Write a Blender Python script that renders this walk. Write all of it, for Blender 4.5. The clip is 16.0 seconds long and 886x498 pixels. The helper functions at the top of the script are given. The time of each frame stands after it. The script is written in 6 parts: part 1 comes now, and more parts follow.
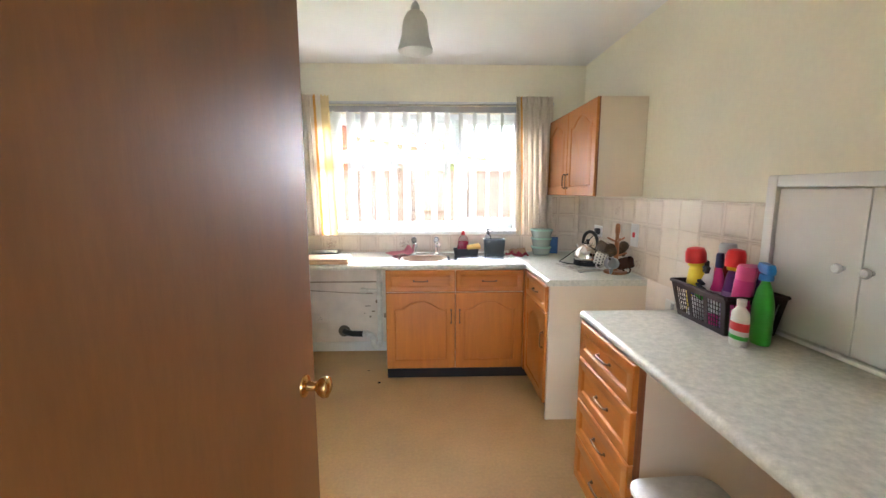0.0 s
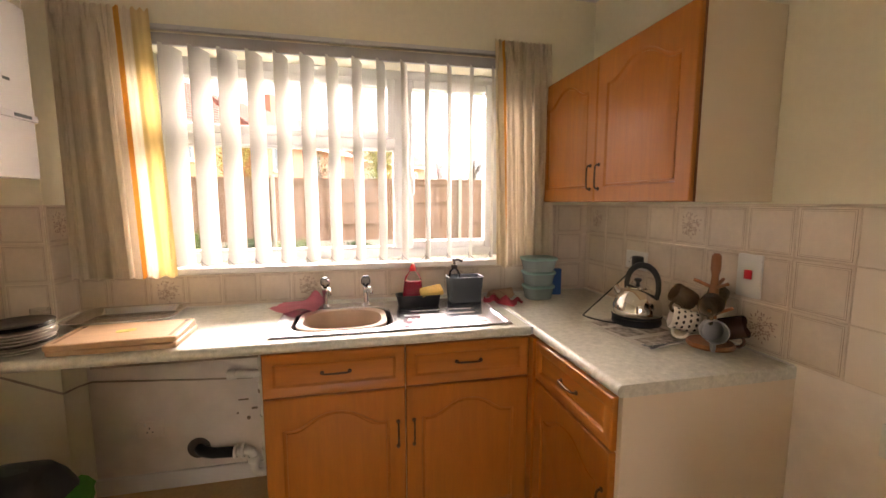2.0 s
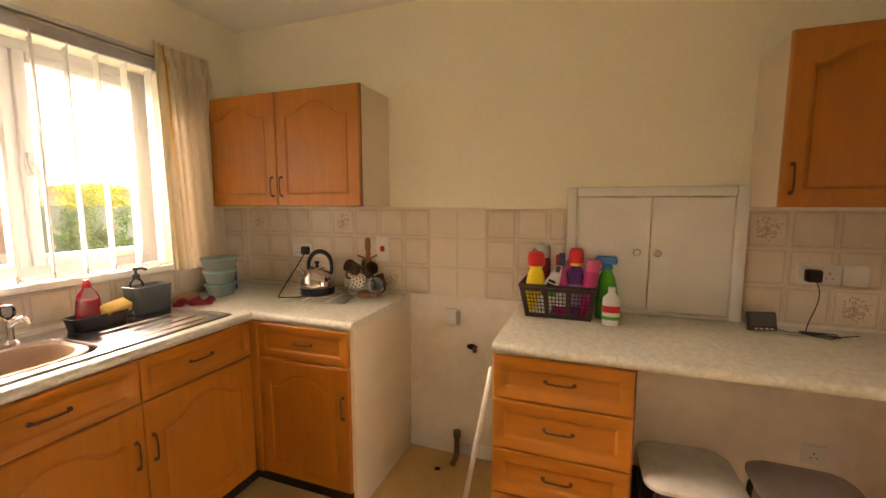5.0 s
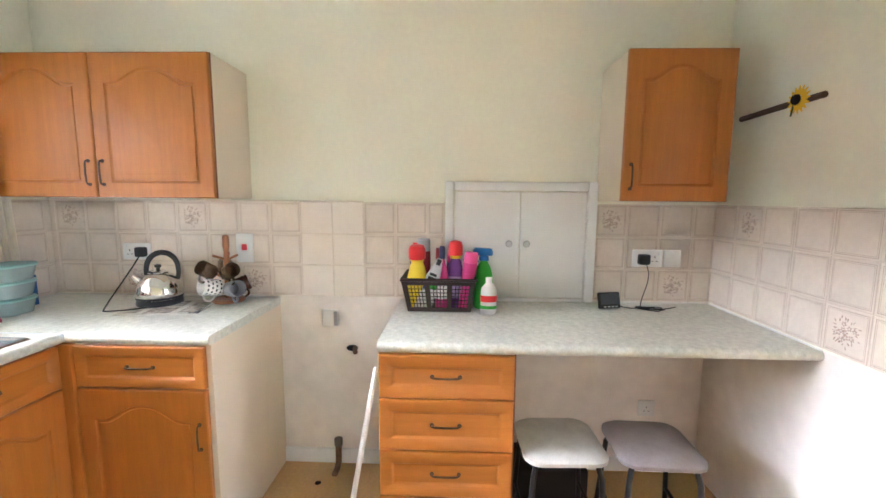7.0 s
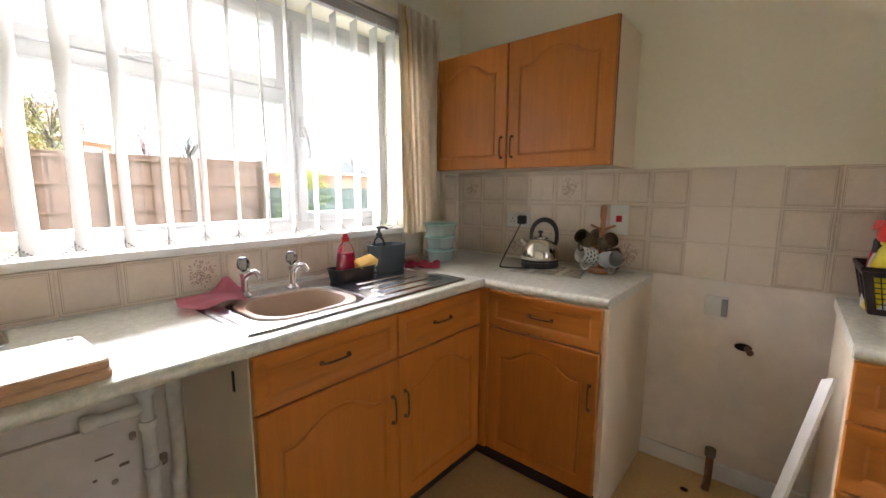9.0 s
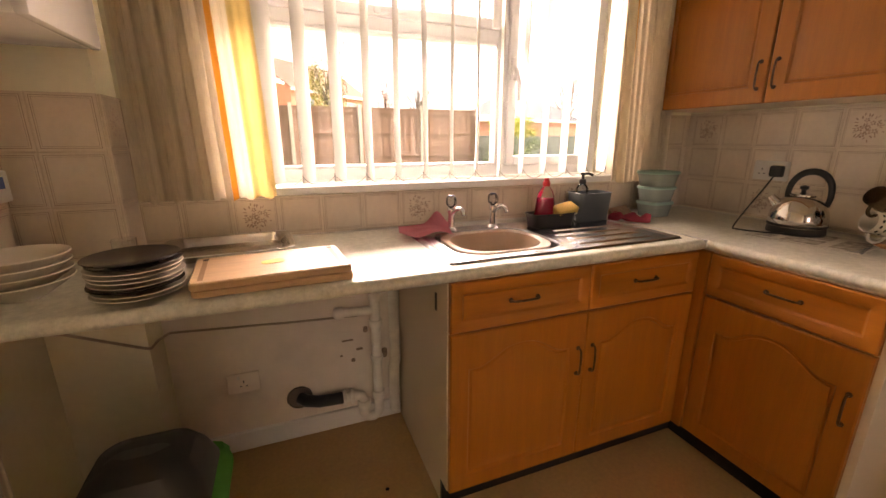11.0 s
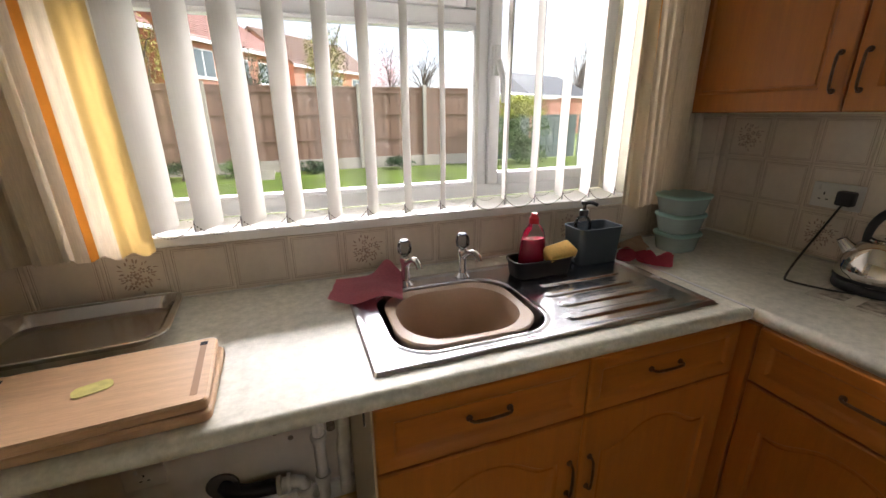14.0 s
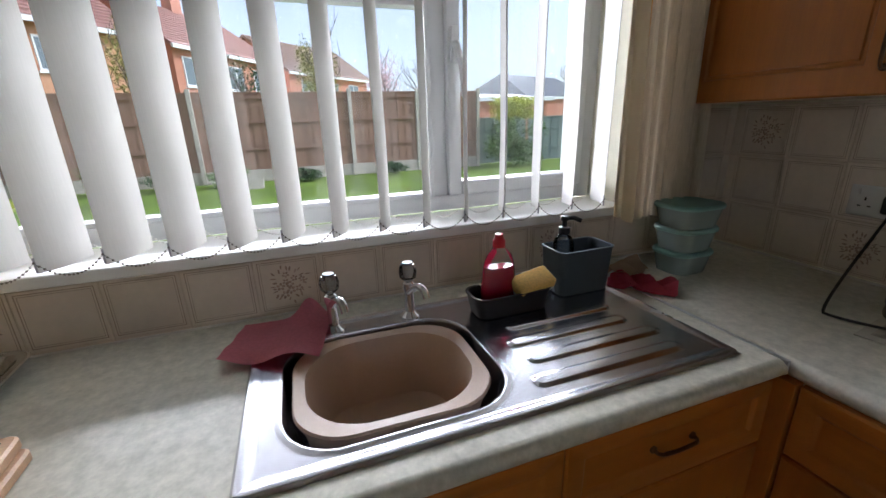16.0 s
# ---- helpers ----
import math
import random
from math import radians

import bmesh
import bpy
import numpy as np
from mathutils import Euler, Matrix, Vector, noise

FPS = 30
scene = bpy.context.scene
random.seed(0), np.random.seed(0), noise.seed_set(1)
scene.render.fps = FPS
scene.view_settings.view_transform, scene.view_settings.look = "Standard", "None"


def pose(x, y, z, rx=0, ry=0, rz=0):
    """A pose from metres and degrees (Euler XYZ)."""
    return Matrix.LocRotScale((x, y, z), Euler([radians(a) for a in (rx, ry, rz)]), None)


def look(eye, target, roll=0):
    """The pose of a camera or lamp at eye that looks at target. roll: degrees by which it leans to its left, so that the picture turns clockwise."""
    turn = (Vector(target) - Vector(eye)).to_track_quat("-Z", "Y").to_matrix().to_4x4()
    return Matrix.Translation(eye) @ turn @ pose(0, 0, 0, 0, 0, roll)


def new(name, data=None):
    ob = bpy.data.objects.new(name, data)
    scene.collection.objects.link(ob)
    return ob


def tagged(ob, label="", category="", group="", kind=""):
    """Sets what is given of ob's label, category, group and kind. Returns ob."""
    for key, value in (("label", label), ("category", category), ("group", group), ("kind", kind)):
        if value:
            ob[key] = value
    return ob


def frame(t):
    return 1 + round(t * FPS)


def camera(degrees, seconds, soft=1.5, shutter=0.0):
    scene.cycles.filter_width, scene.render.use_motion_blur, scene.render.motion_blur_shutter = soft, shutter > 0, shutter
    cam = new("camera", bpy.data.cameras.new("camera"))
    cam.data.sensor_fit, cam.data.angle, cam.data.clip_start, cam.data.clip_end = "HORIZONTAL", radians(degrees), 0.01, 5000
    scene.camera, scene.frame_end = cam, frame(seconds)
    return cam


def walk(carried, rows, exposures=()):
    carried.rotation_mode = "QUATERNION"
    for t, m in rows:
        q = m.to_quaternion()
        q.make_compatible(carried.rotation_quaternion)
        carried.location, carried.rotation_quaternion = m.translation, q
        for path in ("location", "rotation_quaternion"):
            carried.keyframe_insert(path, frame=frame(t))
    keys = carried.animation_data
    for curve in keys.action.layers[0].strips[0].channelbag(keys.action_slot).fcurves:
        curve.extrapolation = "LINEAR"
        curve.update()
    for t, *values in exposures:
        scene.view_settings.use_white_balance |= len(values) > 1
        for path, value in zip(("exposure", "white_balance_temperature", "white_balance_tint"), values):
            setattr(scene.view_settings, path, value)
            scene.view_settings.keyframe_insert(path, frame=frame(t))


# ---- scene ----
cam = camera(95.0, 16.0)
PATH = [
    (0, (0.04, 0.296, 1.447), (0.106, 2.275, 1.165), 0.0),
    (0.5, (0.044, 0.721, 1.446), (0.214, 2.696, 1.178), 0.0),
    (1, (0.076, 1.076, 1.447), (0.353, 3.04, 1.189), -0.1),
    (1.5, (0.173, 1.439, 1.441), (0.511, 3.395, 1.198), -0.2),
    (2, (0.055, 1.747, 1.411), (0.475, 3.69, 1.185), -0.0),
    (2.5, (-0.051, 1.884, 1.437), (0.522, 3.787, 1.217), 0.3),
    (3, (-0.198, 1.767, 1.443), (0.802, 3.481, 1.197), -0.2),
    (3.5, (-0.425, 1.776, 1.443), (0.953, 3.209, 1.223), 0.1),
    (4, (-0.684, 1.871, 1.44), (0.904, 3.066, 1.217), 0.0),
    (4.5, (-0.782, 1.846, 1.435), (0.962, 2.799, 1.21), -0.1),
    (5, (-0.724, 1.729, 1.429), (1.144, 2.407, 1.207), -0.0),
    (5.2, (-0.704, 1.687, 1.417), (1.196, 2.271, 1.196), -0.0),
    (7.3, (-0.661, 1.834, 1.415), (1.324, 1.887, 1.174), 0.5),
    (7.5, (-0.674, 1.891, 1.412), (1.309, 1.977, 1.169), 0.5),
    (8, (-0.67, 2.056, 1.376), (1.289, 2.385, 1.137), 0.6),
    (8.5, (-0.658, 2.224, 1.348), (1.156, 3.023, 1.076), 0.4),
    (9, (-0.731, 2.217, 1.303), (0.775, 3.503, 1.019), 0.2),
    (9.5, (-0.724, 2.212, 1.294), (0.472, 3.787, 0.999), 0.2),
    (10.2, (-0.723, 2.219, 1.276), (0.19, 3.955, 0.884), 0.4),
    (12.3, (-0.639, 2.209, 1.306), (-0.071, 4.012, 0.655), -0.5),
    (12.5, (-0.598, 2.234, 1.333), (-0.024, 4.036, 0.683), -0.5),
    (13, (-0.49, 2.397, 1.392), (0.107, 4.195, 0.752), -0.5),
    (13.5, (-0.448, 2.496, 1.418), (0.154, 4.292, 0.777), -0.8),
    (14, (-0.379, 2.59, 1.416), (0.266, 4.375, 0.787), -0.4),
    (14.5, (-0.23, 2.716, 1.419), (0.412, 4.503, 0.788), -1.3),
    (15, (-0.153, 2.788, 1.411), (0.494, 4.572, 0.78), -1.5),
    (15.5, (-0.15, 2.805, 1.408), (0.502, 4.589, 0.78), -1.6),
    (16, (-0.134, 2.808, 1.393), (0.504, 4.602, 0.782), -1.7),
]
EXPOSURES = [(0, 3.3, 5500, 14), (1, 2.7, 5700, 16), (1.5, 2.5, 7200, 25), (3.5, 2.1, 7700, 28), (5, 2.68, 9100, 27), (7.5, 3.8, 4800, 12), (8.5, 2.8, 5400, 14), (10, 1.98, 7500, 27), (12.5, 2.3, 9200, 37), (13.2, 1.85, 8000, 28), (14.5, 1.1, 5900, 16), (16, 0.85, 5600, 15)]
walk(cam, [(t, look(eye, target, roll)) for t, eye, target, roll in PATH], EXPOSURES)

# ---- light and sky ----
world = bpy.data.worlds.new("sky")
scene.world = world
world.use_nodes = True
wn = world.node_tree.nodes
sky = wn.new("ShaderNodeTexSky")
sky.sky_type = "NISHITA"
sky.sun_disc = False
sky.sun_elevation, sky.sun_rotation = radians(40), radians(112)
sky.dust_density = 1.6
haze = wn.new("ShaderNodeHueSaturation")
haze.inputs["Saturation"].default_value, haze.inputs["Value"].default_value = 0.40, 1.15
world.node_tree.links.new(sky.outputs["Color"], haze.inputs["Color"])
world.node_tree.links.new(haze.outputs["Color"], wn["Background"].inputs["Color"])
wn["Background"].inputs["Strength"].default_value = 0.15
sun = new("sun", bpy.data.lights.new("sun", "SUN"))
sun.data.energy, sun.data.angle, sun.data.color = 2.0, radians(0.6), (1.0, 0.93, 0.82)
sun.matrix_world = look((0, 0, 0), (-math.sin(radians(112)), -math.cos(radians(112)), -math.tan(radians(40))))

# lamp added for the hazy sky low over the gardens, lights the kitchen window
skylight = new("window_light", bpy.data.lights.new("window_light", "AREA"))
skylight.data.shape, skylight.data.size, skylight.data.size_y = "RECTANGLE", 150.0, 46.0
skylight.data.energy, skylight.data.color = 400000, (1.0, 0.96, 0.90)
skylight.matrix_world = look((-25, 75, 24), (-25, 0, 24))

# added fill lamp in the unseen hall behind the doorway, no source known there
hall_fill = new("hall_fill_light", bpy.data.lights.new("hall_fill_light", "AREA"))
hall_fill.data.shape, hall_fill.data.size, hall_fill.data.size_y = "RECTANGLE", 2.2, 1.3
hall_fill.data.energy, hall_fill.data.color = 1.2, (1.0, 0.97, 0.93)
hall_fill.matrix_world = look((-0.3, -2.12, 1.65), (-0.3, 0, 1.55))


# ---- materials ----
def material(name, color, rough=0.5, metal=0.0, var=0.08, scale=6.0, stretch=(1, 1, 1), fine=0.0, fine_scale=120.0, bump=0.0, bump_scale=90.0, tint=None, spec=0.5, coat=0.0, per_piece=0.0, trans=0.0):
    """A surface whose colour wanders at two scales, with a fine relief."""
    m = bpy.data.materials.new(name)
    m.use_nodes = True
    n, l = m.node_tree.nodes, m.node_tree.links
    b = n["Principled BSDF"]
    b.inputs["Roughness"].default_value = rough
    b.inputs["Metallic"].default_value = metal
    b.inputs["Specular IOR Level"].default_value = spec
    b.inputs["Coat Weight"].default_value = coat
    b.inputs["Coat Roughness"].default_value = 0.12
    b.inputs["Transmission Weight"].default_value = trans
    co = n.new("ShaderNodeTexCoord")
    mp = n.new("ShaderNodeMapping")
    mp.inputs["Scale"].default_value = stretch
    l.new(co.outputs["Object"], mp.inputs["Vector"])
    big = n.new("ShaderNodeTexNoise")
    big.inputs["Scale"].default_value, big.inputs["Detail"].default_value = scale, 5
    l.new(mp.outputs["Vector"], big.inputs["Vector"])
    ramp = n.new("ShaderNodeMix")
    ramp.data_type = "RGBA"
    dark = tuple(c * (1 - var) for c in color) if tint is None else tint
    light = tuple(min(1, c * (1 + var)) for c in color)
    ramp.inputs[6].default_value, ramp.inputs[7].default_value = (*dark, 1), (*light, 1)
    cr = n.new("ShaderNodeValToRGB")
    cr.color_ramp.elements[0].position, cr.color_ramp.elements[1].position = 0.3, 0.7
    l.new(big.outputs["Fac"], cr.inputs["Fac"])
    l.new(cr.outputs["Color"], ramp.inputs[0])
    out = ramp.outputs[2]
    if fine > 0:
        f2 = n.new("ShaderNodeTexNoise")
        f2.inputs["Scale"].default_value, f2.inputs["Detail"].default_value = fine_scale, 3
        l.new(mp.outputs["Vector"], f2.inputs["Vector"])
        h2 = n.new("ShaderNodeHueSaturation")
        mr = n.new("ShaderNodeMapRange")
        mr.inputs[1].default_value, mr.inputs[2].default_value = 0.25, 0.75
        mr.inputs[3].default_value, mr.inputs[4].default_value = 1 - fine, 1 + fine
        l.new(f2.outputs["Fac"], mr.inputs[0])
        l.new(mr.outputs[0], h2.inputs["Value"])
        l.new(out, h2.inputs["Color"])
        out = h2.outputs["Color"]
    if per_piece > 0:
        info = n.new("ShaderNodeObjectInfo")
        h3 = n.new("ShaderNodeHueSaturation")
        mr = n.new("ShaderNodeMapRange")
        mr.inputs[3].default_value, mr.inputs[4].default_value = 1 - per_piece, 1 + per_piece
        l.new(info.outputs["Random"], mr.inputs[0])
        l.new(mr.outputs[0], h3.inputs["Value"])
        l.new(out, h3.inputs["Color"])
        out = h3.outputs["Color"]
    l.new(out, b.inputs["Base Color"])
    rr = n.new("ShaderNodeMapRange")
    rr.inputs[3].default_value, rr.inputs[4].default_value = max(0, rough - 0.08), min(1, rough + 0.08)
    l.new(big.outputs["Fac"], rr.inputs[0])
    l.new(rr.outputs[0], b.inputs["Roughness"])
    if bump > 0:
        f3 = n.new("ShaderNodeTexNoise")
        f3.inputs["Scale"].default_value, f3.inputs["Detail"].default_value = bump_scale, 4
        l.new(mp.outputs["Vector"], f3.inputs["Vector"])
        bp = n.new("ShaderNodeBump")
        bp.inputs["Strength"].default_value, bp.inputs["Distance"].default_value = bump, 0.002
        l.new(f3.outputs["Fac"], bp.inputs["Height"])
        l.new(bp.outputs["Normal"], b.inputs["Normal"])
    return m


def cloth(name, color, through_part=0.45, var=0.06, stretch=(1, 1, 1), bump_scale=500):
    """A thin cloth that lets part of the light through."""
    m = material(name, color, 0.85, var=var, scale=9, bump=0.25, bump_scale=bump_scale, stretch=stretch, spec=0.2)
    n, l = m.node_tree.nodes, m.node_tree.links
    t = n.new("ShaderNodeBsdfTranslucent")
    t.inputs["Color"].default_value = (*color, 1)
    mix = n.new("ShaderNodeMixShader")
    mix.inputs[0].default_value = through_part
    l.new(n["Principled BSDF"].outputs[0], mix.inputs[1])
    l.new(t.outputs[0], mix.inputs[2])
    l.new(mix.outputs[0], n["Material Output"].inputs[0])
    return m


def clear_glass(name, tint=(1, 1, 1), rough=0.0):
    """A thin pane or thin-walled vessel: light goes straight on, with a faint mirror on it."""
    m = bpy.data.materials.new(name)
    m.use_nodes = True
    n, l = m.node_tree.nodes, m.node_tree.links
    n.remove(n["Principled BSDF"])
    t, g, mix, fr = n.new("ShaderNodeBsdfTransparent"), n.new("ShaderNodeBsdfGlossy"), n.new("ShaderNodeMixShader"), n.new("ShaderNodeFresnel")
    t.inputs["Color"].default_value = (*tint, 1)
    g.inputs["Roughness"].default_value = rough
    fr.inputs["IOR"].default_value = 1.45
    l.new(fr.outputs[0], mix.inputs[0])
    l.new(t.outputs[0], mix.inputs[1])
    l.new(g.outputs[0], mix.inputs[2])
    l.new(mix.outputs[0], n["Material Output"].inputs[0])
    return m


GRAIN_V, GRAIN_X, GRAIN_Y = (14, 14, 1.1), (1.1, 14, 14), (14, 1.1, 14)
WOOD = dict(rough=0.40, var=0.085, scale=3.2, fine=0.045, fine_scale=22, bump=0.06, bump_scale=30, coat=0.10)
oak = material("oak veneer upright", (0.45, 0.156, 0.018), stretch=GRAIN_V, **WOOD)
oak_x = material("oak veneer across", (0.45, 0.156, 0.018), stretch=GRAIN_X, **WOOD)
oak_y = material("oak veneer crosswise", (0.45, 0.156, 0.018), stretch=GRAIN_Y, **WOOD)
oak_edge = material("dark oak edge", (0.22, 0.08, 0.025), 0.5, stretch=GRAIN_V, var=0.2)
door_wood = material("sapele door veneer", (0.18, 0.076, 0.019), 0.42, var=0.12, scale=2.0, stretch=(4, 4, 0.7), fine=0.06, fine_scale=26, coat=0.08, spec=0.35, bump=0.08)
cream_panel = material("cream melamine", (0.76, 0.65, 0.50), 0.5, var=0.03, scale=3, bump=0.03)
paint_wall = material("cream wall paint", (0.885, 0.85, 0.695), 0.75, var=0.035, scale=1.6, fine=0.02, fine_scale=40, bump=0.12, bump_scale=140)
paint_low = material("bare cream plaster", (0.82, 0.75, 0.68), 0.8, var=0.09, scale=3.0, fine=0.05, fine_scale=14, bump=0.2, bump_scale=60)
paint_white = material("white gloss paint", (0.80, 0.79, 0.76), 0.35, var=0.03, scale=5, bump=0.06, bump_scale=40)
ceiling_paint = material("white ceiling paint", (0.85, 0.84, 0.81), 0.85, var=0.03, scale=1.2, bump=0.2, bump_scale=120)
upvc = material("white window plastic", (0.66, 0.67, 0.68), 0.3, var=0.02, scale=4)
tile_glaze = material("beige tile glaze", (0.74, 0.645, 0.54), 0.22, var=0.06, scale=9, fine=0.03, fine_scale=60, bump=0.04, bump_scale=40, per_piece=0.035)
tile_line = material("brown tile line", (0.42, 0.31, 0.22), 0.3, var=0.12, scale=20)
tile_plain = material("plain peach tile glaze", (0.80, 0.71, 0.60), 0.25, var=0.03, scale=9, per_piece=0.02)
tile_flower = material("faded brown flower print", (0.42, 0.30, 0.23), 0.3, var=0.3, scale=90)
grout = material("grout", (0.68, 0.585, 0.47), 0.9, var=0.1, scale=20, bump=0.2)
laminate = material("mottled worktop laminate", (0.71, 0.69, 0.60), 0.32, var=0.04, scale=42, tint=(0.55, 0.545, 0.46), fine=0.09, fine_scale=130, bump=0.05, bump_scale=180)
vinyl = material("beige vinyl floor", (0.57, 0.365, 0.165), 0.48, var=0.10, scale=2.4, fine=0.08, fine_scale=60, bump=0.08, bump_scale=60)
black_plinth = material("black plinth", (0.018, 0.014, 0.012), 0.45, var=0.2)
steel = material("brushed stainless steel", (0.56, 0.56, 0.60), 0.24, 1.0, var=0.03, scale=3, fine=0.02, fine_scale=140)
chrome = material("chrome", (0.80, 0.80, 0.81), 0.08, 1.0, var=0.04)
brass = material("polished brass", (0.72, 0.48, 0.17), 0.18, 1.0, var=0.08)
bronze = material("antique bronze", (0.14, 0.085, 0.05), 0.38, 0.9, var=0.3, scale=60)
aluminium = material("aluminium strip", (0.70, 0.71, 0.72), 0.3, 1.0, var=0.05)
pane_glass = clear_glass("window glass", (0.86, 0.88, 0.88))


# ---- mesh helpers ----
def thing(name, at, label, category, group="", kind="", rz=0):
    ob = new(name)
    ob.empty_display_size = 0.05
    ob.matrix_basis = pose(*at, 0, 0, rz)
    return tagged(ob, label, category, group, kind)


def part(name, bm, mats, parent=None, label="", smooth=False, kind=""):
    """Links a bmesh, in world metres, as one mesh object under a thing or a part."""
    me = bpy.data.meshes.new(name)
    bm.normal_update()
    bm.to_mesh(me)
    bm.free()
    for m in mats if isinstance(mats, (list, tuple)) else (mats,):
        me.materials.append(m)
    if smooth:
        me.shade_smooth()
        me.set_sharp_from_angle(angle=radians(38))
    ob = new(name, me)
    if parent is not None:
        ob.parent = parent
        if parent.parent is None and parent.type == "EMPTY":
            ob.matrix_parent_inverse = parent.matrix_basis.inverted()
    return tagged(ob, label, kind=kind)


def bevel(bm, r, seg=2, geom=None):
    if r > 0:
        bmesh.ops.bevel(bm, geom=geom or bm.edges[:], offset=r, segments=seg, profile=0.5, affect="EDGES", clamp_overlap=True)
    return bm


def block(x0, x1, y0, y1, z0, z1, r=0.0, seg=2, bm=None):
    own = bmesh.new()
    bmesh.ops.create_cube(own, size=1, matrix=Matrix.Translation(((x0 + x1) / 2, (y0 + y1) / 2, (z0 + z1) / 2)) @ Matrix.Diagonal((x1 - x0, y1 - y0, z1 - z0, 1)))
    bevel(own, r, seg)
    return merge(bm, own) if bm else own


def merge(bm, other):
    me = bpy.data.meshes.new("tmp")
    other.to_mesh(me)
    other.free()
    bm.from_mesh(me)
    bpy.data.meshes.remove(me)
    return bm


def moved(bm, m):
    bm.transform(m)
    return bm


def lathe(profile, seg=28, at=(0, 0, 0), bm=None, closed=False):
    """A body of revolution from (radius, height) pairs."""
    own = bmesh.new()
    rings = []
    for r, z in profile:
        if r < 1e-5:
            rings.append([own.verts.new((0, 0, z))])
        else:
            rings.append([own.verts.new((r * math.cos(2 * math.pi * i / seg), r * math.sin(2 * math.pi * i / seg), z)) for i in range(seg)])
    for a, b in zip(rings, rings[1:]):
        for i in range(seg):
            j = (i + 1) % seg
            va = (a[0],) if len(a) == 1 else (a[i], a[j])
            vb = (b[0],) if len(b) == 1 else (b[j], b[i])
            if len(va) + len(vb) > 2:
                own.faces.new((*va, *vb))
    bmesh.ops.recalc_face_normals(own, faces=own.faces[:])
    own.transform(Matrix.Translation(at))
    return merge(bm, own) if bm else own


def tube(points, r, seg=10, bm=None, cap=True, radii=None):
    """A round rod along points."""
    own = bmesh.new()
    pts = [Vector(p) for p in points]
    rings = []
    side = None
    for i, p in enumerate(pts):
        d = (pts[min(i + 1, len(pts) - 1)] - pts[max(i - 1, 0)]).normalized()
        if side is None:
            side = d.orthogonal().normalized()
        side = (side - d * side.dot(d)).normalized()
        up = d.cross(side)
        rad = radii[i] if radii else r
        rings.append([own.verts.new(p + side * rad * math.cos(2 * math.pi * k / seg) + up * rad * math.sin(2 * math.pi * k / seg)) for k in range(seg)])
    for a, b in zip(rings, rings[1:]):
        for k in range(seg):
            own.faces.new((a[k], a[(k + 1) % seg], b[(k + 1) % seg], b[k]))
    if cap:
        own.faces.new(rings[0][::-1])
        own.faces.new(rings[-1])
    bmesh.ops.recalc_face_normals(own, faces=own.faces[:])
    return merge(bm, own) if bm else own


def bez(a, b, c, d, n=12):
    a, b, c, d = map(Vector, (a, b, c, d))
    return [(1 - t) ** 3 * a + 3 * (1 - t) ** 2 * t * b + 3 * (1 - t) * t * t * c + t ** 3 * d for t in (i / n for i in range(n + 1))]


def loft(rings, bm=None, cap_start=True, cap_end=True, close=True):
    """A skin over rings of equal length."""
    own = bmesh.new()
    vs = [[own.verts.new(p) for p in ring] for ring in rings]
    for a, b in zip(vs, vs[1:]):
        n = len(a)
        for i in range(n if close else n - 1):
            own.faces.new((a[i], a[(i + 1) % n], b[(i + 1) % n], b[i]))
    if cap_start:
        own.faces.new(vs[0][::-1])
    if cap_end:
        own.faces.new(vs[-1])
    bmesh.ops.recalc_face_normals(own, faces=own.faces[:])
    return merge(bm, own) if bm else own


def rounded(cx, cy, w, d, r, z, n=6):
    """A rounded rectangle as a ring of points."""
    pts = []
    for sx, sy, a0 in ((1, 1, 0), (-1, 1, 90), (-1, -1, 180), (1, -1, 270)):
        for i in range(n + 1):
            a = radians(a0 + 90 * i / n)
            pts.append((cx + sx * (w / 2 - r) + r * math.cos(a), cy + sy * (d / 2 - r) + r * math.sin(a), z))
    return pts


def extrude_profile(prof, axis, a, b, bm=None):
    """Sweeps a closed (p, z) profile along x or y from a to b."""
    ring = (lambda s: [(s, p, z) for p, z in prof]) if axis == "x" else (lambda s: [(p, s, z) for p, z in prof])
    return loft([ring(a), ring(b)], bm)


# ---- the room ----
TF = 0.008  # tile face stands off the wall
XW, XE, YS, YN, ZC = -1.45, 1.375, 0.51, 3.88, 2.50
WX0, WX1, WZ0, WZ1 = -0.87, 0.90, 1.10, 2.13      # window opening
DX0, DX1, DZ = -0.40, 0.40, 2.02                  # doorway
floor = tagged(part("floor", block(-3.0, 2.0, -2.2, YN + 0.05, -0.12, 0.0), vinyl), "beige vinyl sheet floor, slightly glossy", "floor", kind="structure")
ceiling = tagged(part("ceiling", block(-3.0, 2.0, -2.2, YN + 0.3, ZC, ZC + 0.15), ceiling_paint), "white painted flat ceiling", "ceiling", kind="structure")
wall_east = tagged(part("wall_east", block(XE, XE + 0.2, YS - 0.1, YN + 0.3, 0, ZC), paint_wall), "cream painted wall with a tiled splashback", "wall", kind="structure")
wall_west = tagged(part("wall_west", block(XW - 0.2, XW, YS - 0.1, YN + 0.3, 0, ZC), paint_wall), "cream painted wall beside the radiator", "wall", kind="structure")
bm = block(XW, WX0, YN, YN + 0.3, 0, ZC)
block(WX1, XE, YN, YN + 0.3, 0, ZC, bm=bm)
block(WX0, WX1, YN, YN + 0.3, 0, WZ0 - 0.03, bm=bm)
block(WX0, WX1, YN, YN + 0.3, WZ1, ZC, bm=bm)
wall_north = tagged(part("wall_north", bm, paint_wall), "cream painted wall around the kitchen window", "wall", kind="structure")
bm = block(XW, DX0, YS - 0.1, YS, 0, ZC)
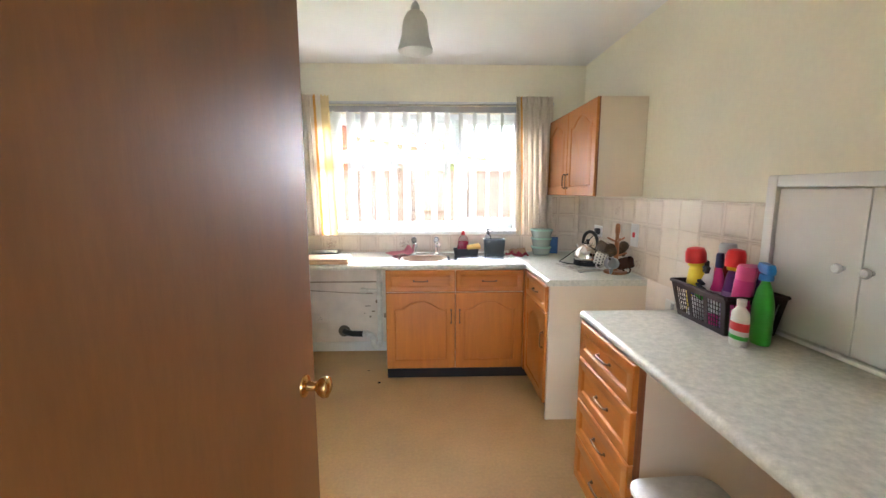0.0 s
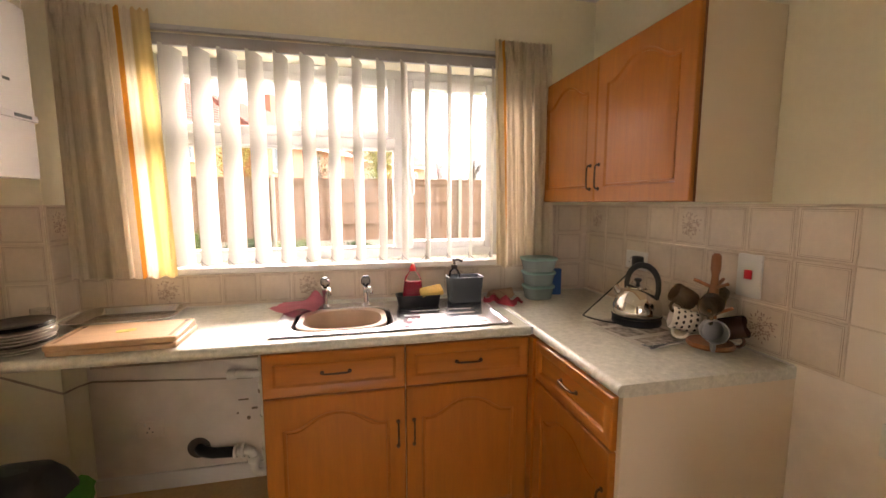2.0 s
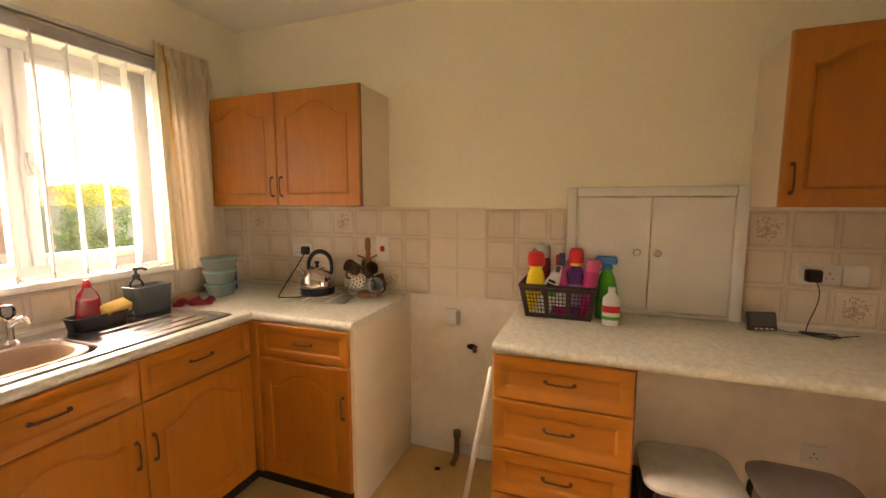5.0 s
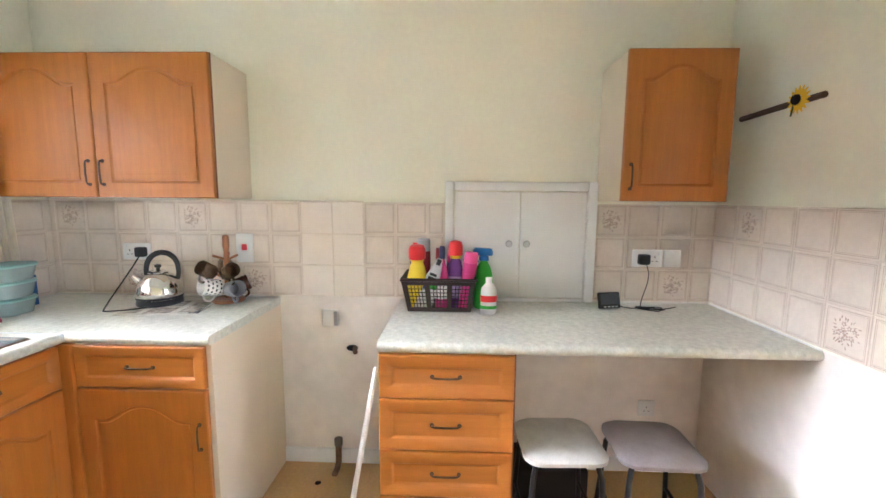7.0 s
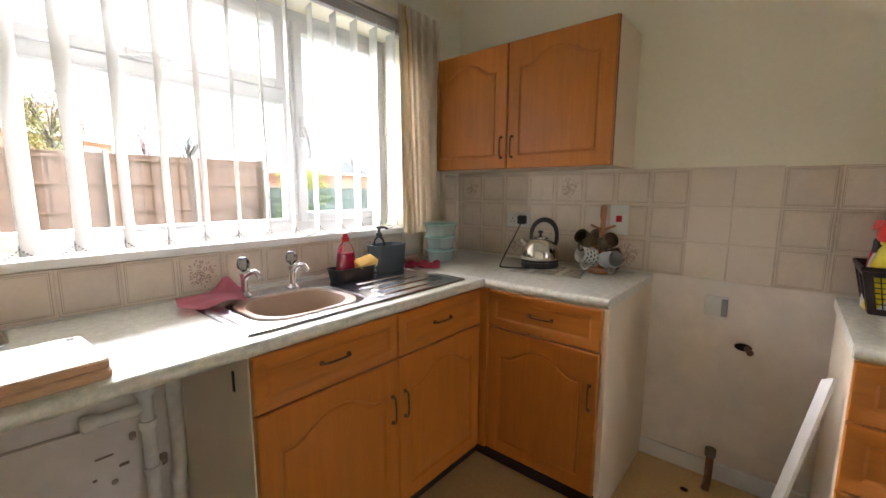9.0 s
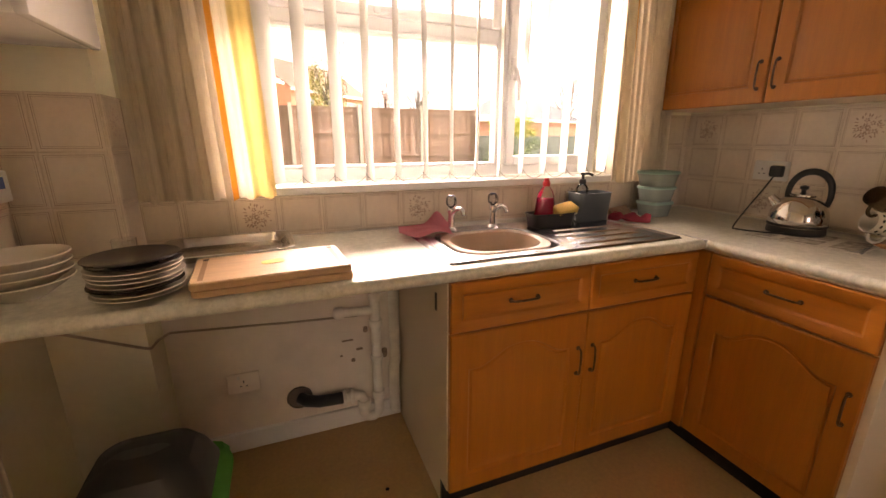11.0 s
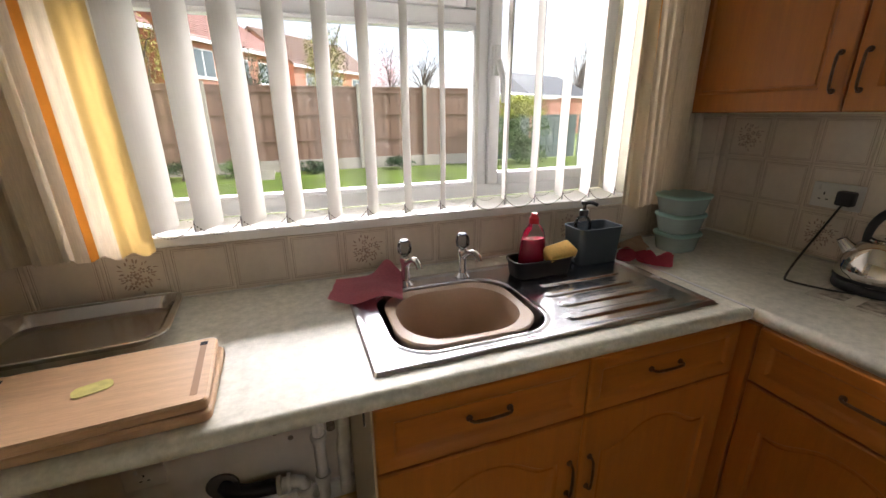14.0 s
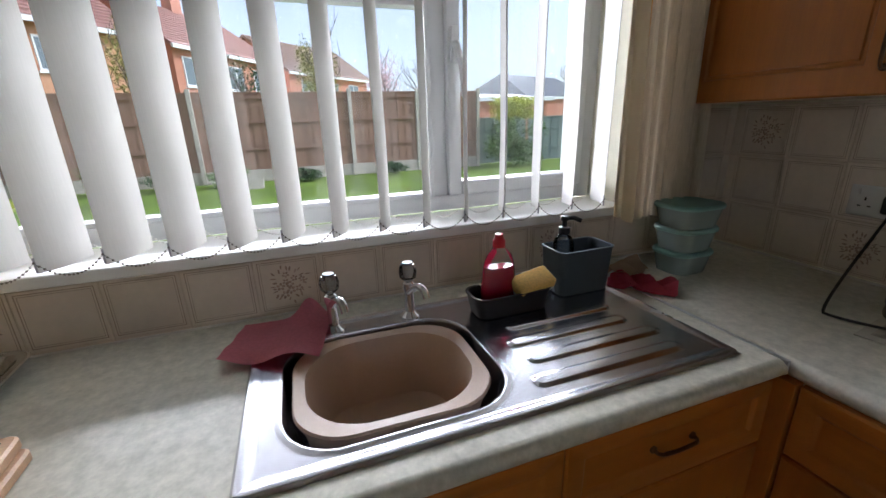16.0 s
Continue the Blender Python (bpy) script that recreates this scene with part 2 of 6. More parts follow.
block(DX1, XE, YS - 0.1, YS, 0, ZC, bm=bm)
block(DX0, DX1, YS - 0.1, YS, DZ, ZC, bm=bm)
wall_south = tagged(part("wall_south", bm, paint_wall), "cream painted wall with the doorway", "wall", kind="structure")
# unseen hall; the opening in its far wall is made for the fill lamp
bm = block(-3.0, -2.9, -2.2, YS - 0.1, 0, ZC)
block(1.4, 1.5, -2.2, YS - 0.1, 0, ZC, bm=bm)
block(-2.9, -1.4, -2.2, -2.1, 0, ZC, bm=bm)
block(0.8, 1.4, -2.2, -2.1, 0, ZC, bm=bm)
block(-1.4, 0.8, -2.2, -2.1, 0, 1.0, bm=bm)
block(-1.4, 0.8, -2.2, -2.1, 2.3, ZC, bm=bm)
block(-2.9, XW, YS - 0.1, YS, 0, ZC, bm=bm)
wall_hall = tagged(part("wall_hall", bm, paint_wall), "cream painted hall wall, unseen behind the doorway, with an added light opening", "wall", kind="structure")
wall_boxing = tagged(part("wall_boxing", block(XW, -1.19, 3.72, YN, 0, ZC), paint_wall), "boxed-in corner column, painted cream and tiled", "wall", kind="structure")
part("lower_plaster", block(XE - 0.003, XE, YS + 0.003, 2.69, 0.002, 0.9175), paint_low, wall_east, "patchy pinkish white plaster below the tiles")
part("lower_plaster", block(0.44, XE - 0.003, YS, YS + 0.003, 0.002, 0.9085), paint_low, wall_south, "patchy pinkish white plaster under the bar")
part("lower_plaster", block(-1.187, -0.292, YN - 0.003, YN, 0.002, 0.871), paint_low, wall_north, "patchy cream plaster below the worktop")
bm = bmesh.new()
for x0, x1 in ((XW, DX0 - 0.04), (DX1 + 0.04, 0.7)):
    block(x0, x1, YS, YS + 0.016, 0, 0.08, 0.003, bm=bm)
block(XE - 0.016, XE, YS + 0.02, 1.55, 0, 0.08, 0.003, bm=bm)
block(XE - 0.016, XE, 2.06, 2.69, 0, 0.08, 0.003, bm=bm)
block(XW, XW + 0.016, YS + 0.02, 3.72, 0, 0.09, 0.003, bm=bm)
block(-1.19, -0.292, YN - 0.018, YN, 0, 0.085, 0.003, bm=bm)
baseboard = tagged(part("baseboard", bm, paint_white), "white painted skirting board", "skirting", kind="structure")
bm = block(DX0 - 0.03, DX0, YS - 0.11, YS + 0.01, 0, DZ, 0.003)
block(DX1, DX1 + 0.03, YS - 0.11, YS + 0.01, 0, DZ, 0.003, bm=bm)
block(DX0 - 0.03, DX1 + 0.03, YS - 0.11, YS + 0.01, DZ - 0.03, DZ, 0.003, bm=bm)
trim = tagged(part("trim", bm, paint_white), "white painted door lining", "door frame", kind="structure")

# window sill and frame
window = thing("window_1", (0.015, 4.09, WZ0), "white plastic casement window with a top light", "window", kind="structure")
sill = part("window_sill", block(WX0 - 0.002, WX1 + 0.002, YN - 0.022, 4.06, WZ0 - 0.03, WZ0, 0.004), paint_white, window, "white tiled inner sill")


def frame_ring(x0, x1, z0, z1, y0, y1, w, r=0.006):
    bm = bmesh.new()
    for a in ((x0, x0 + w, z0, z1), (x1 - w, x1, z0, z1), (x0 + w, x1 - w, z0, z0 + w), (x0 + w, x1 - w, z1 - w, z1)):
        block(a[0], a[1], y0, y1, a[2], a[3], r, bm=bm)
    return bm


bm = frame_ring(WX0, WX1, WZ0, WZ1, 4.06, 4.13, 0.052)
block(0.283, 0.335, 4.06, 4.13, WZ0 + 0.05, WZ1 - 0.05, 0.006, bm=bm)
block(WX0 + 0.05, 0.285, 4.06, 4.13, 1.712, 1.764, 0.006, bm=bm)
part("window_frame", bm, upvc, window, smooth=True)
for nm, (x0, x1, z0, z1, w) in {"casement": (0.335, 0.85, 1.15, 2.08, 0.046), "fanlight": (WX0 + 0.052, 0.284, 1.764, 2.08, 0.044)}.items():
    sash = part(nm, frame_ring(x0, x1, z0, z1, 4.045, 4.115, w, 0.009), upvc, window, smooth=True)
    pane = part("pane", block(x0 + w - 0.004, x1 - w + 0.004, 4.078, 4.082, z0 + w - 0.004, z1 - w + 0.004), pane_glass, sash)
    pane.visible_shadow = False
    if nm == "casement":
        bm = tube([(0.358, 4.03, 1.60), (0.358, 4.02, 1.595), (0.360, 4.012, 1.57), (0.372, 4.012, 1.54), (0.376, 4.012, 1.48), (0.374, 4.012, 1.455)], 0.009, 8, radii=[0.012, 0.012, 0.012, 0.011, 0.010, 0.007])
        block(0.345, 0.371, 4.028, 4.048, 1.55, 1.65, 0.006, bm=bm)
    else:
        bm = tube([(-0.28, 4.03, 1.785), (-0.26, 4.02, 1.785), (-0.18, 4.018, 1.782)], 0.009, 8)
        block(-0.31, -0.25, 4.03, 4.048, 1.772, 1.798, 0.005, bm=bm)
    part("handle", bm, upvc, sash, "white window handle", smooth=True)
pane = part("pane", block(WX0 + 0.066, 0.271, 4.083, 4.087, WZ0 + 0.066, 1.698), pane_glass, window)
pane.visible_shadow = False
part("glazing_bead", frame_ring(WX0 + 0.052, 0.285, WZ0 + 0.052, 1.712, 4.05, 4.10, 0.015, 0.004), upvc, window, smooth=True)


# ---- fitted kitchen ----
def outline(w, h, m, rise, inset, flat=False):
    """The routed line of a door panel, arched at its top."""
    a = w / 2 - m - inset
    b0, t0 = m + inset, h - m - inset
    pts = [(-a + 2 * a * i / 8, b0) for i in range(8)]
    pts += [(a, b0 + (t0 - rise - b0) * i / 8) for i in range(8)]
    for i in range(33):
        u = 1 - 2 * i / 32
        s = max(0.0, 1 - abs(u) / 0.86)
        up = s * s * (3 - 2 * s)
        up = math.sin(up * math.pi / 2) * 0.6 + up * 0.4
        pts.append((a * u, t0 - rise + rise * up))
    pts += [(-a, t0 - rise - (t0 - rise - b0) * i / 8 - 1e-6) for i in range(1, 8)]
    return pts


def panel_front(w, h, rise=0.055, m=0.062, thick=0.02):
    """A routed door or drawer front: x across, z up from its lower edge, facing -y with its back at y = 0."""
    def ring(inset, y, mm=m, rr=rise):
        return [(u, y, v) for u, v in outline(w, h, mm, rr, inset)]
    t = -thick
    if rise == 0:
        return loft([ring(0, 0, 0, 0), ring(0, t + 0.004, 0, 0), ring(0.004, t, 0, 0), ring(0, t), ring(0.002, t + 0.0015), ring(0.007, t + 0.006), ring(0.009, t + 0.0075), ring(0.012, t + 0.008)])
    rings = [ring(0, 0, 0, 0), ring(0, t + 0.004, 0, 0), ring(0.004, t, 0, 0), ring(0, t), ring(0.003, t + 0.005), ring(0.008, t + 0.007), ring(0.012, t + 0.0065), ring(0.014, t + 0.003), ring(0.034, t + 0.0005), ring(0.037, t)]
    return loft(rings)


def bar_handle(length=0.10):
    """A twisted bar on two feet: along x, standing off towards -y."""
    h = length / 2
    pts = [(-h, 0, 0), (-h, -0.012, 0), (-h + 0.006, -0.017, 0)]
    pts += [(-h + 0.01 + (2 * h - 0.02) * i / 24, -0.018 - 0.002 * math.sin(math.pi * i / 24), 0) for i in range(25)]
    pts += [(h - 0.006, -0.017, 0), (h, -0.012, 0), (h, 0, 0)]
    radii = [0.0045, 0.0036, 0.0036] + [0.0033 + 0.0009 * abs(math.sin(i * 1.3)) for i in range(25)] + [0.0036, 0.0036, 0.0045]
    bm = tube(pts, 0.005, 8, radii=radii)
    for s in (-h, h):
        merge(bm, moved(lathe([(0, 0), (0.008, 0), (0.008, 0.003), (0.005, 0.005), (0, 0.005)], 12), pose(s, 0, 0, 90)))
    return bm


def hang(parent, name, w, h, at, rz, rise, wood, handle_at=None, upright=True, m=0.062, length=0.10):
    """A door or drawer front on a unit, with its handle."""
    place = pose(*at, 0, 0, rz)
    d = part(name, moved(panel_front(w, h, rise, m), place), wood, parent, smooth=True)
    if handle_at:
        bm = moved(bar_handle(length), place @ pose(handle_at[0], -0.02 if rise else -0.012, handle_at[1], 0, 90 if upright else 0, 0))
        part("handle", bm, bronze, d, "antique bronze twisted bar handle", smooth=True)
    return d


TOP = 0.91
FY, FX, BX = 3.27, 0.773, 0.745                   # carcass fronts
unit = thing("sink_base_unit", (0.23, 3.5, 0), "orange-stained oak double base unit under the sink", "cabinet", "fitted kitchen units")
bm = block(-0.292, -0.274, FY, 3.86, 0.10, 0.872)
block(-0.292, -0.274, FY + 0.062, 3.86, 0, 0.10, bm=bm)
part("side_panel", bm, cream_panel, unit, "cream melamine side panel with a slot")
part("side_slot", block(-0.2965, -0.2915, 3.36, 3.368, 0.74, 0.80), black_plinth, unit)
bm = block(-0.274, 0.735, FY, 3.86, 0.10, 0.70)
block(-0.274, 0.735, FY, FY + 0.018, 0.70, 0.872, bm=bm)
part("body", bm, cream_panel, unit)
part("plinth", block(-0.292, 0.83, FY + 0.045, FY + 0.06, 0, 0.10), black_plinth, unit, "black plinth board")
for x0, x1, hs in ((-0.288, 0.2305, 1), (0.2335, 0.742, -1)):
    c, w = (x0 + x1) / 2, x1 - x0
    hang(unit, "drawer", w, 0.163, (c, FY, 0.702), 0, 0.0, oak_x, (0, 0.081), False, 0.036)
    hang(unit, "door", w, 0.592, (c, FY, 0.103), 0, 0.062, oak, (hs * (w / 2 - 0.03), 0.41))
unit = thing("corner_base_unit", (1.05, 2.95, 0), "orange-stained oak base unit with a drawer over a door", "cabinet", "fitted kitchen units")
part("body", block(FX, XE - 0.002, 2.708, 3.86, 0.10, 0.872), cream_panel, unit)
part("side_panel", block(FX - 0.002, XE - 0.002, 2.690, 2.708, 0, 0.872, 0.001), cream_panel, unit, "cream melamine end panel down to the floor")
part("plinth", block(FX + 0.045, FX + 0.06, 2.708, 3.33, 0, 0.10), black_plinth, unit, "black plinth board")
part("corner_post", block(FX - 0.028, FX, 3.215, 3.272, 0.103, 0.868, 0.002), oak, unit)
hang(unit, "drawer", 0.50, 0.163, (FX, 2.962, 0.702), -90, 0.0, oak_y, (0, 0.081), False, 0.036)
hang(unit, "door", 0.50, 0.592, (FX, 2.962, 0.103), -90, 0.062, oak, (0.25 - 0.03, 0.41))
unit = thing("drawer_unit", (1.05, 1.80, 0), "orange-stained oak unit of four drawers under the breakfast bar", "cabinet", "fitted kitchen units")
part("body", block(BX, 1.33, 1.566, 2.052, 0.10, 0.872), cream_panel, unit)
part("plinth", block(BX + 0.045, 1.33, 1.570, 2.045, 0, 0.10), black_plinth, unit)
part("end_edge", block(BX - 0.002, BX + 0.02, 1.560, 1.5655, 0.10, 0.872), oak_edge, unit)
for z0, z1 in ((0.702, 0.866), (0.502, 0.696), (0.318, 0.496), (0.105, 0.312)):
    hang(unit, "drawer", 0.487, z1 - z0, (BX, 1.8105, z0), -90, 0.0, oak_y, (0, (z1 - z0) / 2), False, 0.044)
unit = thing("wall_cupboard", (1.2, 3.32, 1.414), "orange-stained oak double wall cupboard with cream side", "cabinet", "fitted kitchen units")
part("body", block(1.079, XE - 0.002, 2.814, 3.84, 1.414, 2.016, 0.001), cream_panel, unit)
part("edge_strip", block(1.073, 1.0795, 2.8125, 2.817, 1.414, 2.016), oak_edge, unit)
for y0, y1, hs in ((2.816, 3.328, -1), (3.334, 3.838, 1)):
    hang(unit, "door", y1 - y0, 0.60, (1.079, (y0 + y1) / 2, 1.415), -90, 0.062, oak, (hs * ((y1 - y0) / 2 - 0.028), 0.105))
unit = thing("single_wall_cupboard", (1.2, 0.88, 1.414), "orange-stained oak single wall cupboard with cream side", "cabinet", "fitted kitchen units")
part("body", block(1.079, XE - 0.002, 0.672, 1.096, 1.416, 2.022, 0.001), cream_panel, unit)
hang(unit, "door", 0.428, 0.604, (1.079, 0.884, 1.417), -90, 0.055, oak, (-0.428 / 2 + 0.03, 0.10))


def worktop(name, label, axis, a, b, front, back, hole=None):
    """A post-formed top: rounded nose along its front; hole: x from, x to, y from, y to."""
    s = 1 if back > front else -1
    t = 0.038

    seam = front + s * t / 2

    def slab(rear):
        return [(seam, TOP), (rear, TOP), (rear, TOP - t), (seam, TOP - t)]
    nose = [(seam, TOP - t)] + [(seam + s * (t / 2) * math.cos(radians(q)), TOP - t / 2 + t / 2 * math.sin(radians(q))) for q in range(255, 104, -15)] + [(seam, TOP)]
    if hole:
        bm = extrude_profile(slab(back), axis, a, hole[0])
        extrude_profile(slab(back), axis, hole[1], b, bm)
        extrude_profile(slab(hole[2]), axis, hole[0], hole[1], bm)
        block(hole[0], hole[1], hole[3], back, TOP - t, TOP, bm=bm)
        bmesh.ops.remove_doubles(bm, verts=bm.verts[:], dist=0.0002)
    else:
        bm = extrude_profile(slab(back), axis, a, b)
    ob = part(name, bm, laminate, None, smooth=True)
    part("front_edge", extrude_profile(nose, axis, a, b), laminate, ob, "rolled laminate front edge", smooth=True)
    if axis == "y":
        end = 2.690 if b > 3 else b
        lo_x, hi_x = min(seam, back), max(seam, back)
        y0, y1 = (end - 0.0012, end) if b > 3 else (end, end + 0.0012)
        part("end_strip", block(lo_x, hi_x - 0.003, y0, y1, TOP - t + 0.0004, TOP - 0.0004), laminate, ob, "cut end edged with a laminate strip")
    return tagged(ob, label, "worktop")


worktop("worktop", "pale mottled laminate worktop with an inset sink", "x", XW, 0.744, 3.234, YN, (-0.225, 0.22, 3.325, 3.705))
worktop("worktop", "pale mottled laminate worktop under the kettle", "y", 2.690, YN, 0.752, XE)
worktop("breakfast_bar", "pale mottled laminate breakfast bar top", "y", YS, 2.058, 0.72, XE)
sealant = material("white sealant", (0.74, 0.71, 0.66), 0.5, var=0.06, scale=30)
seal = tagged(part("trim_sealant", block(XW + 0.002, XE - TF - 0.003, YN - TF - 0.003, YN - TF - 0.0005, TOP + 0.0003, TOP + 0.005), sealant), "white sealant bead along the worktop and the tiles", "sealant", kind="structure")
block_seal = ((XE - TF - 0.004, XE - TF - 0.0005, 2.692, YN - TF - 0.004), (XE - TF - 0.004, XE - TF - 0.0005, YS + 0.012, 1.09), (0.725, XE - TF - 0.005, YS + TF + 0.0005, YS + TF + 0.004))
for x0, x1, y0, y1 in block_seal:
    part("bead", block(x0, x1, y0, y1, TOP + 0.0003, TOP + 0.006), sealant, seal)
tagged(part("joint_strip", block(0.742, 0.752, 3.236, YN - 0.01, TOP - 0.03, TOP + 0.002, 0.0006), aluminium), "aluminium worktop joint strip", "joint strip")

# hatch cupboard in the wall above the bar
bright_knob = material("bright clear knob", (0.86, 0.86, 0.85), 0.12, 0.35, var=0.05, coat=0.6)
hatch = thing("wall_hatch", (XE, 1.467, 0.912), "white painted wall hatch with two small doors", "hatch")
fr = bmesh.new()
for y0, y1, z0, z1 in ((1.097, 1.142, 0.912, 1.506), (1.793, 1.838, 0.912, 1.506), (1.142, 1.793, 1.461, 1.506), (1.142, 1.793, 0.912, 0.928)):
    block(XE - 0.034, XE, y0, y1, z0, z1, 0.006, bm=fr)
part("frame", fr, paint_white, hatch, smooth=True)
for y0, y1, ky in ((1.145, 1.466, 1.436), (1.470, 1.790, 1.522)):
    d = part("door", block(XE - 0.020, XE - 0.002, y0, y1, 0.932, 1.457, 0.002), paint_white, hatch)
    part("knob", moved(lathe([(0, 0), (0.008, 0), (0.006, 0.008), (0.014, 0.014), (0.017, 0.022), (0.013, 0.029), (0, 0.031)], 20), pose(XE - 0.020, ky, 1.204, 0, -90)), bright_knob, d, "round bright knob", smooth=True)

# ---- blind and curtains ----
vane_cloth = cloth("white blind cloth", (0.76, 0.75, 0.72), 0.27, 0.04, (60, 60, 2), 40)
curtain_cloth = cloth("beige curtain cloth", (0.85, 0.77, 0.65), 0.22, 0.10, (40, 40, 3), 60)
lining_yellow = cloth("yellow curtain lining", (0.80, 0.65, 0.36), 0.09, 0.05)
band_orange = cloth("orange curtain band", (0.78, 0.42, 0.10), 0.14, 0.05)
lining_pale = cloth("pale curtain lining", (0.76, 0.68, 0.52), 0.5, 0.05)
dark_plastic = material("black plastic", (0.02, 0.02, 0.022), 0.4, var=0.2)
grey_rail = material("grey blind rail", (0.42, 0.42, 0.44), 0.4, var=0.05)
bead_plastic = material("bead chain plastic", (0.17, 0.15, 0.12), 0.4, var=0.1)

white_beads = material("white bead plastic", (0.70, 0.69, 0.65), 0.4)
blind = thing("vertical_blind", (0.1, 3.87, 1.12), "white vertical blind with tilted cloth vanes", "blind")
bm = block(-0.88, 0.93, 3.838, 3.876, 2.108, 2.146, 0.004)
block(-0.88, 0.93, 3.828, 3.838, 2.100, 2.150, 0.003, bm=bm)
part("headrail", bm, grey_rail, blind, "grey blind headrail", smooth=True)
rv = random.Random(4)
tips = []
for i in range(14):
    ang = radians(28 - 0.65 * i + rv.uniform(-1.5, 1.5))
    w = 0.122
    d = Vector((math.sin(ang), math.cos(ang), 0))
    fx, fy = -0.738 + 0.1168 * i - d.x * w / 2, 3.870 - d.y * w / 2
    nrm = Vector((d.y, -d.x, 0))
    z0, z1 = 1.118 + rv.uniform(-0.002, 0.002), 2.106
    lean = rv.uniform(-0.003, 0.003)
    rings = []
    for k in range(9):
        z = z0 + (z1 - z0) * k / 8
        side = []
        for q in range(6):
            s = q / 5
            bow = 0.011 * math.sin(math.pi * s)
            side.append(Vector((fx, fy, z)) + d * (w * s) + nrm * (bow + lean * math.sin(k * 0.9)))
        rings.append([p for p in side] + [p + nrm * 0.0012 for p in reversed(side)])
    v = part("vane", loft(rings), vane_cloth, blind, smooth=True)
    foot = Vector((fx, fy, z0))
    part("chain_clip", tube([foot - d * 0.001 + Vector((0, 0, 0.002)), foot - d * 0.001 + Vector((0, 0, 0.034))], 0.0022, 6), grey_rail, v, "grey chain clip")
    a, b = Vector((fx, fy, z0)), Vector((fx, fy, z0)) + d * w
    tips.append((a + Vector((0, -0.002, 0.004)), b + Vector((0, 0.002, 0.004))))
for side in (0, 1):
    bm = bmesh.new()
    for p, q in zip(tips, tips[1:]):
        a, b = p[side], q[side]
        for k in range(17):
            t = k / 16
            c = a.lerp(b, t) + Vector((0, -0.003 if side == 0 else 0.003, 0.020 - (0.034 if side == 0 else 0.028) * 4 * t * (1 - t)))
            bmesh.ops.create_icosphere(bm, subdivisions=1, radius=0.0026, matrix=Matrix.Translation(c))
    for p, q in zip(tips, tips[1:]):
        a, b = p[side], q[side]
        tube([a.lerp(b, k / 12) + Vector((0, -0.003 if side == 0 else 0.003, 0.020 - (0.034 if side == 0 else 0.028) * 4 * k / 12 * (1 - k / 12))) for k in range(13)], 0.0004, 4, bm=bm)
    part("bead_chain", bm, bead_plastic if side == 0 else white_beads, blind, "fine bead chain linking the vanes", kind="stuff")
bm = bmesh.new()
for k in range(110):
    bmesh.ops.create_icosphere(bm, subdivisions=1, radius=0.0023, matrix=Matrix.Translation((0.905 + 0.012 * (k % 2), 3.815, 2.10 - 0.0091 * k)))
part("control_chain", bm, bead_plastic, blind, "hanging control chain", kind="stuff")

tagged(part("curtain_track", block(-1.14, 1.10, 3.838, 3.862, 2.170, 2.190, 0.003), upvc), "white plastic curtain track over the window", "curtain track")


def curtain(label, x0, x1, folds, seed, flare, bands, calm=0.0):
    """A hanging cloth in folds with a gathered heading; bands are strips of the width with their own cloth."""
    ob = thing("curtain", ((x0 + x1) / 2, 3.80, 1.075), label, "curtain", "pair of curtains")
    n, m = 150, 22
    def at(s, z):
        h = (z - 1.07) / 1.17
        xx0, xx1 = x0 + flare[0] * (1 - h), x1 + flare[1] * (1 - h)
        amp = 0.015 + 0.008 * (1 - h)
        a = s * folds * 2 * math.pi
        w = math.sin(a + 0.5 * math.sin(s * 9 + seed)) + 0.35 * math.sin(2.3 * a + 1.3 + 2.0 * h)
        if z > 2.14:
            w = 0.6 * math.sin(a * 2.2) * (0.8 + 0.3 * math.sin(s * 31))
        flat = calm * min(1, max(0, (s - 0.58) / 0.12))
        w *= 1 - 0.8 * flat
        x = xx0 + (xx1 - xx0) * s + 0.003 * (1 - flat) * math.sin(3.1 * a + h * 3)
        return Vector((x, 3.795 + amp * w * 0.9 - 0.008 + 0.03 * flat * max(0, s - 0.6), z + (0.008 * math.sin(a * 2.2 + 0.7) if z > 2.19 else 0)))
    zs = [1.075 + (2.225 - 1.075) * k / m for k in range(m + 1)]
    for name, s0, s1, mat, lab in bands:
        bm = bmesh.new()
        k0, k1 = round(s0 * n), round(s1 * n)
        rows = []
        for z in zs:
            rows.append([bm.verts.new(at(k / n, z + (0.006 * math.sin(k * 0.3) if z < 1.1 else 0))) for k in range(k0, k1 + 1)])
        for a, b in zip(rows, rows[1:]):
            for k in range(len(a) - 1):
                bm.faces.new((a[k], a[k + 1], b[k + 1], b[k]))
        bmesh.ops.solidify(bm, geom=bm.faces[:], thickness=0.0025)
        bmesh.ops.recalc_face_normals(bm, faces=bm.faces[:])
        part(name, bm, mat, ob, lab, smooth=True)
    return ob


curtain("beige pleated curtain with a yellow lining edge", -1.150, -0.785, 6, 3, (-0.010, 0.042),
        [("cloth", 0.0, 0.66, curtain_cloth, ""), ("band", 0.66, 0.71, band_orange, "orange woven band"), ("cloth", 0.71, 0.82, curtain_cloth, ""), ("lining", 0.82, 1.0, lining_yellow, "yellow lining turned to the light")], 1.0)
curtain("beige pleated curtain beside the wall cupboard", 0.765, 1.075, 6, 8, (0.03, 0.03),
        [("lining", 0.0, 0.12, lining_pale, "pale turned lining"), ("band", 0.12, 0.16, band_orange, "orange woven band"), ("cloth", 0.16, 1.0, curtain_cloth, "")])

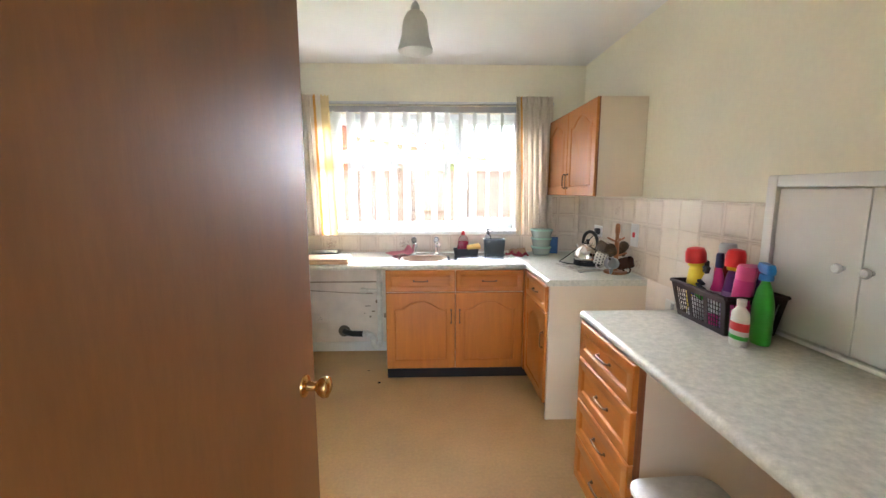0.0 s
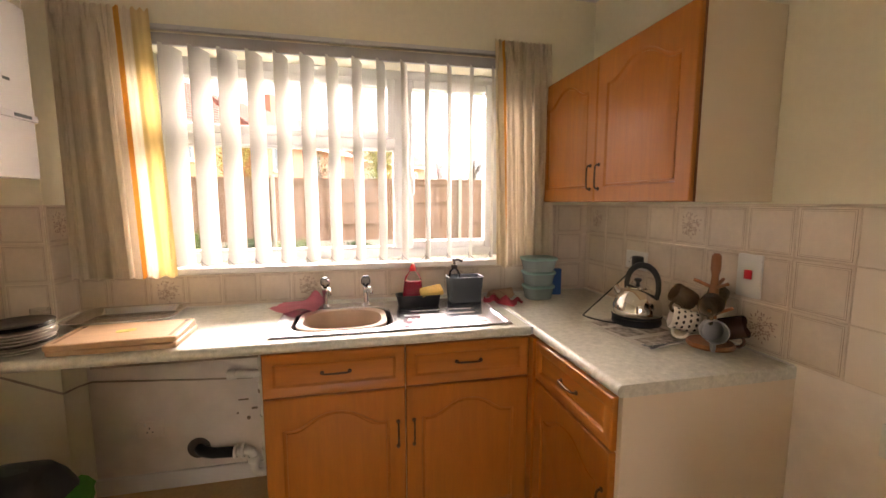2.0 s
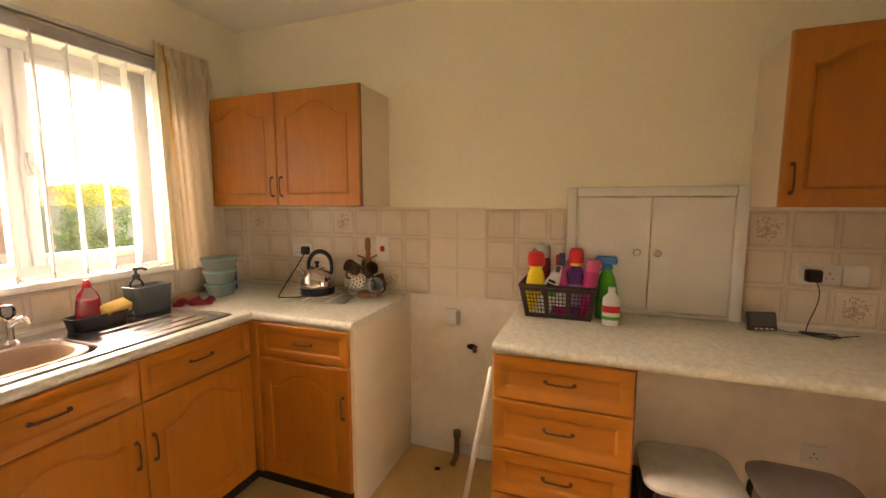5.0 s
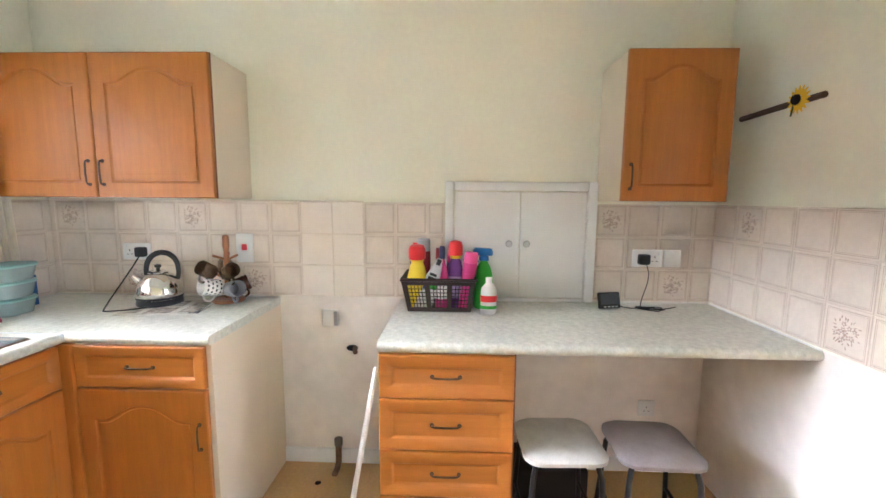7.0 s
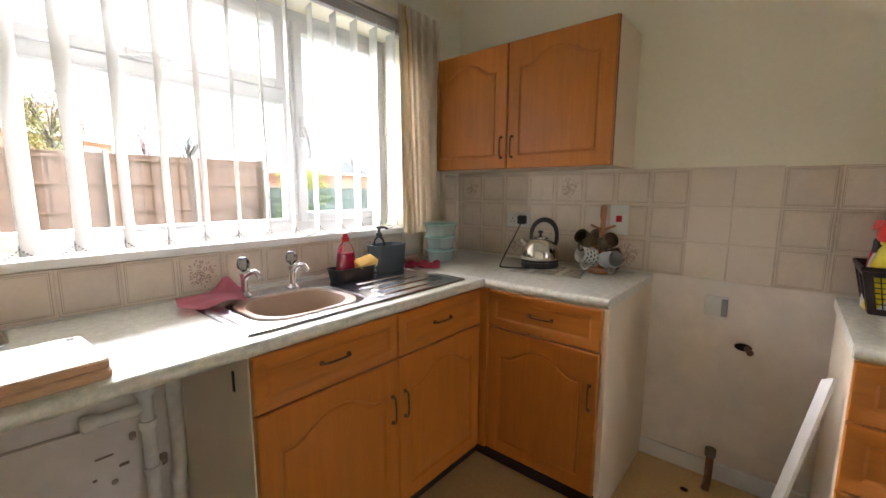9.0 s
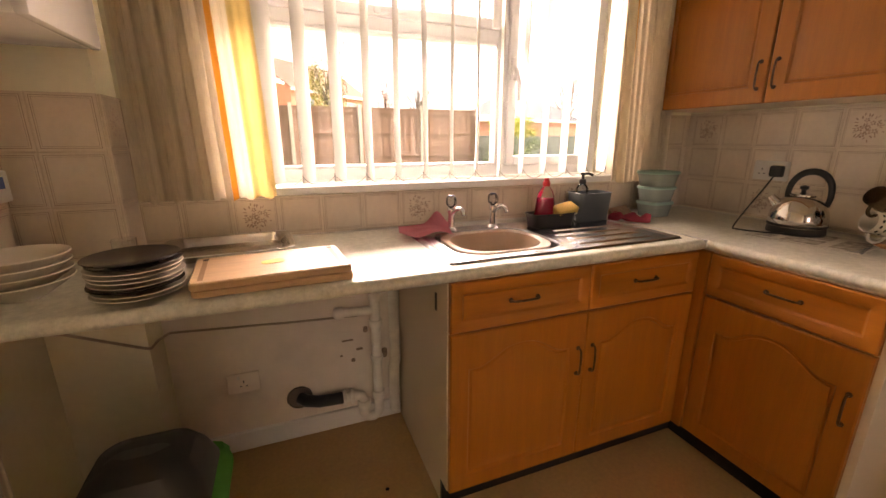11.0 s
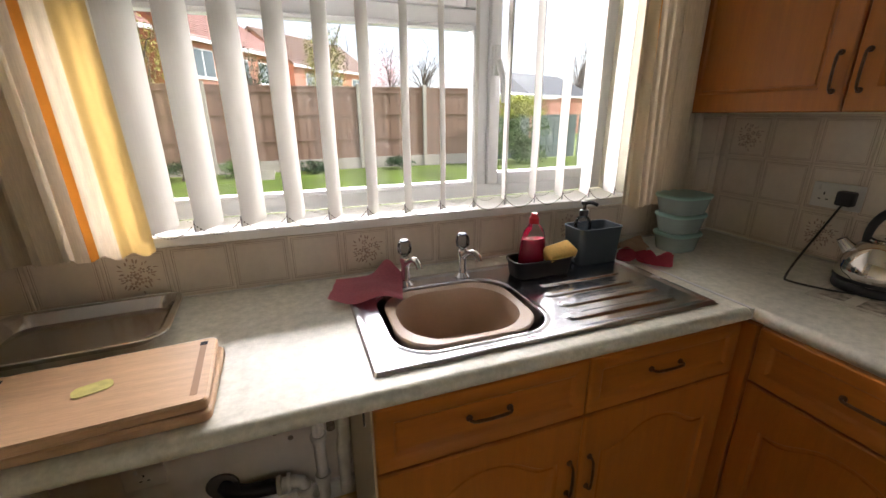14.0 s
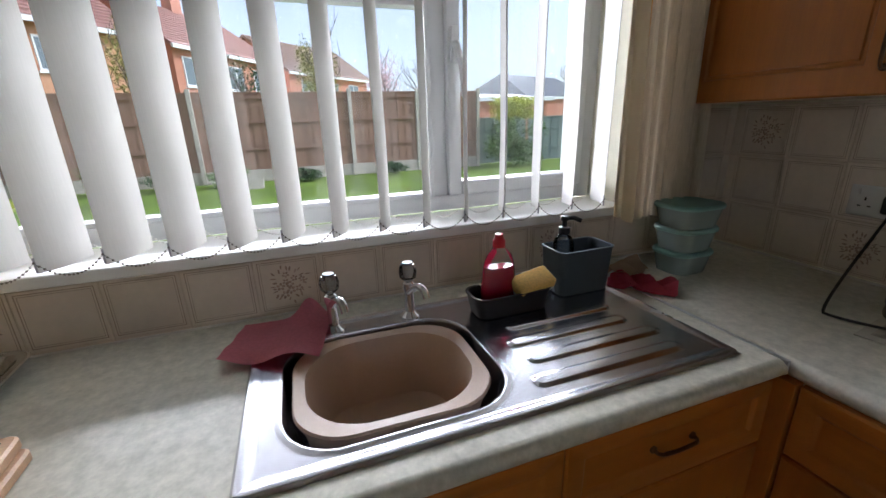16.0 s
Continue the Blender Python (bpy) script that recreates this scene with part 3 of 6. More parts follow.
# ---- sink ----
sink = thing("sink", (0.2, 3.52, TOP), "stainless steel inset sink with a grooved drainer", "sink")
SX0, SX1, SY0, SY1 = -0.275, 0.69, 3.292, 3.775


def sd_round(px, py, cx, cy, w, d, r):
    qx, qy = abs(px - cx) - w / 2 + r, abs(py - cy) - d / 2 + r
    return math.hypot(max(qx, 0), max(qy, 0)) + min(max(qx, qy), 0) - r


def smooth_step(a, b, v):
    t = min(1, max(0, (v - a) / (b - a)))
    return t * t * (3 - 2 * t)


def sink_height(x, y):
    edge = -sd_round(x, y, (SX0 + SX1) / 2, (SY0 + SY1) / 2, SX1 - SX0, SY1 - SY0, 0.012)
    z = TOP + 0.001 + 0.0065 * smooth_step(0, 0.006, edge) - 0.004 * smooth_step(0.012, 0.032, edge)
    bowl = sd_round(x, y, -0.003, 3.515, 0.40, 0.345, 0.095)
    if y > 3.695:
        z = max(z, TOP + 0.003)
    z -= 0.165 * smooth_step(0.006, -0.022, bowl)
    z += 0.002 * smooth_step(0.02, 0.008, abs(bowl))
    for k, gy in enumerate((3.365, 3.435, 3.505, 3.575)):
        g = sd_round(x, y, 0.42 + 0.02 * (k % 2), gy, 0.36 - 0.02 * k, 0.036, 0.018)
        z += 0.0045 * smooth_step(0.004, -0.008, g)
    return z


bm = bmesh.new()
nx, ny = 380, 192
gx = [SX0 + (SX1 - SX0) * i / nx for i in range(nx + 1)]
gy = [SY0 + (SY1 - SY0) * j / ny for j in range(ny + 1)]
grid = [[bm.verts.new((x, y, sink_height(x, y))) for x in gx] for y in gy]
for a, b in zip(grid, grid[1:]):
    for i in range(nx):
        bm.faces.new((a[i], a[i + 1], b[i + 1], b[i]))
part("deck", bm, steel, sink, smooth=True)
for x in (-0.092, 0.098):
    tap = thing("tap", (x, 3.727, TOP + 0.003), "chrome pillar tap with a clear faceted head", "tap", "sink taps")
    part("body", lathe([(0, 0), (0.026, 0), (0.026, 0.004), (0.020, 0.009), (0.013, 0.016), (0.0125, 0.07), (0.016, 0.078), (0.016, 0.092), (0.011, 0.098), (0, 0.098)], 24, (x, 3.727, TOP + 0.003)), chrome, tap, smooth=True)
    part("spout", tube(bez((x, 3.72, TOP + 0.072), (x + 0.01, 3.69, TOP + 0.105), (x + 0.022, 3.665, TOP + 0.11), (x + 0.024, 3.652, TOP + 0.078), 10), 0.0095, 12), chrome, tap, smooth=True)
    hd = part("head", lathe([(0, 0), (0.012, 0), (0.021, 0.008), (0.023, 0.022), (0.021, 0.036), (0.017, 0.042), (0, 0.043)], 10, (x, 3.727, TOP + 0.102)), clear_glass("clear acrylic", (0.82, 0.84, 0.86), 0.05), tap, "clear faceted acrylic head")
    part("cap", lathe([(0, 0), (0.013, 0), (0.013, 0.004), (0, 0.005)], 16, (x, 3.727, TOP + 0.1455)), material("dark blue cap", (0.03, 0.05, 0.12), 0.3), hd, "dark blue cap")
bm = bmesh.new()
for k in range(34):
    t = k / 33
    p = Vector((-0.075, 3.712, TOP + 0.075)).lerp(Vector((0.03, 3.675, TOP - 0.012)), t) + Vector((0, 0, -0.05 * math.sin(math.pi * t)))
    bmesh.ops.create_icosphere(bm, subdivisions=1, radius=0.0016, matrix=Matrix.Translation(p))
part("plug_chain", bm, chrome, sink, "thin plug chain", kind="stuff")

beige_plastic = material("beige plastic bowl", (0.54, 0.39, 0.285), 0.4, var=0.06, scale=8, fine=0.03)
B = (-0.006, 3.512)
rings = [rounded(*B, 0.30, 0.25, 0.08, TOP - 0.158, 8), rounded(*B, 0.345, 0.292, 0.09, TOP - 0.03, 8), rounded(*B, 0.366, 0.314, 0.098, TOP - 0.006, 8), rounded(*B, 0.372, 0.320, 0.10, TOP + 0.002, 8), rounded(*B, 0.366, 0.314, 0.098, TOP + 0.006, 8), rounded(*B, 0.326, 0.272, 0.115, TOP + 0.003, 8), rounded(*B, 0.320, 0.266, 0.112, TOP - 0.004, 8), rounded(*B, 0.296, 0.244, 0.10, TOP - 0.07, 8), rounded(*B, 0.27, 0.22, 0.075, TOP - 0.145, 8), rounded(*B, 0.24, 0.19, 0.07, TOP - 0.152, 8)]
bowl = tagged(part("washing_up_bowl", loft(rings), beige_plastic, smooth=True), "beige plastic washing-up bowl in the sink", "bowl")
bowl.data.transform(Matrix.Translation((-B[0], -B[1], 0)))
bowl.location = (B[0], B[1], 0)
bowl.rotation_euler = (0, 0, radians(-1))

# ---- things round the sink ----
red_liquid = material("red washing-up liquid", (0.62, 0.02, 0.07), 0.12, var=0.05, trans=0.25, coat=0.4)
clear_plastic = clear_glass("clear plastic", (0.90, 0.92, 0.93), 0.12)
red_plastic = material("red plastic", (0.65, 0.02, 0.03), 0.3, var=0.05)
slate_plastic = material("slate grey plastic", (0.085, 0.105, 0.12), 0.5, var=0.08, bump=0.05)
charcoal = material("charcoal plastic", (0.03, 0.028, 0.032), 0.45, var=0.12)
sponge_yellow = material("yellow sponge", (0.87, 0.57, 0.17), 0.95, var=0.08, fine=0.15, fine_scale=220, bump=0.8, bump_scale=260)
sponge_white = material("pale scourer", (0.70, 0.66, 0.55), 0.95, var=0.1, bump=0.8, bump_scale=300)
pink_cloth = material("pink dish cloth", (0.68, 0.23, 0.28), 0.95, var=0.08, fine=0.08, fine_scale=160, bump=0.5, bump_scale=260)
crimson_cloth = material("crimson cloth", (0.58, 0.09, 0.13), 0.95, var=0.15, bump=0.6, bump_scale=200)
buff_cloth = material("buff cloth", (0.52, 0.36, 0.24), 0.95, var=0.12, bump=0.6, bump_scale=200)


def open_box(cx, cy, w, d, h, z, r, mat, name, parent, taper=0.9, wall=0.004, label="", lip=0.003):
    s = taper
    rings = [rounded(cx, cy, w * s, d * s, r * s, z, 5), rounded(cx, cy, w, d, r, z + h - lip, 5), rounded(cx, cy, w + lip * 2, d + lip * 2, r + lip, z + h - lip, 5), rounded(cx, cy, w + lip * 2, d + lip * 2, r + lip, z + h, 5), rounded(cx, cy, w - wall * 2, d - wall * 2, r - wall, z + h, 5), rounded(cx, cy, w * s - wall * 2, d * s - wall * 2, max(0.002, r * s - wall), z + wall, 5)]
    return part(name, loft(rings), mat, parent, label, smooth=True)


DK = TOP + 0.006
tray = thing("sink_caddy_tray", (0.35, 3.655, DK), "black plastic sink tidy tray on the drainer", "tray")
open_box(0.347, 3.665, 0.215, 0.095, 0.056, DK, 0.03, charcoal, "tray", tray, 0.9)
caddy = thing("sink_caddy", (0.585, 3.715, DK), "slate grey plastic sink caddy tub", "caddy")
open_box(0.590, 3.710, 0.176, 0.108, 0.128, DK, 0.02, slate_plastic, "tub", caddy, 0.9)
bot = thing("washing_up_bottle", (0.318, 3.678, DK + 0.006), "clear bottle of red washing-up liquid", "bottle")
p = (0.322, 3.672, DK + 0.006)


def oval_lathe(prof, at, sy, seg=28):
    return moved(lathe(prof, seg), Matrix.Translation(at) @ Matrix.Diagonal((1.34, sy * 1.08, 1, 1)))


part("liquid", oval_lathe([(0, 0.002), (0.033, 0.002), (0.037, 0.012), (0.037, 0.05), (0.033, 0.085), (0.030, 0.112), (0, 0.112)], p, 0.62), red_liquid, bot, "red liquid", smooth=True)
part("bottle", oval_lathe([(0, 0), (0.035, 0), (0.0385, 0.012), (0.0385, 0.05), (0.0345, 0.085), (0.032, 0.115), (0.026, 0.140), (0.014, 0.158), (0.013, 0.166)], p, 0.62), clear_plastic, bot, "clear plastic", smooth=True)
part("cap", lathe([(0, 0.163), (0.016, 0.163), (0.016, 0.180), (0.012, 0.184), (0.010, 0.196), (0, 0.197)], 20, p), red_plastic, bot, "red push cap", smooth=True)
sp = thing("sponge", (0.40, 3.652, DK + 0.045), "yellow washing sponge with a pale scourer side", "sponge")
m = pose(0.408, 3.650, DK + 0.064, 24, -9, 4)
part("foam", moved(block(-0.055, 0.055, -0.03, 0.03, -0.010, 0.020, 0.007, 3), m), sponge_yellow, sp, smooth=True)
part("scourer", moved(block(-0.054, 0.054, -0.029, 0.029, -0.017, -0.009, 0.003), m), sponge_white, sp, smooth=True)
white_soap = material("pale blue soap", (0.55, 0.63, 0.72), 0.2, trans=0.3)
soap = thing("soap_dispenser", (0.535, 3.70, DK + 0.004), "clear pump soap bottle with a black top", "bottle")
p = (0.535, 3.700, DK + 0.030)
part("foot", lathe([(0, -0.026), (0.026, -0.026), (0.026, 0.0), (0, 0.0)], 20, p), white_soap, soap, "pale soap in the bottle")
part("bottle", lathe([(0, 0), (0.026, 0), (0.028, 0.01), (0.028, 0.115), (0.020, 0.132), (0.012, 0.138), (0.012, 0.146)], 20, p), clear_glass("pale blue plastic", (0.90, 0.95, 1.0), 0.05), soap, smooth=True)
bm = lathe([(0, 0.140), (0.015, 0.140), (0.015, 0.158), (0.007, 0.160), (0.006, 0.176), (0.011, 0.177), (0.012, 0.188), (0, 0.190)], 18, p)
tube([(p[0], p[1], p[2] + 0.183), (p[0] + 0.02, p[1] - 0.012, p[2] + 0.184), (p[0] + 0.036, p[1] - 0.022, p[2] + 0.176)], 0.006, 8, bm=bm)
part("pump", bm, dark_plastic, soap, "black pump", smooth=True)


def rag(name, label, mat, place, w, d, height, seed, thick=0.003, nx=30, ny=24):
    """A crumpled cloth lying on a surface."""
    bm = bmesh.new()
    rows = []
    for j in range(ny + 1):
        row = []
        for i in range(nx + 1):
            u, v = i / nx - 0.5, j / ny - 0.5
            row.append(bm.verts.new((u * w, v * d, max(0.0, height(u, v)))))
        rows.append(row)
    for a, b in zip(rows, rows[1:]):
        for i in range(nx):
            bm.faces.new((a[i], a[i + 1], b[i + 1], b[i]))
    bmesh.ops.solidify(bm, geom=bm.faces[:], thickness=-thick)
    bmesh.ops.recalc_face_normals(bm, faces=bm.faces[:])
    ob = part(name, bm, mat, smooth=True)
    ob.matrix_basis = place
    return tagged(ob, label, "cloth")


rag("dish_cloth", "pink dish cloth draped over the sink edge", pink_cloth, pose(-0.215, 3.700, TOP + 0.009, 0, 0, -14), 0.205, 0.165,
    lambda u, v: 0.014 + 0.008 * math.sin(u * 8 + 2.2 * v + 0.9) * (0.75 - v) + 0.002 * math.sin(v * 15 + u * 3) + 0.060 * math.exp(-((u - 0.28) / 0.17) ** 2 - ((v - 0.55) / 0.26) ** 2), 1, 0.004)
rag("crumpled_cloth", "crumpled crimson cloth on the worktop", crimson_cloth, pose(0.772, 3.640, TOP + 0.004, 0, 0, -48), 0.18, 0.10,
    lambda u, v: 0.028 * (0.5 + 0.5 * math.sin(u * 17 + v * 5)) * (1 - 3.2 * v * v) + 0.01 * math.sin(v * 21 + u * 9), 2, 0.004)
rag("crumpled_cloth", "folded buff cloth on the worktop", buff_cloth, pose(0.80, 3.735, TOP + 0.005, 0, 0, 20), 0.14, 0.08,
    lambda u, v: 0.035 * (1 - 3.6 * v * v) + 0.012 * math.sin(u * 15 + v * 9), 3, 0.005)

tub_plastic = material("milky clear tub plastic", (0.62, 0.74, 0.72), 0.2, trans=0.45, var=0.06)
lid_green = material("pale green lid", (0.26, 0.50, 0.45), 0.35, var=0.06, trans=0.35)
tub_fill = material("mixed pale contents", (0.50, 0.50, 0.46), 0.7, var=0.4, scale=60)
for k, (z, w) in enumerate(((0, 0.150), (0.074, 0.156), (0.146, 0.168))):
    t = thing("food_tub", (0.992, 3.705, TOP + z), "clear food tub with a pale green lid" if k else "clear food tub of pale contents at the foot of the stack", "food tub", "stack of food tubs")
    open_box(0.992, 3.705, w, w * 0.85, 0.062, TOP + z + 0.0005, 0.045, tub_plastic, "tub", t, 0.84)
    if k < 2:
        part("contents", loft([rounded(0.992, 3.705, w * 0.80, w * 0.66, 0.04, TOP + z + 0.006, 4), rounded(0.992, 3.705, w * 0.86, w * 0.71, 0.04, TOP + z + (0.034, 0.020)[k], 4)]), tub_fill, t)
    part("lid", loft([rounded(0.992, 3.705, w + 0.008, w * 0.85 + 0.008, 0.048, TOP + z + 0.060, 6), rounded(0.992, 3.705, w + 0.012, w * 0.85 + 0.012, 0.05, TOP + z + 0.067, 6), rounded(0.992, 3.705, w + 0.004, w * 0.85 + 0.004, 0.046, TOP + z + 0.073, 6)]), lid_green, t, "pale green lid", smooth=True)
    part("lid_rim", loft([rounded(0.992, 3.705, w * 0.8, w * 0.68, 0.04, TOP + z + 0.0725, 6), rounded(0.992, 3.705, w * 0.78, w * 0.66, 0.04, TOP + z + 0.0735, 6)]), lid_green, t)
box_blue = material("blue card", (0.02, 0.10, 0.30), 0.45, var=0.15)
tagged(part("carton", moved(block(-0.04, 0.04, -0.018, 0.018, 0, 0.142, 0.002), pose(1.115, 3.775, TOP, 0, 0, -12)), box_blue), "small blue card carton", "carton")

# ---- kettle corner ----
kettle = thing("kettle", (1.195, 3.195, TOP + 0.004), "polished steel dome kettle on a black base", "kettle")
K = (1.195, 3.195, TOP + 0.004)
part("base", lathe([(0, 0), (0.094, 0), (0.096, 0.006), (0.094, 0.022), (0.088, 0.028), (0, 0.028)], 36, K), dark_plastic, kettle, "black power base", smooth=True)
part("body", lathe([(0, 0.028), (0.092, 0.028), (0.096, 0.036), (0.096, 0.060), (0.092, 0.085), (0.080, 0.112), (0.060, 0.136), (0.040, 0.150), (0, 0.156)], 40, K), material("polished kettle steel", (0.74, 0.72, 0.69), 0.09, 1.0, var=0.04), kettle, smooth=True)
part("band", lathe([(0.0965, 0.030), (0.0975, 0.034), (0.0965, 0.040)], 40, K), dark_plastic, kettle)
lid = part("lid", lathe([(0, 0.148), (0.044, 0.148), (0.044, 0.153), (0.030, 0.160), (0, 0.163)], 28, K), chrome, kettle, smooth=True)
part("knob", lathe([(0, 0.160), (0.008, 0.162), (0.007, 0.170), (0.014, 0.176), (0.014, 0.186), (0, 0.190)], 18, K), dark_plastic, lid, "black lid knob", smooth=True)
q = Matrix.Translation(K) @ Matrix.Rotation(radians(-62), 4, "Z")
hp = bez((-0.046, 0, 0.140), (-0.056, 0, 0.268), (0.066, 0, 0.272), (0.080, 0, 0.180), 18) + [Vector((0.082, 0, 0.145)), Vector((0.076, 0, 0.112))]
part("handle", moved(tube(hp, 0.011, 12, radii=[0.0095 + 0.0035 * math.sin(math.pi * i / 20) for i in range(len(hp))]), q), dark_plastic, kettle, "black arched handle", smooth=True)
part("spout", moved(tube([(-0.058, 0, 0.098), (-0.082, 0, 0.122), (-0.098, 0, 0.140)], 0.015, 14, radii=[0.026, 0.018, 0.013]), q), chrome, kettle, smooth=True)
cord = bez((1.112, 3.168, TOP + 0.012), (1.07, 3.20, TOP + 0.006), (1.03, 3.30, TOP + 0.005), (1.035, 3.336, TOP + 0.005), 10) + bez((1.035, 3.336, TOP + 0.005), (1.06, 3.36, TOP + 0.012), (1.27, 3.385, TOP + 0.15), (1.328, 3.388, TOP + 0.212), 14)[1:]
part("cord", tube(cord, 0.0035, 7), dark_plastic, kettle, "black power cord", smooth=True)
part("plug", block(1.322, 1.355, 3.362, 3.412, 1.115, 1.165, 0.008), dark_plastic, kettle, "black mains plug", smooth=True)

paper_white = material("newsprint", (0.60, 0.57, 0.50), 0.9, var=0.12, scale=30)
print_ink = material("printed picture inks", (0.38, 0.34, 0.29), 0.85, var=0.55, scale=45)
paper = thing("newspaper", (1.12, 3.10, TOP), "folded colour-printed newspaper under the kettle", "newspaper")
mm = pose(1.13, 3.10, TOP, 0, 0, 8)
part("folded_sheet", moved(block(-0.125, 0.125, -0.17, 0.17, 0.0006, 0.0038, 0.001), mm), paper_white, paper)
for x0, x1, y0, y1 in ((-0.11, -0.01, -0.05, 0.06), (-0.10, 0.08, -0.15, -0.08), (0.01, 0.11, -0.05, 0.02), (-0.10, 0.0, 0.09, 0.15)):
    part("printed_block", moved(block(x0, x1, y0, y1, 0.0036, 0.0044), mm), print_ink, paper)
for k in range(6):
    part("text_bar", moved(block(0.02, 0.10, 0.05 + 0.016 * k, 0.057 + 0.016 * k, 0.0036, 0.0043), mm), slate_plastic, paper)
tagged(part("leaflet", moved(block(-0.09, 0.09, -0.022, 0.022, 0.0, 0.003, 0.001), pose(1.12, 2.955, TOP + 0.0008, 0, 0, 14)), slate_plastic), "folded dark grey leaflet by the mug tree", "leaflet")

mug_wood = material("varnished pine", (0.34, 0.13, 0.045), 0.4, stretch=(8, 8, 1), var=0.2, coat=0.2)
tree = thing("mug_tree", (1.272, 2.905, TOP), "varnished wooden mug tree hung with mugs", "mug tree")
T0 = (1.272, 2.905, TOP)
part("base", lathe([(0, 0), (0.074, 0), (0.076, 0.008), (0.070, 0.016), (0, 0.018)], 32, T0), mug_wood, tree, smooth=True)
part("pole", lathe([(0, 0.016), (0.016, 0.016), (0.014, 0.06), (0.015, 0.20), (0.012, 0.235), (0.011, 0.25), (0.016, 0.275), (0.015, 0.318), (0.008, 0.328), (0, 0.329)], 18, T0), mug_wood, tree, smooth=True)
PEGS = [(0.21, a) for a in (20, 140, 260)] + [(0.115, a) for a in (215, 335, 95)]
for h, a in PEGS:
    d = Vector((math.cos(radians(a)), math.sin(radians(a)), 0))
    part("peg", tube([Vector(T0) + Vector((0, 0, h)) + d * 0.01, Vector(T0) + Vector((0, 0, h + 0.022)) + d * 0.062], 0.006, 10), mug_wood, tree, smooth=True)


def mug(label, mat_out, at, axis_rz, tilt, body=0.039, height=0.092, dots=None):
    """A mug hung by its handle: its mouth along the local x axis."""
    ob = thing("mug", at, label, "mug", "mugs on the mug tree")
    place = Matrix.Translation(at) @ Matrix.Rotation(radians(axis_rz), 4, "Z") @ Matrix.Rotation(radians(tilt), 4, "Y") @ Matrix.Translation((0, 0, -height / 2))
    r = body
    part("body", moved(lathe([(0, 0), (r * 0.86, 0), (r * 0.94, 0.004), (r, 0.02), (r, height - 0.002), (r - 0.0015, height), (r - 0.004, height - 0.002), (r - 0.004, 0.008), (0, 0.006)], 28), place), mat_out, ob, smooth=True)
    hpts = bez((r - 0.002, 0, height * 0.78), (r + 0.036, 0, height * 0.86), (r + 0.036, 0, height * 0.20), (r - 0.003, 0, height * 0.22), 12)
    part("handle", moved(tube(hpts, 0.0055, 8), place), mat_out, ob, smooth=True)
    if dots:
        bm = bmesh.new()
        for row in range(4):
            for k in range(12):
                a = (k + 0.5 * (row % 2)) * math.pi / 6
                c = Matrix.Rotation(a, 4, "Z") @ Matrix.Translation((r + 0.0004, 0, 0.016 + row * 0.02)) @ Matrix.Rotation(math.pi / 2, 4, "Y")
                bmesh.ops.create_circle(bm, cap_ends=True, radius=0.0056, segments=8, matrix=c @ Matrix.Diagonal((0.8, 1.2, 1, 1)))
        part("printed_spots", moved(bm, place), dots, ob, "dark printed spots")
    return ob


china = material("white china", (0.76, 0.73, 0.68), 0.2, var=0.03)
brown_china = material("dark brown glaze", (0.09, 0.04, 0.025), 0.2, var=0.3, coat=0.3)
grey_china = material("grey frosted china", (0.34, 0.34, 0.36), 0.35, var=0.06)
brown_glass = material("brown smoky glass", (0.27, 0.19, 0.11), 0.1, var=0.3, trans=0.6)
mug("white mug with dark printed spots", china, (1.195, 2.945, TOP + 0.085), 150, 78, dots=dark_plastic)
mug("grey frosted mug hung mouth outwards", grey_china, (1.218, 2.845, TOP + 0.075), 232, 80)
mug("dark brown glazed mug", brown_china, (1.318, 2.872, TOP + 0.07), 300, 70)
mug("brown smoky glass mug", brown_glass, (1.205, 2.965, TOP + 0.165), 160, 60, 0.036, 0.075)
mug("brown smoky glass mug", brown_glass, (1.215, 2.862, TOP + 0.158), 235, 66, 0.036, 0.075)
mug("brown smoky glass mug", brown_glass, (1.325, 2.945, TOP + 0.160), 30, 60, 0.034, 0.075)

# ---- sockets and plates ----
white_plastic = material("white socket plastic", (0.76, 0.75, 0.72), 0.35, var=0.03)


def on_wall(p, rz):
    return pose(*p, 90, 0, rz)


def socket(name, label, p, rz, w=0.146, h=0.086, gangs=2, kind_of="socket", rocker=None, plate_mat=None):
    """A wall plate; x across, y up, z out of the wall."""
    ob = thing(name, p, label, kind_of)
    m = on_wall(p, rz)
    part("plate", moved(block(-w / 2, w / 2, -h / 2, h / 2, 0, 0.010, 0.004), m), plate_mat or white_plastic, ob, smooth=True)
    for g in range(gangs):
        cx = (g - (gangs - 1) / 2) * 0.07
        for dx, dy, sw, sh in ((0, 0.012, 0.004, 0.009), (-0.011, -0.008, 0.008, 0.0035), (0.011, -0.008, 0.008, 0.0035)):
            part("pin_slot", moved(block(cx + dx - sw / 2, cx + dx + sw / 2, dy - 0.006 - sh / 2, dy - 0.006 + sh / 2, 0.0085, 0.0105), m), dark_plastic, ob)
        part("switch", moved(block(cx + 0.018 * (1 if g else -1) - 0.005, cx + 0.018 * (1 if g else -1) + 0.005, 0.018, 0.034, 0.009, 0.013, 0.002), m), white_plastic, ob)
    if rocker:
        part("rocker", moved(block(*rocker, 0.009, 0.015, 0.003), m), red_plastic, ob, "red rocker switch", smooth=True)
    return ob


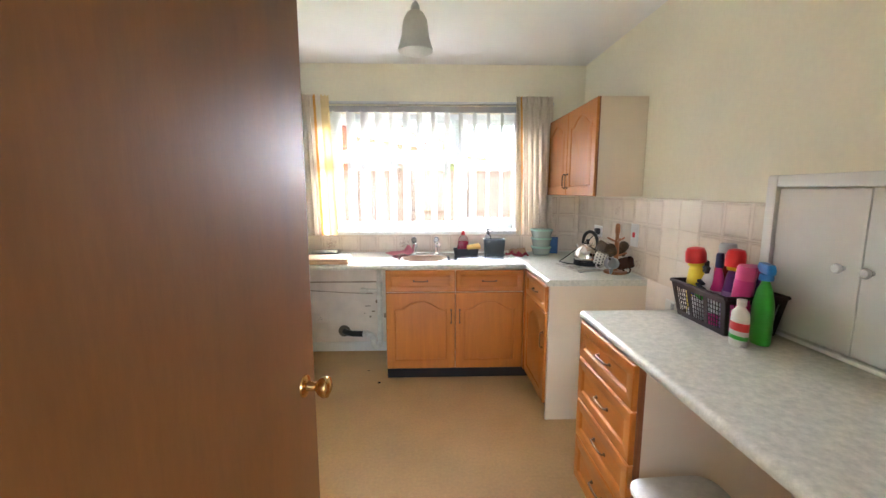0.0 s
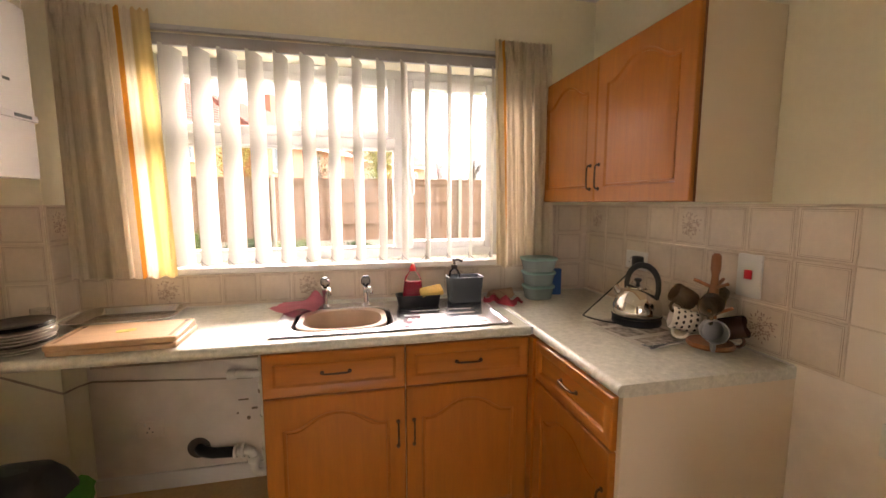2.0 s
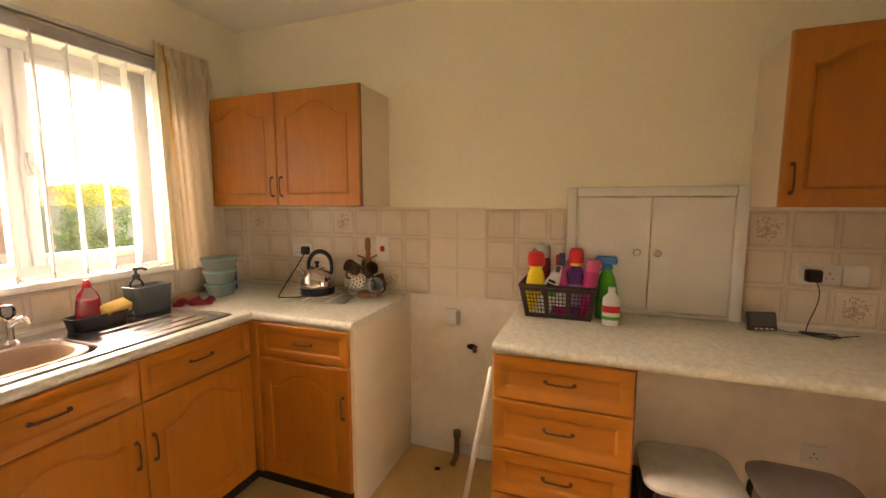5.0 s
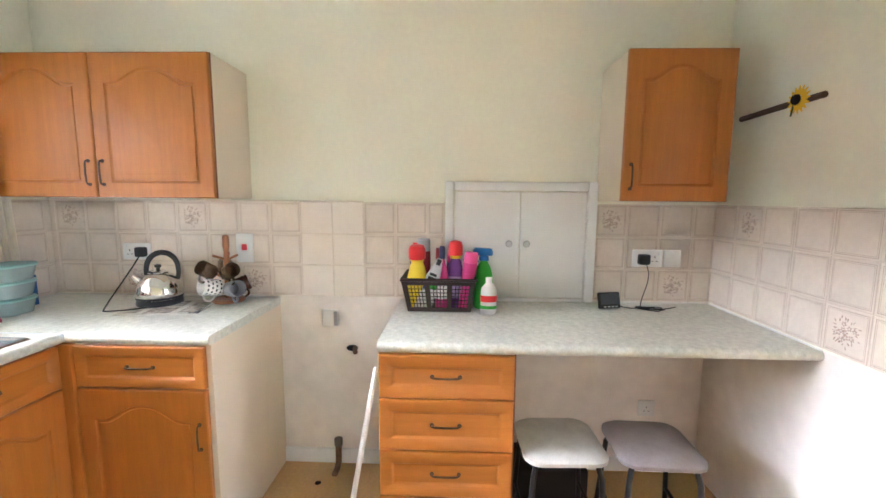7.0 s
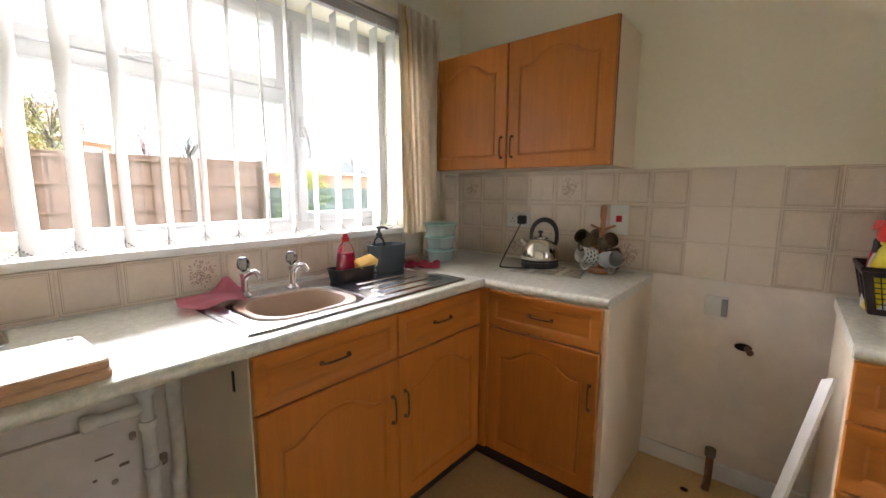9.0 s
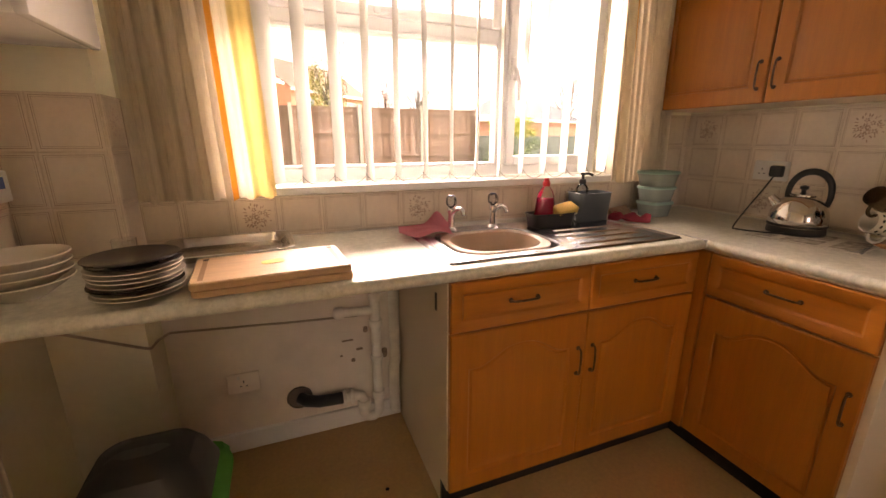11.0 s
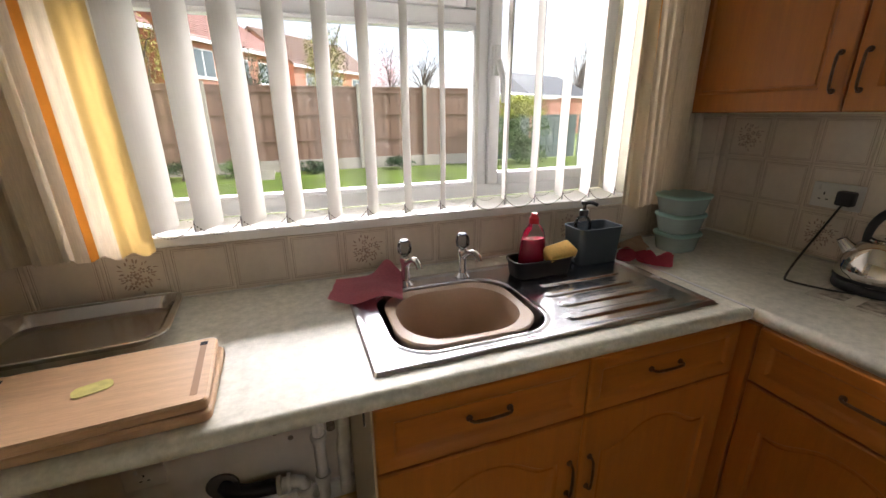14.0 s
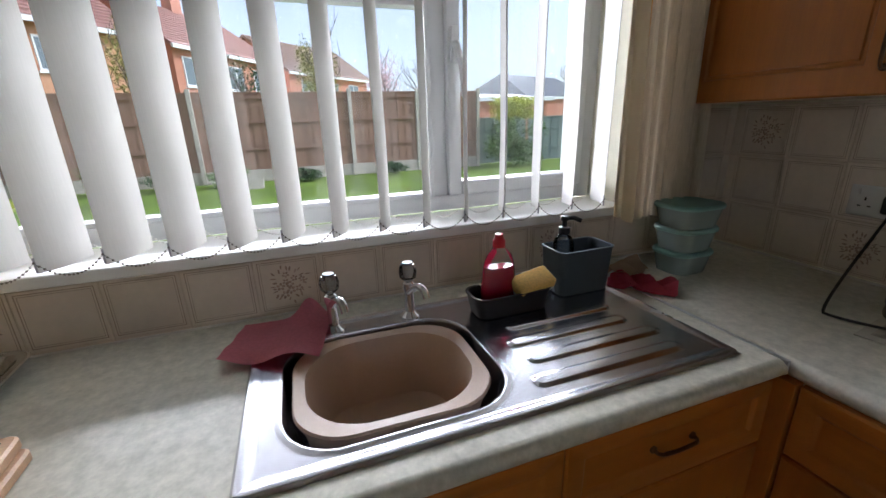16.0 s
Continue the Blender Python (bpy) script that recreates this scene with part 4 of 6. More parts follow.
E, N, S, W = -90, 180, 0, 90
socket("double_socket", "white double socket on the tiled wall", (XE - TF, 3.425, 1.140), -90)
socket("cooker_switch", "white cooker switch plate with a red rocker", (XE - TF, 2.858, 1.165), -90, 0.088, 0.148, 0, "switch", (-0.014, 0.014, -0.012, 0.020))
socket("double_socket", "white double socket with a black plug in it", (XE - TF, 0.835, 1.137), -90)
socket("spur_socket", "white fused spur plate", (XE - TF, 0.715, 1.137), -90, 0.086, 0.086, 0)
socket("single_socket", "white single socket under the breakfast bar", (XE - 0.003, 0.786, 0.352), -90, 0.086, 0.086, 1)
outlet = socket("cable_outlet", "white cable outlet plate on the bare wall", (XE - 0.003, 2.428, 0.805), -90, 0.086, 0.09, 0, "wall plate")
part("cable_clamp", moved(block(0.020, 0.041, -0.040, 0.036, 0.0095, 0.017, 0.002), on_wall((XE - 0.003, 2.428, 0.805), -90)), grey_china, outlet, "grey cable clamp", smooth=True)
socket("double_socket", "cream painted-over socket under the worktop", (-0.945, YN - 0.003, 0.315), 0, 0.12, 0.086, 1, plate_mat=paint_low)
plug = thing("phone_charger", (XE - 0.03, 0.862, 1.13), "black plug and lead of the energy display", "charger")
part("plug", moved(block(-0.026, 0.026, -0.026, 0.026, 0.0105, 0.052, 0.009), on_wall((XE - TF, 0.862, 1.135), -90)), dark_plastic, plug, smooth=True)
lead = bez((1.318, 0.862, 1.12), (1.28, 0.83, 1.05), (1.27, 0.90, 0.97), (1.26, 0.90, TOP + 0.005), 14) + bez((1.26, 0.90, TOP + 0.005), (1.23, 0.93, TOP + 0.004), (1.21, 1.0, TOP + 0.012), (1.235, 1.01, TOP + 0.02), 8)[1:]
part("lead", tube(lead, 0.0022, 6), dark_plastic, plug, smooth=True)
coil = []
for k in range(60):
    a = k * 0.42
    coil.append((1.225 + 0.022 * math.sin(a) + 0.012 * math.sin(a * 0.37), 0.87 + 0.055 * math.cos(a * 0.93), TOP + 0.004 + 0.004 * (k % 9) / 4))
part("coiled_lead", tube(coil + [(1.23, 0.80, TOP + 0.006), (1.27, 0.73, TOP + 0.005)], 0.0024, 6), dark_plastic, plug, smooth=True)
disp = thing("energy_display", (1.235, 1.055, TOP), "small black energy display with a grey screen", "display")
m = pose(1.235, 1.053, TOP, 0, 0, -76) @ pose(0, 0, 0.0, -14)
part("case", moved(block(-0.055, 0.055, -0.010, 0.010, 0.003, 0.080, 0.006), m), dark_plastic, disp, smooth=True)
part("screen", moved(block(-0.048, 0.048, -0.0112, -0.009, 0.022, 0.074, 0.001), m), material("grey screen", (0.10, 0.11, 0.12), 0.12, var=0.05), disp, "grey glossy screen")
for k in range(4):
    part("button", moved(block(-0.034 + 0.02 * k, -0.022 + 0.02 * k, -0.0115, -0.009, 0.009, 0.014), m), white_plastic, disp)
part("stand", moved(block(-0.03, 0.03, 0.006, 0.04, 0.0, 0.006, 0.002), pose(1.235, 1.053, TOP, 0, 0, -76)), dark_plastic, disp)

hole_dark = material("dark cavity", (0.012, 0.010, 0.009), 0.9)
tagged(part("cable_hole", moved(lathe([(0, 0.0015), (0.02, 0.0015), (0.024, 0.003), (0.026, 0.0)], 18), on_wall((XE - 0.003, 2.318, 0.642), -90) @ Matrix.Diagonal((1.2, 0.65, 1, 1))), hole_dark), "dark hole broken in the bare wall", "hole")
stub_brown = material("tarnished brown copper", (0.16, 0.085, 0.05), 0.5, 0.4, var=0.3, scale=40)
tagged(part("pipe_stub", tube([(XE - 0.004, 2.305, 0.642), (XE - 0.030, 2.298, 0.640), (XE - 0.052, 2.290, 0.638)], 0.011, 10, radii=[0.011, 0.011, 0.013]), stub_brown, smooth=True), "short brown pipe stub out of the wall", "pipe")
pipe = thing("capped_pipe", (1.32, 2.39, 0), "dark capped gas pipe rising from the floor", "pipe")
lead_grey = material("dull lead", (0.16, 0.14, 0.12), 0.6, 0.4, var=0.25)
part("pipe", tube([(1.25, 2.39, 0.012), (1.30, 2.39, 0.014), (1.325, 2.39, 0.03), (1.328, 2.39, 0.13)], 0.016, 10), stub_brown, pipe, smooth=True)
part("cap", lathe([(0, 0.125), (0.021, 0.125), (0.022, 0.16), (0, 0.162)], 12, (1.328, 2.39, 0)), lead_grey, pipe, smooth=True)
wd, th = Vector((0.026, 0.0105, 0)), Vector((-0.0019, 0.0047, 0))
batten_rings = [[c - wd - th, c + wd - th, c + wd + th, c - wd + th] for c in (Vector((0.835, 2.222, 0.003)), Vector((0.835, 2.086, 0.785)))]
batten_rings[1][1].z -= 0.03
batten_rings[1][2].z -= 0.03
baton = tagged(part("wooden_batten", loft(batten_rings), paint_white), "white painted batten leaning on the drawer unit", "batten")

# ---- breakfast bar ----
basket_plastic = material("dark brown plastic", (0.028, 0.013, 0.012), 0.4, var=0.15)
basket = thing("storage_basket", (1.22, 1.86, TOP), "dark brown plastic basket full of cleaning bottles", "basket")
BX0, BX1, BY0, BY1, BH = 1.135, 1.325, 1.712, 1.995, 0.150


def lattice(a0, a1, b0, b1, groups, na, nb):
    """A moulded side from a0 to a1 at its foot and b0 to b1 at its rim: solid bands, and groups of pierced windows between solid posts."""
    bm = bmesh.new()
    a0, a1, b0, b1 = map(Vector, (a0, a1, b0, b1))
    out = (a1 - a0).cross(b0 - a0).normalized() * 0.0035

    def at(s, t):
        return a0.lerp(a1, s).lerp(b0.lerp(b1, s), t)

    def slab(s0, s1, t0, t1):
        face = [at(s0, t0), at(s1, t0), at(s1, t1), at(s0, t1)]
        loft([[p - out * 0.5 for p in face], [p + out * 0.5 for p in face]], bm=bm)
    slab(0, 1, 0, 0.13)
    slab(0, 1, 0.84, 1)
    edge = 0.07
    step = (1 - edge) / groups
    for g in range(groups + 1):
        slab(max(0, g * step), min(1, g * step + edge), 0.13, 0.84)
    for g in range(groups):
        s0, s1 = g * step + edge, (g + 1) * step
        for i in range(1, na):
            tube([at(s0 + (s1 - s0) * i / na, 0.13), at(s0 + (s1 - s0) * i / na, 0.84)], 0.0018, 5, bm=bm)
        for j in range(1, nb):
            tube([at(s0, 0.13 + 0.71 * j / nb), at(s1, 0.13 + 0.71 * j / nb)], 0.0018, 5, bm=bm)
    return bm


lo = [(BX0, BY0, TOP + 0.002), (BX1, BY0, TOP + 0.002), (BX1, BY1, TOP + 0.002), (BX0, BY1, TOP + 0.002)]
hi = [(BX0 - 0.022, BY0 - 0.020, TOP + BH), (BX1 + 0.022, BY0 - 0.020, TOP + BH), (BX1 + 0.022, BY1 + 0.030, TOP + BH), (BX0 - 0.022, BY1 + 0.030, TOP + BH)]
for k in range(4):
    j = (k + 1) % 4
    part("side", lattice(lo[k], lo[j], hi[k], hi[j], 3 if k % 2 else 2, 5, 6), basket_plastic, basket, kind="stuff")
rim = [Vector(p) for p in hi]
bm = tube(rim + [rim[0]], 0.008, 8)
part("rim", bm, basket_plastic, basket, smooth=True)
part("floor_panel", block(BX0, BX1, BY0, BY1, TOP + 0.001, TOP + 0.004), basket_plastic, basket)
COL = {k: material(k + " bottle plastic", c, 0.32, var=0.05, coat=0.1) for k, c in dict(yellow=(0.85, 0.66, 0.01), magenta=(0.62, 0.02, 0.22), purple=(0.12, 0.02, 0.22), red=(0.70, 0.02, 0.02), green=(0.05, 0.42, 0.03), navy=(0.02, 0.03, 0.14), white=(0.75, 0.73, 0.72), teal=(0.01, 0.25, 0.22), blue=(0.02, 0.17, 0.50), pink=(0.75, 0.08, 0.28), darkred=(0.30, 0.015, 0.02), silver=(0.45, 0.45, 0.46), black=(0.02, 0.02, 0.022), lilac=(0.34, 0.22, 0.46)).items()}
ink_grey = material("label ink", (0.16, 0.15, 0.18), 0.5)


def bottle(label, at, r, h, body, cap, kind="trigger", sy=0.6, lean=(0, 0), rz=0, label_mat=None, parts=None):
    """A cleaning bottle: an oval body with shoulders, and a trigger, flip or aerosol top."""
    ob = thing("spray_bottle" if kind == "trigger" else "aerosol_can" if kind == "can" else "cleaning_bottle", at, label, "bottle", "cleaning bottles")
    place = Matrix.Translation(at) @ Matrix.Rotation(radians(rz), 4, "Z") @ Euler((radians(lean[0]), radians(lean[1]), 0)).to_matrix().to_4x4()
    if kind == "can":
        part("can", moved(lathe([(0, 0), (r, 0), (r, 0.004), (r, h * 0.78), (r * 0.86, h * 0.83), (0, h * 0.83)], 26), place), body, ob, smooth=True)
        part("cap", moved(lathe([(0, h * 0.81), (r * 0.98, h * 0.81), (r * 0.98, h * 0.96), (r * 0.86, h), (0, h)], 26), place), cap, ob, smooth=True)
    else:
        oval = place @ Matrix.Diagonal((1, sy, 1, 1))
        part("bottle", moved(lathe([(0, 0), (r * 0.92, 0), (r, 0.008), (r, h * 0.42), (r * 0.97, h * 0.50), (r * 0.70, h * 0.68), (r * 0.38, h * 0.78), (r * 0.34, h * 0.82), (0, h * 0.82)], 26), oval), body, ob, smooth=True)
        if kind == "trigger":
            bm = lathe([(0, h * 0.80), (r * 0.48, h * 0.80), (r * 0.46, h * 0.87), (r * 0.3, h * 0.89), (0, h * 0.89)], 18)
            loft([rounded(0.004, 0, r * 1.5, r * 0.55, 0.006, h * 0.885, 4), rounded(-0.004, 0, r * 1.9, r * 0.62, 0.007, h * 0.94, 4), rounded(-0.006, 0, r * 1.7, r * 0.5, 0.006, h * 1.0, 4)], bm=bm)
            block(r * -1.15, r * -0.85, -0.006, 0.006, h * 0.92, h * 0.97, 0.002, bm=bm)
            tube([(-r * 0.55, 0, h * 0.91), (-r * 0.75, 0, h * 0.83), (-r * 0.62, 0, h * 0.76)], 0.005, 6, bm=bm)
            part("trigger_head", moved(bm, place), cap, ob, smooth=True)
        elif kind == "dome":
            part("collar", moved(lathe([(0, h * 0.74), (r * 0.62, h * 0.74), (r * 0.66, h * 0.76), (r * 0.62, h * 0.79), (0, h * 0.79)], 22), place), COL["yellow"], ob, smooth=True)
            part("cap", moved(lathe([(0, h * 0.785), (r * 0.80, h * 0.785), (r * 0.84, h * 0.80), (r * 0.82, h * 0.93), (r * 0.66, h * 0.985), (r * 0.3, h), (0, h)], 26), place), cap, ob, "wide domed cap", smooth=True)
        else:
            part("cap", moved(lathe([(0, h * 0.80), (r * 0.46, h * 0.80), (r * 0.44, h * 0.97), (r * 0.36, h), (0, h)], 20), place), cap, ob, smooth=True)
        if label_mat:
            lab = part("printed_label", moved(lathe([(r * 1.012, h * 0.16), (r * 1.014, h * 0.17), (r * 1.014, h * 0.47), (r * 1.012, h * 0.48)], 26), oval), label_mat, ob)
            for q in range(4):
                part("text_bar", moved(block(-r * 0.55, r * (0.5 - 0.12 * (q % 2)), -r * 1.03, -r * 0.9, h * (0.21 + 0.06 * q), h * (0.235 + 0.06 * q)), oval), ink_grey, lab)
    return ob


zb = TOP + 0.005
bottle("yellow cleaner bottle with a red domed cap", (1.195, 1.958, zb), 0.047, 0.30, COL["yellow"], COL["red"], "dome", 0.75, (-6, 0), 90)
bottle("dark red aerosol can with a grey nozzle", (1.288, 1.938, zb), 0.033, 0.315, COL["darkred"], COL["silver"], "can")
bottle("red spray bottle at the back of the basket", (1.285, 1.972, zb), 0.030, 0.295, COL["red"], COL["red"], "trigger", 0.8, (0, 0), 60)
bottle("black-topped white bottle at the end of the basket", (1.235, 1.985, zb), 0.028, 0.235, COL["white"], COL["black"], "flip", 0.8)
bottle("magenta cleaner bottle with a navy top", (1.190, 1.845, zb), 0.031, 0.29, COL["magenta"], COL["navy"], "flip", 0.8, (0, 0), 90, COL["white"])
bottle("purple cleaner bottle with a wide red cap", (1.205, 1.783, zb), 0.040, 0.315, COL["purple"], COL["red"], "dome", 0.75, (0, 0), 90, COL["lilac"])
bottle("purple aerosol can behind the other bottles", (1.285, 1.795, zb), 0.031, 0.25, COL["purple"], COL["magenta"], "can")
bottle("pink aerosol can with a pink cap", (1.195, 1.740, zb), 0.033, 0.265, COL["magenta"], COL["pink"], "can", 1, (7, 0))
bottle("navy cleaner bottle at the back of the basket", (1.285, 1.865, zb), 0.032, 0.27, COL["navy"], COL["darkred"], "flip", 0.8)
bottle("teal cleaner bottle at the back of the basket", (1.290, 1.735, zb), 0.030, 0.22, COL["teal"], COL["teal"], "flip", 0.8)
bottle("green spray bottle with a blue and red trigger", (1.218, 1.650, TOP), 0.047, 0.285, COL["green"], COL["blue"], "trigger", 0.65, (0, 0), 250)
pouch = thing("refill_pouch", (1.165, 1.905, zb), "white printed refill pouch leaning in the basket", "pouch", "cleaning bottles")
m = Matrix.Translation((1.168, 1.938, zb)) @ Matrix.Rotation(radians(-90), 4, "Z") @ Matrix.Rotation(radians(20), 4, "Y")
rings = []
for k in range(13):
    t = k / 12
    w, d = 0.040 * (1 - 0.72 * (max(0, t - 0.45) / 0.55) ** 1.3), 0.024 * (1 - t) ** 0.6 + 0.0012
    rings.append([(w * math.cos(a) * (1 + 0.04 * math.sin(9 * t + a)), d * math.copysign(abs(math.sin(a)) ** 0.8, math.sin(a)) + 0.002 * math.sin(11 * t + 2 * a), 0.25 * t) for a in (i * math.pi / 12 for i in range(24))])
part("bag", moved(loft(rings), m), COL["white"], pouch, smooth=True)
for x0, x1, z0, z1, mt in ((-0.022, 0.024, 0.150, 0.160, "black"), (-0.020, 0.012, 0.168, 0.178, "black"), (-0.008, 0.030, 0.110, 0.138, "green"), (-0.030, -0.016, 0.100, 0.135, "navy"), (-0.010, 0.010, 0.222, 0.248, "black")):
    part("printed_patch", moved(block(x0, x1, -0.0275, -0.012, z0, z1, 0.001), m), COL[mt], pouch)
small = thing("cleaning_bottle", (1.125, 1.632, TOP), "small clear bottle with a white cap and red label", "bottle", "cleaning bottles")
place = Matrix.Translation((1.125, 1.632, TOP)) @ Matrix.Rotation(radians(90), 4, "Z") @ Matrix.Diagonal((1.05, 0.65, 1.12, 1))
part("bottle", moved(lathe([(0, 0), (0.032, 0), (0.034, 0.006), (0.034, 0.08), (0.032, 0.105), (0.016, 0.122), (0.013, 0.13)], 24), place), material("milky bottle plastic", (0.72, 0.70, 0.68), 0.3, trans=0.2), small, smooth=True)
part("liquid", moved(lathe([(0, 0.002), (0.031, 0.002), (0.0325, 0.008), (0.0325, 0.06), (0, 0.06)], 24), place), material("pink liquid", (0.70, 0.25, 0.28), 0.2), small, smooth=True)
part("printed_label", moved(lathe([(0.0345, 0.050), (0.0350, 0.052), (0.0350, 0.074), (0.0345, 0.076)], 24), place), COL["red"], small, "red printed label")
part("label_patch", moved(lathe([(0.0345, 0.022), (0.0350, 0.023), (0.0350, 0.034), (0.0345, 0.035)], 24), place), COL["green"], small, "green label patch")
part("cap", moved(lathe([(0, 0.142), (0.015, 0.142), (0.015, 0.164), (0, 0.166)], 18), Matrix.Translation((1.125, 1.632, TOP))), COL["white"], small, "white cap", smooth=True)

# stools
vinyl_seat = material("pale vinyl seat", (0.50, 0.48, 0.43), 0.45, var=0.12, scale=14, fine=0.06, bump=0.15, bump_scale=60)
vinyl_dark = material("grey-brown vinyl seat", (0.25, 0.21, 0.20), 0.45, var=0.12, scale=14, fine=0.06, bump=0.15, bump_scale=60)
black_steel = material("black tube steel", (0.012, 0.012, 0.013), 0.35, 0.3, var=0.2)


def stool(at, rz, seat_mat, label):
    ob = thing("stool", at, label, "stool", "bar stools", rz=rz)
    m = pose(*at, 0, 0, rz)
    part("seat", moved(loft([rounded(0, 0, 0.275, 0.285, 0.05, 0.464, 6), rounded(0, 0, 0.30, 0.312, 0.06, 0.472, 6), rounded(0, 0, 0.30, 0.312, 0.06, 0.486, 6), rounded(0, 0, 0.27, 0.28, 0.06, 0.500, 6), rounded(0, 0, 0.17, 0.17, 0.06, 0.505, 6)]), m), seat_mat, ob, smooth=True)
    for sx in (-1, 1):
        for sy in (-1, 1):
            part("leg", moved(tube([(sx * 0.11, sy * 0.11, 0.468), (sx * 0.128, sy * 0.125, 0.41), (sx * 0.155, sy * 0.150, 0.012)], 0.0105, 10), m), black_steel, ob, smooth=True)
            part("foot", moved(lathe([(0, 0), (0.015, 0), (0.014, 0.025), (0, 0.026)], 12, (sx * 0.155, sy * 0.150, 0)), m), dark_plastic, ob, "black rubber foot")
    for sy in (-1, 1):
        part("stretcher", moved(tube([(-0.142, sy * 0.138, 0.20), (0.142, sy * 0.138, 0.20)], 0.008, 8), m), black_steel, ob, smooth=True)
    return ob


stool((0.845, 1.370, 0), 2, vinyl_seat, "black tube stool with a pale vinyl seat")
stool((0.838, 1.017, 0), -2, vinyl_dark, "black tube stool with a grey-brown vinyl seat")
tagged(part("floor_box", block(1.12, 1.34, 1.15, 1.50, 0, 0.16, 0.004), charcoal), "dark low box stored under the breakfast bar", "box")

# sunflower on a stick, on the wall over the bar
stick = thing("wall_ornament", (1.03, YS, 1.78), "artificial sunflower on a dark stick on the wall", "ornament")
part("stick", tube([(1.235, YS + 0.015, 1.780), (1.03, YS + 0.018, 1.784), (0.825, YS + 0.015, 1.786)], 0.012, 8), material("dark bark", (0.09, 0.055, 0.04), 0.8, var=0.3, bump=0.5), stick)
petal = material("yellow petal", (0.85, 0.55, 0.02), 0.7, var=0.1)
for k in range(16):
    a = k * 2 * math.pi / 16
    m = Matrix.Translation((0.92, YS + 0.038, 1.79)) @ Matrix.Rotation(a, 4, "Y") @ Matrix.Rotation(radians(18), 4, "X")
    part("petal", moved(loft([[(0, 0, 0.015), (0.003, 0.001, 0.016), (0, 0.002, 0.016), (-0.003, 0.001, 0.016)], [(-0.009, 0, 0.03), (0, -0.003, 0.03), (0.009, 0, 0.03), (0, 0.002, 0.03)], [(-0.002, 0.004, 0.052), (0, 0.003, 0.052), (0.002, 0.004, 0.052), (0, 0.005, 0.052)]]), m), petal, stick)
part("flower_heart", moved(lathe([(0, 0), (0.019, 0), (0.018, 0.008), (0, 0.013)], 18), pose(0.92, YS + 0.034, 1.79, -90)), hole_dark, stick, "dark brown flower heart", smooth=True)
part("stem", tube([(0.935, YS + 0.03, 1.78), (0.945, YS + 0.03, 1.735)], 0.003, 6), material("green stem", (0.05, 0.09, 0.03), 0.7), stick)

# ---- worktop by the boiler: crockery and boards ----
crock = material("cream stoneware", (0.74, 0.69, 0.58), 0.25, var=0.04)
dark_crock = material("near-black stoneware", (0.022, 0.018, 0.022), 0.18, var=0.2)
P = (-1.068, 3.352)
z = TOP
for k in range(9):
    mat = dark_crock if k in (2, 7, 8) else crock
    r = 0.099 - (0.003 if k % 2 else 0)
    lab = "dark glazed dinner plate in a stack" if mat is dark_crock else "cream dinner plate in a stack"
    cx, cy = P[0] + 0.003 * math.sin(k * 2.1), P[1] + 0.003 * math.cos(k * 3.3)
    ob = tagged(part("plate", lathe([(0, 0.0), (0.05, 0.0), (0.055, 0.003), (r - 0.01, 0.011), (r, 0.0145), (r - 0.001, 0.0165), (r - 0.012, 0.0145), (0.058, 0.0065), (0, 0.006)], 40, (cx, cy, z)), mat, smooth=True), lab, "plate", "stack of plates")
    z += 0.0105
z = TOP
for k in range(4):
    r = 0.105 - 0.003 * (k % 2)
    tagged(part("bowl", lathe([(0, 0.0), (0.045, 0.0), (0.05, 0.004), (0.085, 0.028), (r, 0.043), (r - 0.002, 0.0455), (r - 0.006, 0.044), (0.082, 0.033), (0.045, 0.010), (0, 0.009)], 40, (-1.325 + 0.004 * (k % 2), 3.43, z)), crock, smooth=True), "cream shallow bowl in a stack", "bowl", "stack of bowls")
    z += 0.020
tumbler = tagged(part("tumbler", lathe([(0, 0.002), (0.026, 0.002), (0.028, 0.0), (0.031, 0.09), (0.0295, 0.09), (0.027, 0.006), (0, 0.006)], 24, (-1.16, 3.60, TOP)), material("drinking glass", (0.92, 0.93, 0.93), 0.05, trans=0.97, var=0.01), smooth=True), "plain clear drinking glass", "glass")

board_wood = material("pale beech board", (0.60, 0.38, 0.22), 0.5, var=0.10, scale=5, stretch=(1, 12, 12), fine=0.08, fine_scale=40, bump=0.08)
for k, (zb0, rz, dx) in enumerate(((TOP, 1.5, 0.006), (TOP + 0.0205, 4.0, 0.0))):
    board = thing("chopping_board", (-0.765 + dx, 3.385, zb0), "pale beech chopping board with grooved ends", "chopping board", "pair of chopping boards")
    m = pose(-0.765 + dx, 3.385, zb0, 0, 0, rz)
    w, d = 0.385, 0.235
    part("board", moved(loft([rounded(0, 0, w - 0.006, d - 0.006, 0.012, 0, 4), rounded(0, 0, w, d, 0.015, 0.003, 4), rounded(0, 0, w, d, 0.015, 0.016, 4), rounded(0, 0, w - 0.008, d - 0.008, 0.011, 0.020, 4)]), m), board_wood, board, smooth=True)
    if k:
        for s in (-1, 1):
            part("groove", moved(block(s * 0.168 - 0.006, s * 0.168 + 0.006, -0.095, 0.095, 0.0196, 0.0203, 0.0002), m), material("scored groove", (0.33, 0.18, 0.09), 0.6), board)
            part("finger_slot", moved(block(s * 0.168 - 0.007, s * 0.168 + 0.007, 0.085, 0.100, 0.0198, 0.0206, 0.0002), m), hole_dark, board)
m = pose(-0.765, 3.385, TOP + 0.0412, 0, 0, 20)
leaf_paper = material("yellow-green paper tag", (0.60, 0.55, 0.18), 0.8, var=0.2, scale=40)
